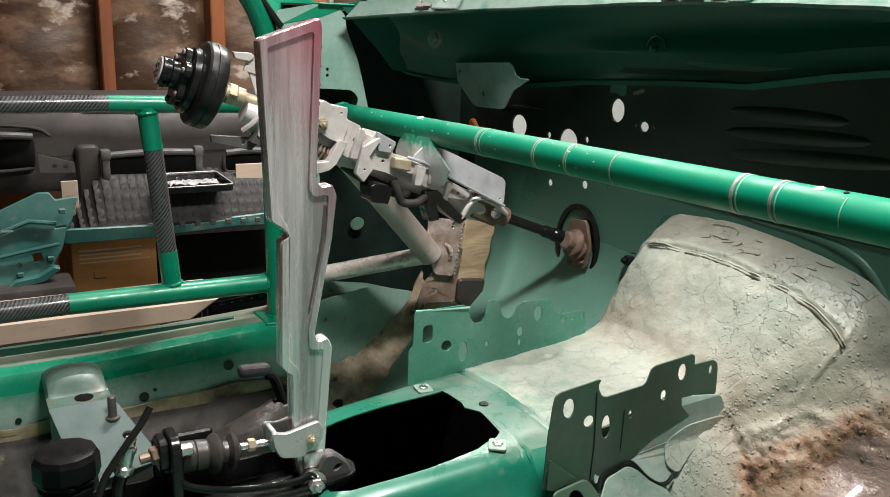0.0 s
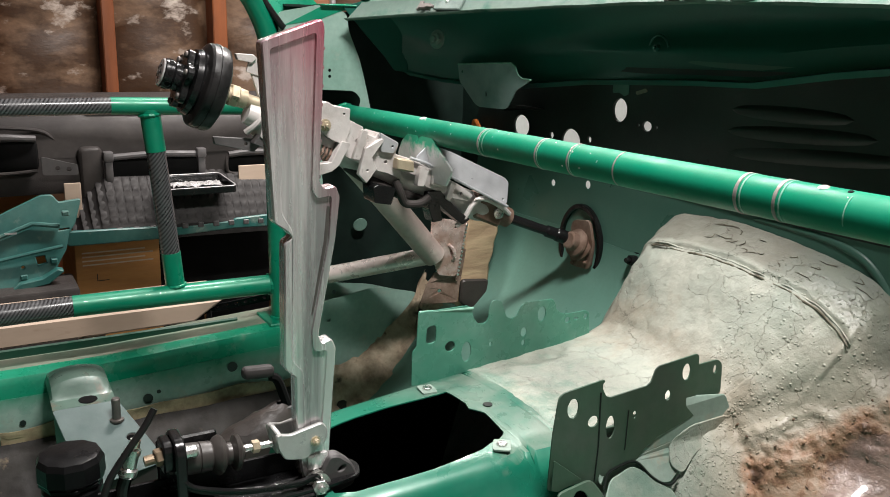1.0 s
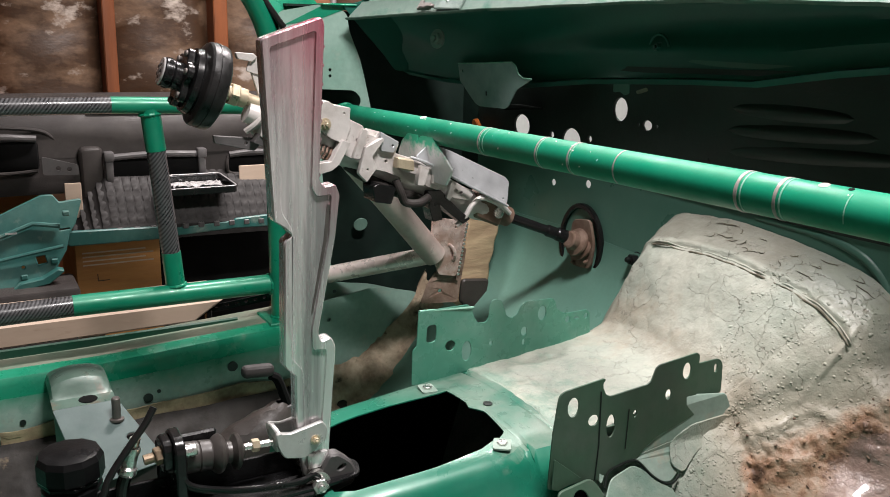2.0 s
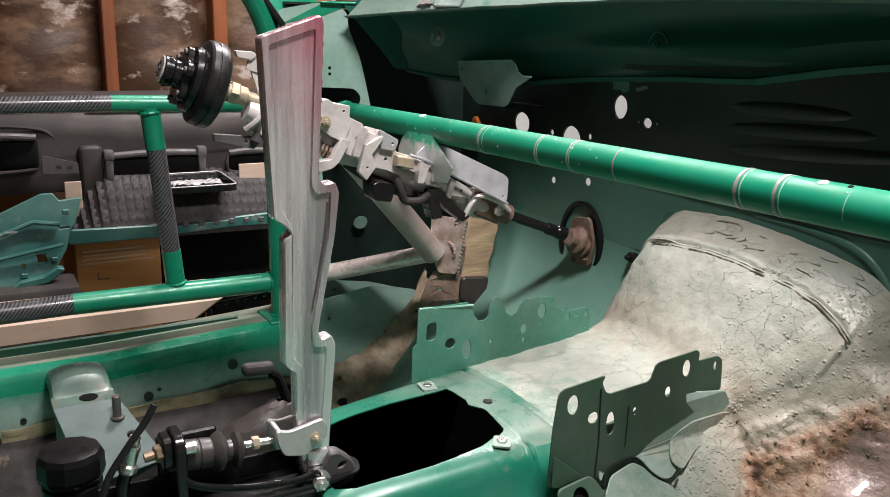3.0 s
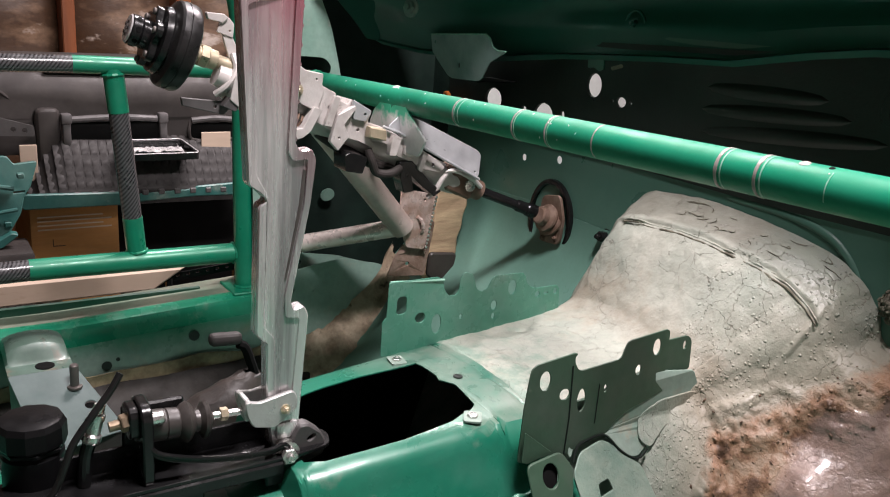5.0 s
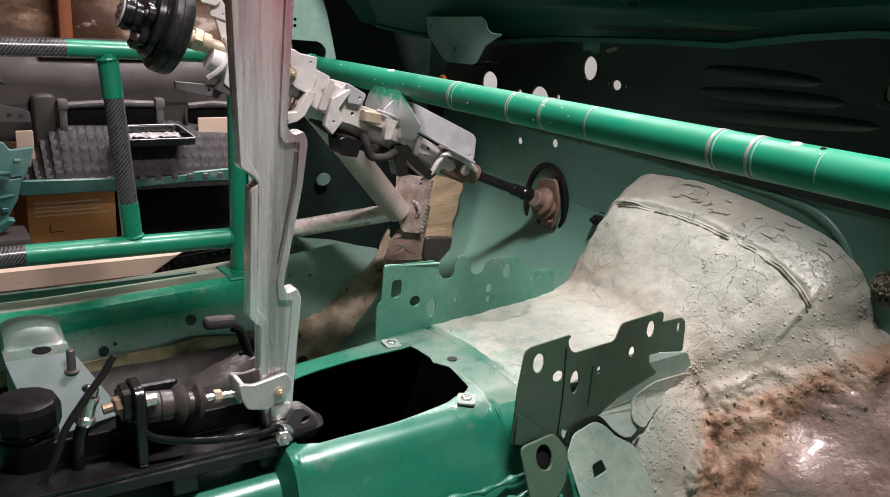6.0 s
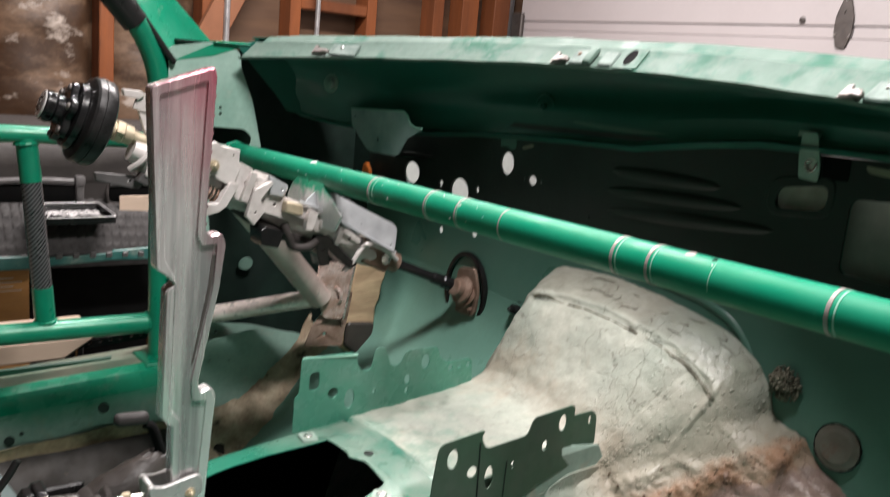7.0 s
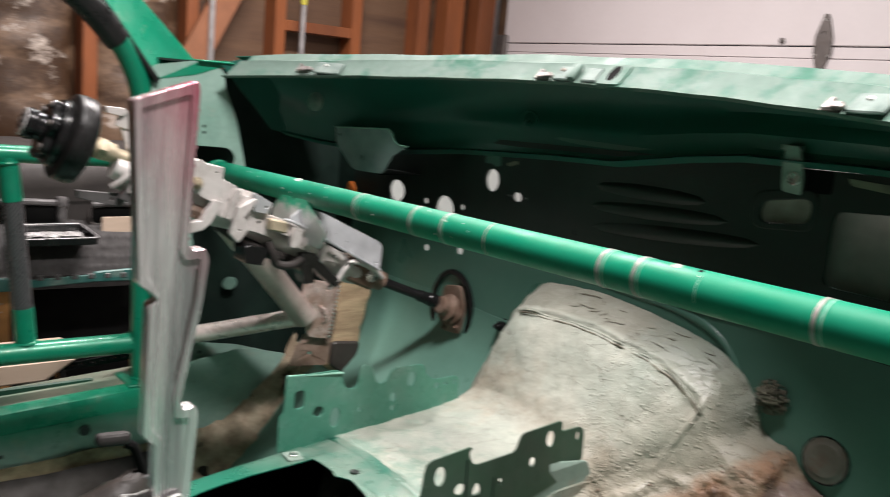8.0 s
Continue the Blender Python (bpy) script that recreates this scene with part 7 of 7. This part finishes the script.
for k in range(26):
    i, j = random.randrange(196, 220), random.randrange(column_of(13), column_of(27))
    run, bend, size = random.uniform(-0.9, 0.9), random.uniform(-0.6, 0.6), random.uniform(0.4, 1.1)
    pts, fi, fj = [], float(i), float(j)
    for q in range(7):
        pts.append(BULGE[max(0, min(228, int(fi)))][max(0, min(298, int(fj)))] + Vector((0, -0.0006, 0.0008)))
        fi, fj, run = fi + 1.3 * size * math.sin(run), fj + 2.2 * size * math.cos(run), run + bend
    if min((a - b).length for a, b in zip(pts, pts[1:])) < 0.0003:
        continue
    curl = tube(pts, 0.0006, 5, 0, [0.0002, 0.0004, 0.0006, 0.0007, 0.0006, 0.0004, 0.0002])
    curls = join(curls, curl)
dim("curled_flakes", curls, GAPDIRT, "dark curled flakes on the upper plate", sharp=80)

random.seed(21)
crumbs = bmesh.new()
for k in range(520):
    p = BULGE[random.randrange(115, 226)][random.randrange(column_of(29), 299)]
    if creep(p) + 0.02 * random.gauss(0, 1) < 0.0 or (creep(p) > 0.08 and p.x > 0.27):
        continue
    r = random.uniform(0.0005, 0.0014) + 0.0016 * random.random() ** 5
    m = Matrix.Translation(p) @ Euler((random.uniform(0, 3), random.uniform(0, 3), 0)).to_matrix().to_4x4() @ Matrix.Diagonal((r * 1.4, r * 0.5, r * 1.1, 1))
    bmesh.ops.create_icosphere(crumbs, subdivisions=1, radius=1, matrix=m)
tagged(part("rust_crumbs", crumbs, RUST, sharp=80), "loose brown crumbs of rust and dirt in the footwell", "dirt", "", "stuff")

# folded gusset below the olive bracket
TORN = [(0.595, 0.473), (0.606, 0.485), (0.622, 0.489), (0.642, 0.491), (0.652, 0.487), (0.662, 0.474), (0.676, 0.464), (0.688, 0.462), (0.702, 0.468)]


def flank(y, z, out=0.0):
    """A place on the tunnel's sloping passenger side."""
    return (0.1310 + out + 0.70 * max(0, 0.497 - z) + 0.05 * (y - 0.62), y, z)


dim("tunnel_gusset", sheet(rounded(TORN + [(0.735, 0.482), (0.780, 0.490), (0.797, 0.500), (0.799, 0.518), (0.785, 0.545), (0.70, 0.555), (0.60, 0.53)], 0.005), [], 0.003, lambda a, b, c: flank(a, b, c + 0.002 * math.sin(a * 50)), 0.0008), GUSSET, "pale green folded tunnel gusset")
dim("gusset_edge", tube([flank(a, b - 0.001, 0.004) for a, b in TORN], 0.0016, 6, 4), FIREWALL, "dark torn edge")
dim("gusset_lobe", sheet(rounded([(0.706, 0.468), (0.694, 0.478), (0.705, 0.502), (0.735, 0.515), (0.790, 0.518), (0.798, 0.502), (0.770, 0.494), (0.735, 0.484)], 0.008), [], 0.002, lambda a, b, c: flank(a, b, c + 0.0045), 0.0008), SEALER, "thin lobe of sealer on the gusset")
dim("tunnel_foot", sheet(rounded([(0.527, 0.484), (0.575, 0.489), (0.588, 0.470), (0.580, 0.440), (0.560, 0.425), (0.53, 0.43)], 0.008), [circle(0.556, 0.469, 0.0115, 0.0135)], 0.003, lambda a, b, c: (0.150 + c + 0.45 * (0.49 - b), a, b), 0.0008), OLIVE, "olive tunnel foot with a round hole")
# black disc behind the foot's hole stands for its shade
dim("foot_cavity", sheet(circle(0.556, 0.469, 0.0135, 0.0155), [], 0.002, lambda a, b, c: (0.1445 + c + 0.45 * (0.49 - b), a, b)), MATTEBLACK, "dark cavity behind the hole")
dim("tunnel_tab", sheet(rounded([(0.590, 0.462), (0.606, 0.479), (0.640, 0.486), (0.652, 0.480), (0.662, 0.468), (0.684, 0.456), (0.692, 0.42), (0.69, 0.36), (0.595, 0.36)], 0.006), [rounded([(0.616, 0.436), (0.618, 0.449), (0.634, 0.452), (0.637, 0.440)], 0.003)], 0.002, lambda a, b, c: flank(a, b, c + 0.006), 0.0006), SEALER, "pale mottled tab with a square hole")

random.seed(29)
for path, r in (([(0.152, 0.33, 0.400), (0.147, 0.40, 0.426), (0.143, 0.4458, 0.4375), (0.147, 0.50, 0.4390), (0.148, 0.531, 0.4430), (0.151, 0.56, 0.451), (0.155, 0.584, 0.456), (0.168, 0.592, 0.440), (0.181, 0.594, 0.412), (0.190, 0.598, 0.37)], 0.0062),
                ([(0.165, 0.37, 0.390), (0.160, 0.43, 0.412), (0.158, 0.48, 0.424), (0.160, 0.52, 0.428), (0.166, 0.555, 0.434), (0.178, 0.575, 0.420)], 0.0050)):
    pts = []
    for a, b in zip(path, path[1:]):
        for k in range(8):
            q = Vector(a).lerp(Vector(b), k / 8)
            pts.append(tuple(q + Vector((0.003 * noise.noise(q * 60), 0.004 * noise.noise(q * 50 + Vector((3, 0, 0))), 0.003 * noise.noise(q * 70 + Vector((0, 8, 0)))))))
    dim("crumpled_edge", tube(pts, r, 10, 0, [r * (0.75 + 0.6 * noise.noise(Vector(q) * 45) + 0.35 * noise.noise(Vector(q) * 130)) for q in pts]), TUNNELPAINT, "crumpled edge of torn sheet metal", sharp=40)

# ---------------------------------------------------------------- things in the garage, seen through the driver's doorway
# dashboard moulding on cartons
stack = thing("carton", (-1.62, 0.36, 0.0), "large brown cardboard carton with printed lines", "cardboard box", "cartons")
st = under(stack)
st("body", box((-1.85, 0.245, 0.0), (-1.52, 0.458, 0.405), 0.004), CARDBOARD)
for k in range(4):
    st("printed_line", box((-1.5195, 0.262, 0.336 + 0.011 * k), (-1.5185, 0.44 - 0.02 * (k % 2), 0.3395 + 0.011 * k)), BEIGE)
st("printed_mark", join(box((-1.5195, 0.295, 0.292), (-1.5185, 0.297, 0.312)), box((-1.5195, 0.297, 0.292), (-1.5185, 0.325, 0.294))), INK)
st("flap", box((-1.85, 0.247, 0.4055), (-1.69, 0.456, 0.409), 0.001, 1), CARDBOARD)
st("flap", box((-1.687, 0.247, 0.4055), (-1.522, 0.456, 0.409), 0.001, 1), CARDBOARD)
st("tape", box((-1.5185, 0.345, 0.395), (-1.5178, 0.372, 0.404)), BEIGE, "pale strip of packing tape")
# matte black box paints the shade of the gap beside the carton
st2 = thing("carton", (-1.75, 0.75, 0.0), "black box filling the dark gap below the dashboard moulding", "cardboard box", "cartons")
s2t = under(st2)
s2t("body", box((-1.95, 0.47, 0.0), (-1.66, 1.15, 0.355), 0.004), MATTEBLACK)
s2t("lid", box((-1.955, 0.465, 0.3555), (-1.655, 1.155, 0.372), 0.004), PLASTIC)
st3 = thing("carton", (-1.85, 0.0, 0.0), "brown cardboard carton behind the moulding", "cardboard box", "cartons")
s3t = under(st3)
s3t("body", box((-2.25, -0.45, 0.0), (-1.87, 0.235, 0.516), 0.004), CARDBOARD)
s3t("flap", box((-2.25, -0.45, 0.5165), (-2.062, 0.235, 0.520), 0.001, 1), CARDBOARD)
s3t("flap", box((-2.058, -0.45, 0.5165), (-1.87, 0.235, 0.520), 0.001, 1), CARDBOARD)
st4 = thing("carton", (-2.1, 0.7, 0.0), "pale cardboard carton with its flap showing", "cardboard box", "cartons")
s4t = under(st4)
s4t("body", box((-2.3, 0.44, 0.0), (-1.97, 1.05, 0.60), 0.004), BEIGE)
s4t("flap", box((-1.969, 0.46, 0.50), (-1.965, 1.03, 0.598), 0.001, 1), CARDBOARD)

dash = thing("dashboard", (-1.62, 0.40, 0.43), "removed charcoal plastic dashboard lying on cartons", "dashboard")
ds = under(dash)
rows = []
for i in range(41):
    y = -0.55 + 1.55 * i / 40
    b = 0.012 * math.sin(y * 9)
    rows.append([(-1.70, y, 0.50), (-1.585, y, 0.520), (-1.575, y, 0.560 + b), (-1.60, y, 0.610), (-1.585, y, 0.655 + b), (-1.60, y, 0.712), (-1.66, y, 0.745 + b), (-1.75, y, 0.765), (-1.84, y, 0.755)])
ds("moulding", grid_surface(rows, 0.004), PLASTIC, sharp=60)
pad = ds("top_pad", box((-1.80, 0.31, 0.722), (-1.60, 0.60, 0.742), 0.008), PLASTIC, "raised centre pad")
sub(pad)("lettering", box((-1.598, 0.415, 0.7275), (-1.597, 0.465, 0.7335)), BARS, "row of small pale letters")
for y0, y1, z0, z1 in ((0.02, 0.185, 0.585, 0.662), (0.345, 0.600, 0.545, 0.606), (0.665, 0.80, 0.552, 0.600)):
    # black block paints the shade inside the opening
    ds("vent_opening", box((-1.588, y0, z0), (-1.566, y1, z1), 0.012), MATTEBLACK, "empty opening, its inner shade painted black")
    ds("opening_sill", tube([(-1.566, y0 + 0.004, z1 + 0.004), (-1.560, (y0 + y1) / 2, z1 + 0.010), (-1.566, y1 - 0.004, z1 + 0.004)], 0.009, 10, 6), GREYPLASTIC)
    ds("opening_lip", tube([(-1.566, y0, z1), (-1.562, y0 - 0.004, (z0 + z1) / 2), (-1.566, y0 + 0.006, z0), (-1.564, (y0 + y1) / 2, z0 - 0.004), (-1.566, y1 - 0.006, z0)], 0.005, 8, 5), PLASTIC)
for y in (0.349, 0.590):
    ds("bracket_post", join(box((-1.572, y - 0.010, 0.545), (-1.550, y + 0.010, 0.612), 0.005, 2), box((-1.576, y - 0.013, 0.600), (-1.546, y + 0.013, 0.628), 0.006, 2)), GREYPLASTIC)
ds("tab_plate", sheet(rounded([(0.190, 0.575), (0.274, 0.572), (0.274, 0.598), (0.190, 0.622)], 0.006), [circle(0.226, 0.591, 0.006), circle(0.252, 0.588, 0.006)], 0.006, lambda a, b, c: (-1.556 + c, a, b)), GREYPLASTIC, "grey tab with two screw holes")
ds("moulded_leg", box((-1.60, 0.278, 0.450), (-1.562, 0.338, 0.640), 0.016, 3), PLASTIC)
ds("glove_box_edge", tube([(-1.586, 0.0, 0.690), (-1.580, 0.10, 0.694), (-1.584, 0.19, 0.684), (-1.590, 0.225, 0.662)], 0.005, 8, 6), PLASTIC)

for y0, y1, z0, z1, ry in ((0.236, 0.276, 0.46, 0.552, 4), (0.690, 0.772, 0.44, 0.574, -3)):
    scrap = thing("cardboard_piece", (-1.548, (y0 + y1) / 2, z0), "loose pale cardboard piece standing against the dashboard moulding", "cardboard", "cardboard pieces")
    under(scrap)("sheet", box((-1.551, y0, z0), (-1.547, y1, z1), 0.001, 1), BEIGE)

mat_ob = thing("rubber_mat", (-1.55, 0.5, 0.43), "charcoal ribbed rubber mat folded over the dashboard moulding", "mat")
rm = under(mat_ob)
def mat_at(u, y):
    """Profile of the mat from its front hem (0) up and back over the dashboard (1), sagging at both ends."""
    P = [(-1.478, 0.404), (-1.476, 0.440), (-1.492, 0.468), (-1.512, 0.500), (-1.535, 0.532), (-1.565, 0.560), (-1.60, 0.572)]
    k = min(len(P) - 1.001, u * (len(P) - 1))
    a, b = P[int(k)], P[int(k) + 1]
    sag = max(0, 0.335 - y) ** 1.3 * 2.6 + max(0, y - 0.62) * 0.04
    z = a[1] + (b[1] - a[1]) * (k - int(k))
    return (a[0] + (b[0] - a[0]) * (k - int(k)), y, max(0.404 - 0.02 * (y - 0.3), z - sag * min(1, u * 1.6) - 0.015 * (y - 0.3)))


rm("sheet", grid_surface([[mat_at(k / 12, y) for k in range(13)] for y in [0.248 + 0.535 * i / 30 for i in range(31)]], 0.008), MATRIB)
for k in range(25):
    y0 = 0.256 + 0.0216 * k
    rows = []
    for i in range(19):
        u = 0.20 + 0.78 * i / 18
        cutk = 0.0016 + 0.0008 * noise.noise(Vector((k, i * 0.7, 4))) if i % 3 else -0.0012  # cross grooves
        x, _, z = mat_at(u, y0)
        rows.append([(x + 0.001, y0 - 0.0088, z), (x + cutk * 0.6, y0 - 0.0068, z + cutk + 0.0012), (x + cutk * 0.6, y0 + 0.0068, z + cutk + 0.0012), (x + 0.001, y0 + 0.0088, z)])
    rm("ridge", grid_surface(rows), MATRIB, sharp=40)
for k in range(13):
    x, y, z = mat_at(0.15, 0.27 + 0.0415 * k)
    rm("hem_tab", box((x - 0.002, y - 0.008, z - 0.008), (x + 0.006, y + 0.008, z + 0.006), 0.002, 1), GREYPLASTIC, "worn grey tab")

tray = thing("ashtray_insert", (-1.50, 0.52, 0.535), "black glossy plastic tray with clear bits in it", "tray")
ty = under(tray)
ty("frame", sheet(rounded([(0.470, -1.535), (0.630, -1.535), (0.655, -1.445), (0.445, -1.445)], 0.012), [rounded([(0.476, -1.530), (0.625, -1.530), (0.648, -1.452), (0.453, -1.452)], 0.009)], 0.018, lambda a, b, c: (b, a, 0.540 + c - 0.25 * (b + 1.49)), 0.0015), BLACK)
ty("floor", box((-1.530, 0.472, 0.528), (-1.45, 0.640, 0.533), 0.002, 1), PLASTIC)
ty("rim", sheet(rounded([(0.469, -1.536), (0.631, -1.536), (0.656, -1.444), (0.444, -1.444)], 0.012), [rounded([(0.473, -1.533), (0.628, -1.533), (0.652, -1.4475), (0.449, -1.4475)], 0.010)], 0.0012, lambda a, b, c: (b, a, 0.5497 + c - 0.25 * (b + 1.49)), 0.0004), GALV, "worn shiny rim")
random.seed(3)
ty("wrapper", grid_surface([[(-1.523 + 0.115 * i / 11, 0.490 + 0.13 * j / 17, 0.541 + 0.008 * noise.noise(Vector((i * 0.9, j * 0.9, 5)))) for j in range(18)] for i in range(7)], 0.0006), ALU, "crumpled shiny wrapper", sharp=10)

trim = thing("trim_panel", (-1.45, 0.1, 0.38), "scuffed teal plastic trim panels piled at the doorway", "trim panel")
tp = under(trim)
PANEL = [(-0.35, 0.50), (0.081, 0.497), (0.174, 0.537), (0.199, 0.537), (0.212, 0.518), (0.263, 0.523), (0.244, 0.467), (0.228, 0.444), (0.217, 0.405), (0.192, 0.366), (0.158, 0.346), (0.108, 0.339), (0.078, 0.315), (-0.35, 0.305)]
tp("face", sheet(rounded(PANEL, 0.005), [rounded([(0.150, 0.372), (0.146, 0.396), (0.170, 0.398), (0.174, 0.376)], 0.003), circle(0.118, 0.372, 0.006), rounded([(0.205, 0.450), (0.205, 0.457), (0.232, 0.459), (0.232, 0.452)], 0.002)], 0.012, lambda a, b, c: (-1.45 + c - 0.25 * (b - 0.42), a, b), 0.002), TEALPLASTIC)
tp("fold", tube([(-1.437, -0.35, 0.452), (-1.440, 0.076, 0.451), (-1.446, 0.148, 0.476), (-1.444, 0.208, 0.466)], 0.006, 8), TEALPLASTIC, "raised moulded fold")
tp("fold", tube([(-1.425, -0.35, 0.400), (-1.425, 0.06, 0.395), (-1.424, 0.135, 0.408), (-1.428, 0.21, 0.418)], 0.005, 8), TEALPLASTIC)
tp("flange", sheet(rounded([(-0.35, 0.305), (0.078, 0.315), (0.108, 0.339), (0.158, 0.346), (0.192, 0.366), (0.205, 0.362), (0.17, 0.335), (0.11, 0.325), (0.085, 0.300), (-0.35, 0.292)], 0.003), [], 0.03, lambda a, b, c: (-1.415 + c, a, b), 0.002), TEALPLASTIC)
for a, b in ((0.118, 0.350), (0.188, 0.384), (0.222, 0.500)):
    tp("clip", box((-1.438, a - 0.008, b - 0.006), (-1.420, a + 0.008, b + 0.006), 0.002, 1), TEALPLASTIC)
tp("label_print", box((-1.4365, 0.086, 0.4555), (-1.4355, 0.112, 0.4600), 0.0), BARS, "faint pale marking")
tp("arm", sheet(rounded([(0.20, 0.442), (0.46, 0.434), (0.46, 0.406), (0.23, 0.408)], 0.004), [], 0.012, lambda a, b, c: (-1.473 + c, a, b), 0.003), TEALPLASTIC)
tp("arm", sheet(rounded([(0.46, 0.424), (0.65, 0.432), (0.655, 0.438), (0.80, 0.444), (0.80, 0.412), (0.652, 0.416), (0.46, 0.408)], 0.004), [], 0.010, lambda a, b, c: (-1.478 + c, a, b), 0.003), TEALPLASTIC)

crate = thing("low_crate", (-1.45, 0.0, 0.0), "dark plastic crate under the teal panels", "crate")
under(crate)("body", box((-1.505, -0.4, 0.0), (-1.36, 0.235, 0.329), 0.01), PLASTIC)

bench = thing("plank_bench", (-1.05, 0.0, 0.0), "pale stained wooden plank on low trestles beside the car", "bench")
bn = under(bench)
bn("plank", sheet([(-1.2, 0.325), (0.42, 0.330), (0.475, 0.366), (-1.2, 0.374)], [], 0.16, lambda a, b, c: (-1.08 + c, a, b), 0.004), BEIGE)
for y in (-0.9, 0.2):
    bn("trestle", join(box((-1.15, y, 0.0), (-1.11, y + 0.04, 0.325), 0.003, 1), box((-1.05, y, 0.0), (-1.01, y + 0.04, 0.325), 0.003, 1)), BEIGE)
rail = thing("perforated_rail", (-1.06, 0.5, 0.0), "black perforated steel rail leaning by the plank", "rail")
rl = under(rail)
rl("strip", sheet(rounded([(0.44, 0.335), (0.62, 0.348), (0.62, 0.366), (0.46, 0.352)], 0.003), [circle(0.475 + 0.022 * k, 0.3475 + 0.0016 * k, 0.0045, 0.003) for k in range(6)], 0.004, lambda a, b, c: (-1.02 + c, a, b)), BLACK)
rl("leg", join(box((-1.03, 0.45, 0.0), (-1.01, 0.462, 0.345), 0.002, 1), box((-1.03, 0.60, 0.0), (-1.01, 0.612, 0.355), 0.002, 1)), BLACK)
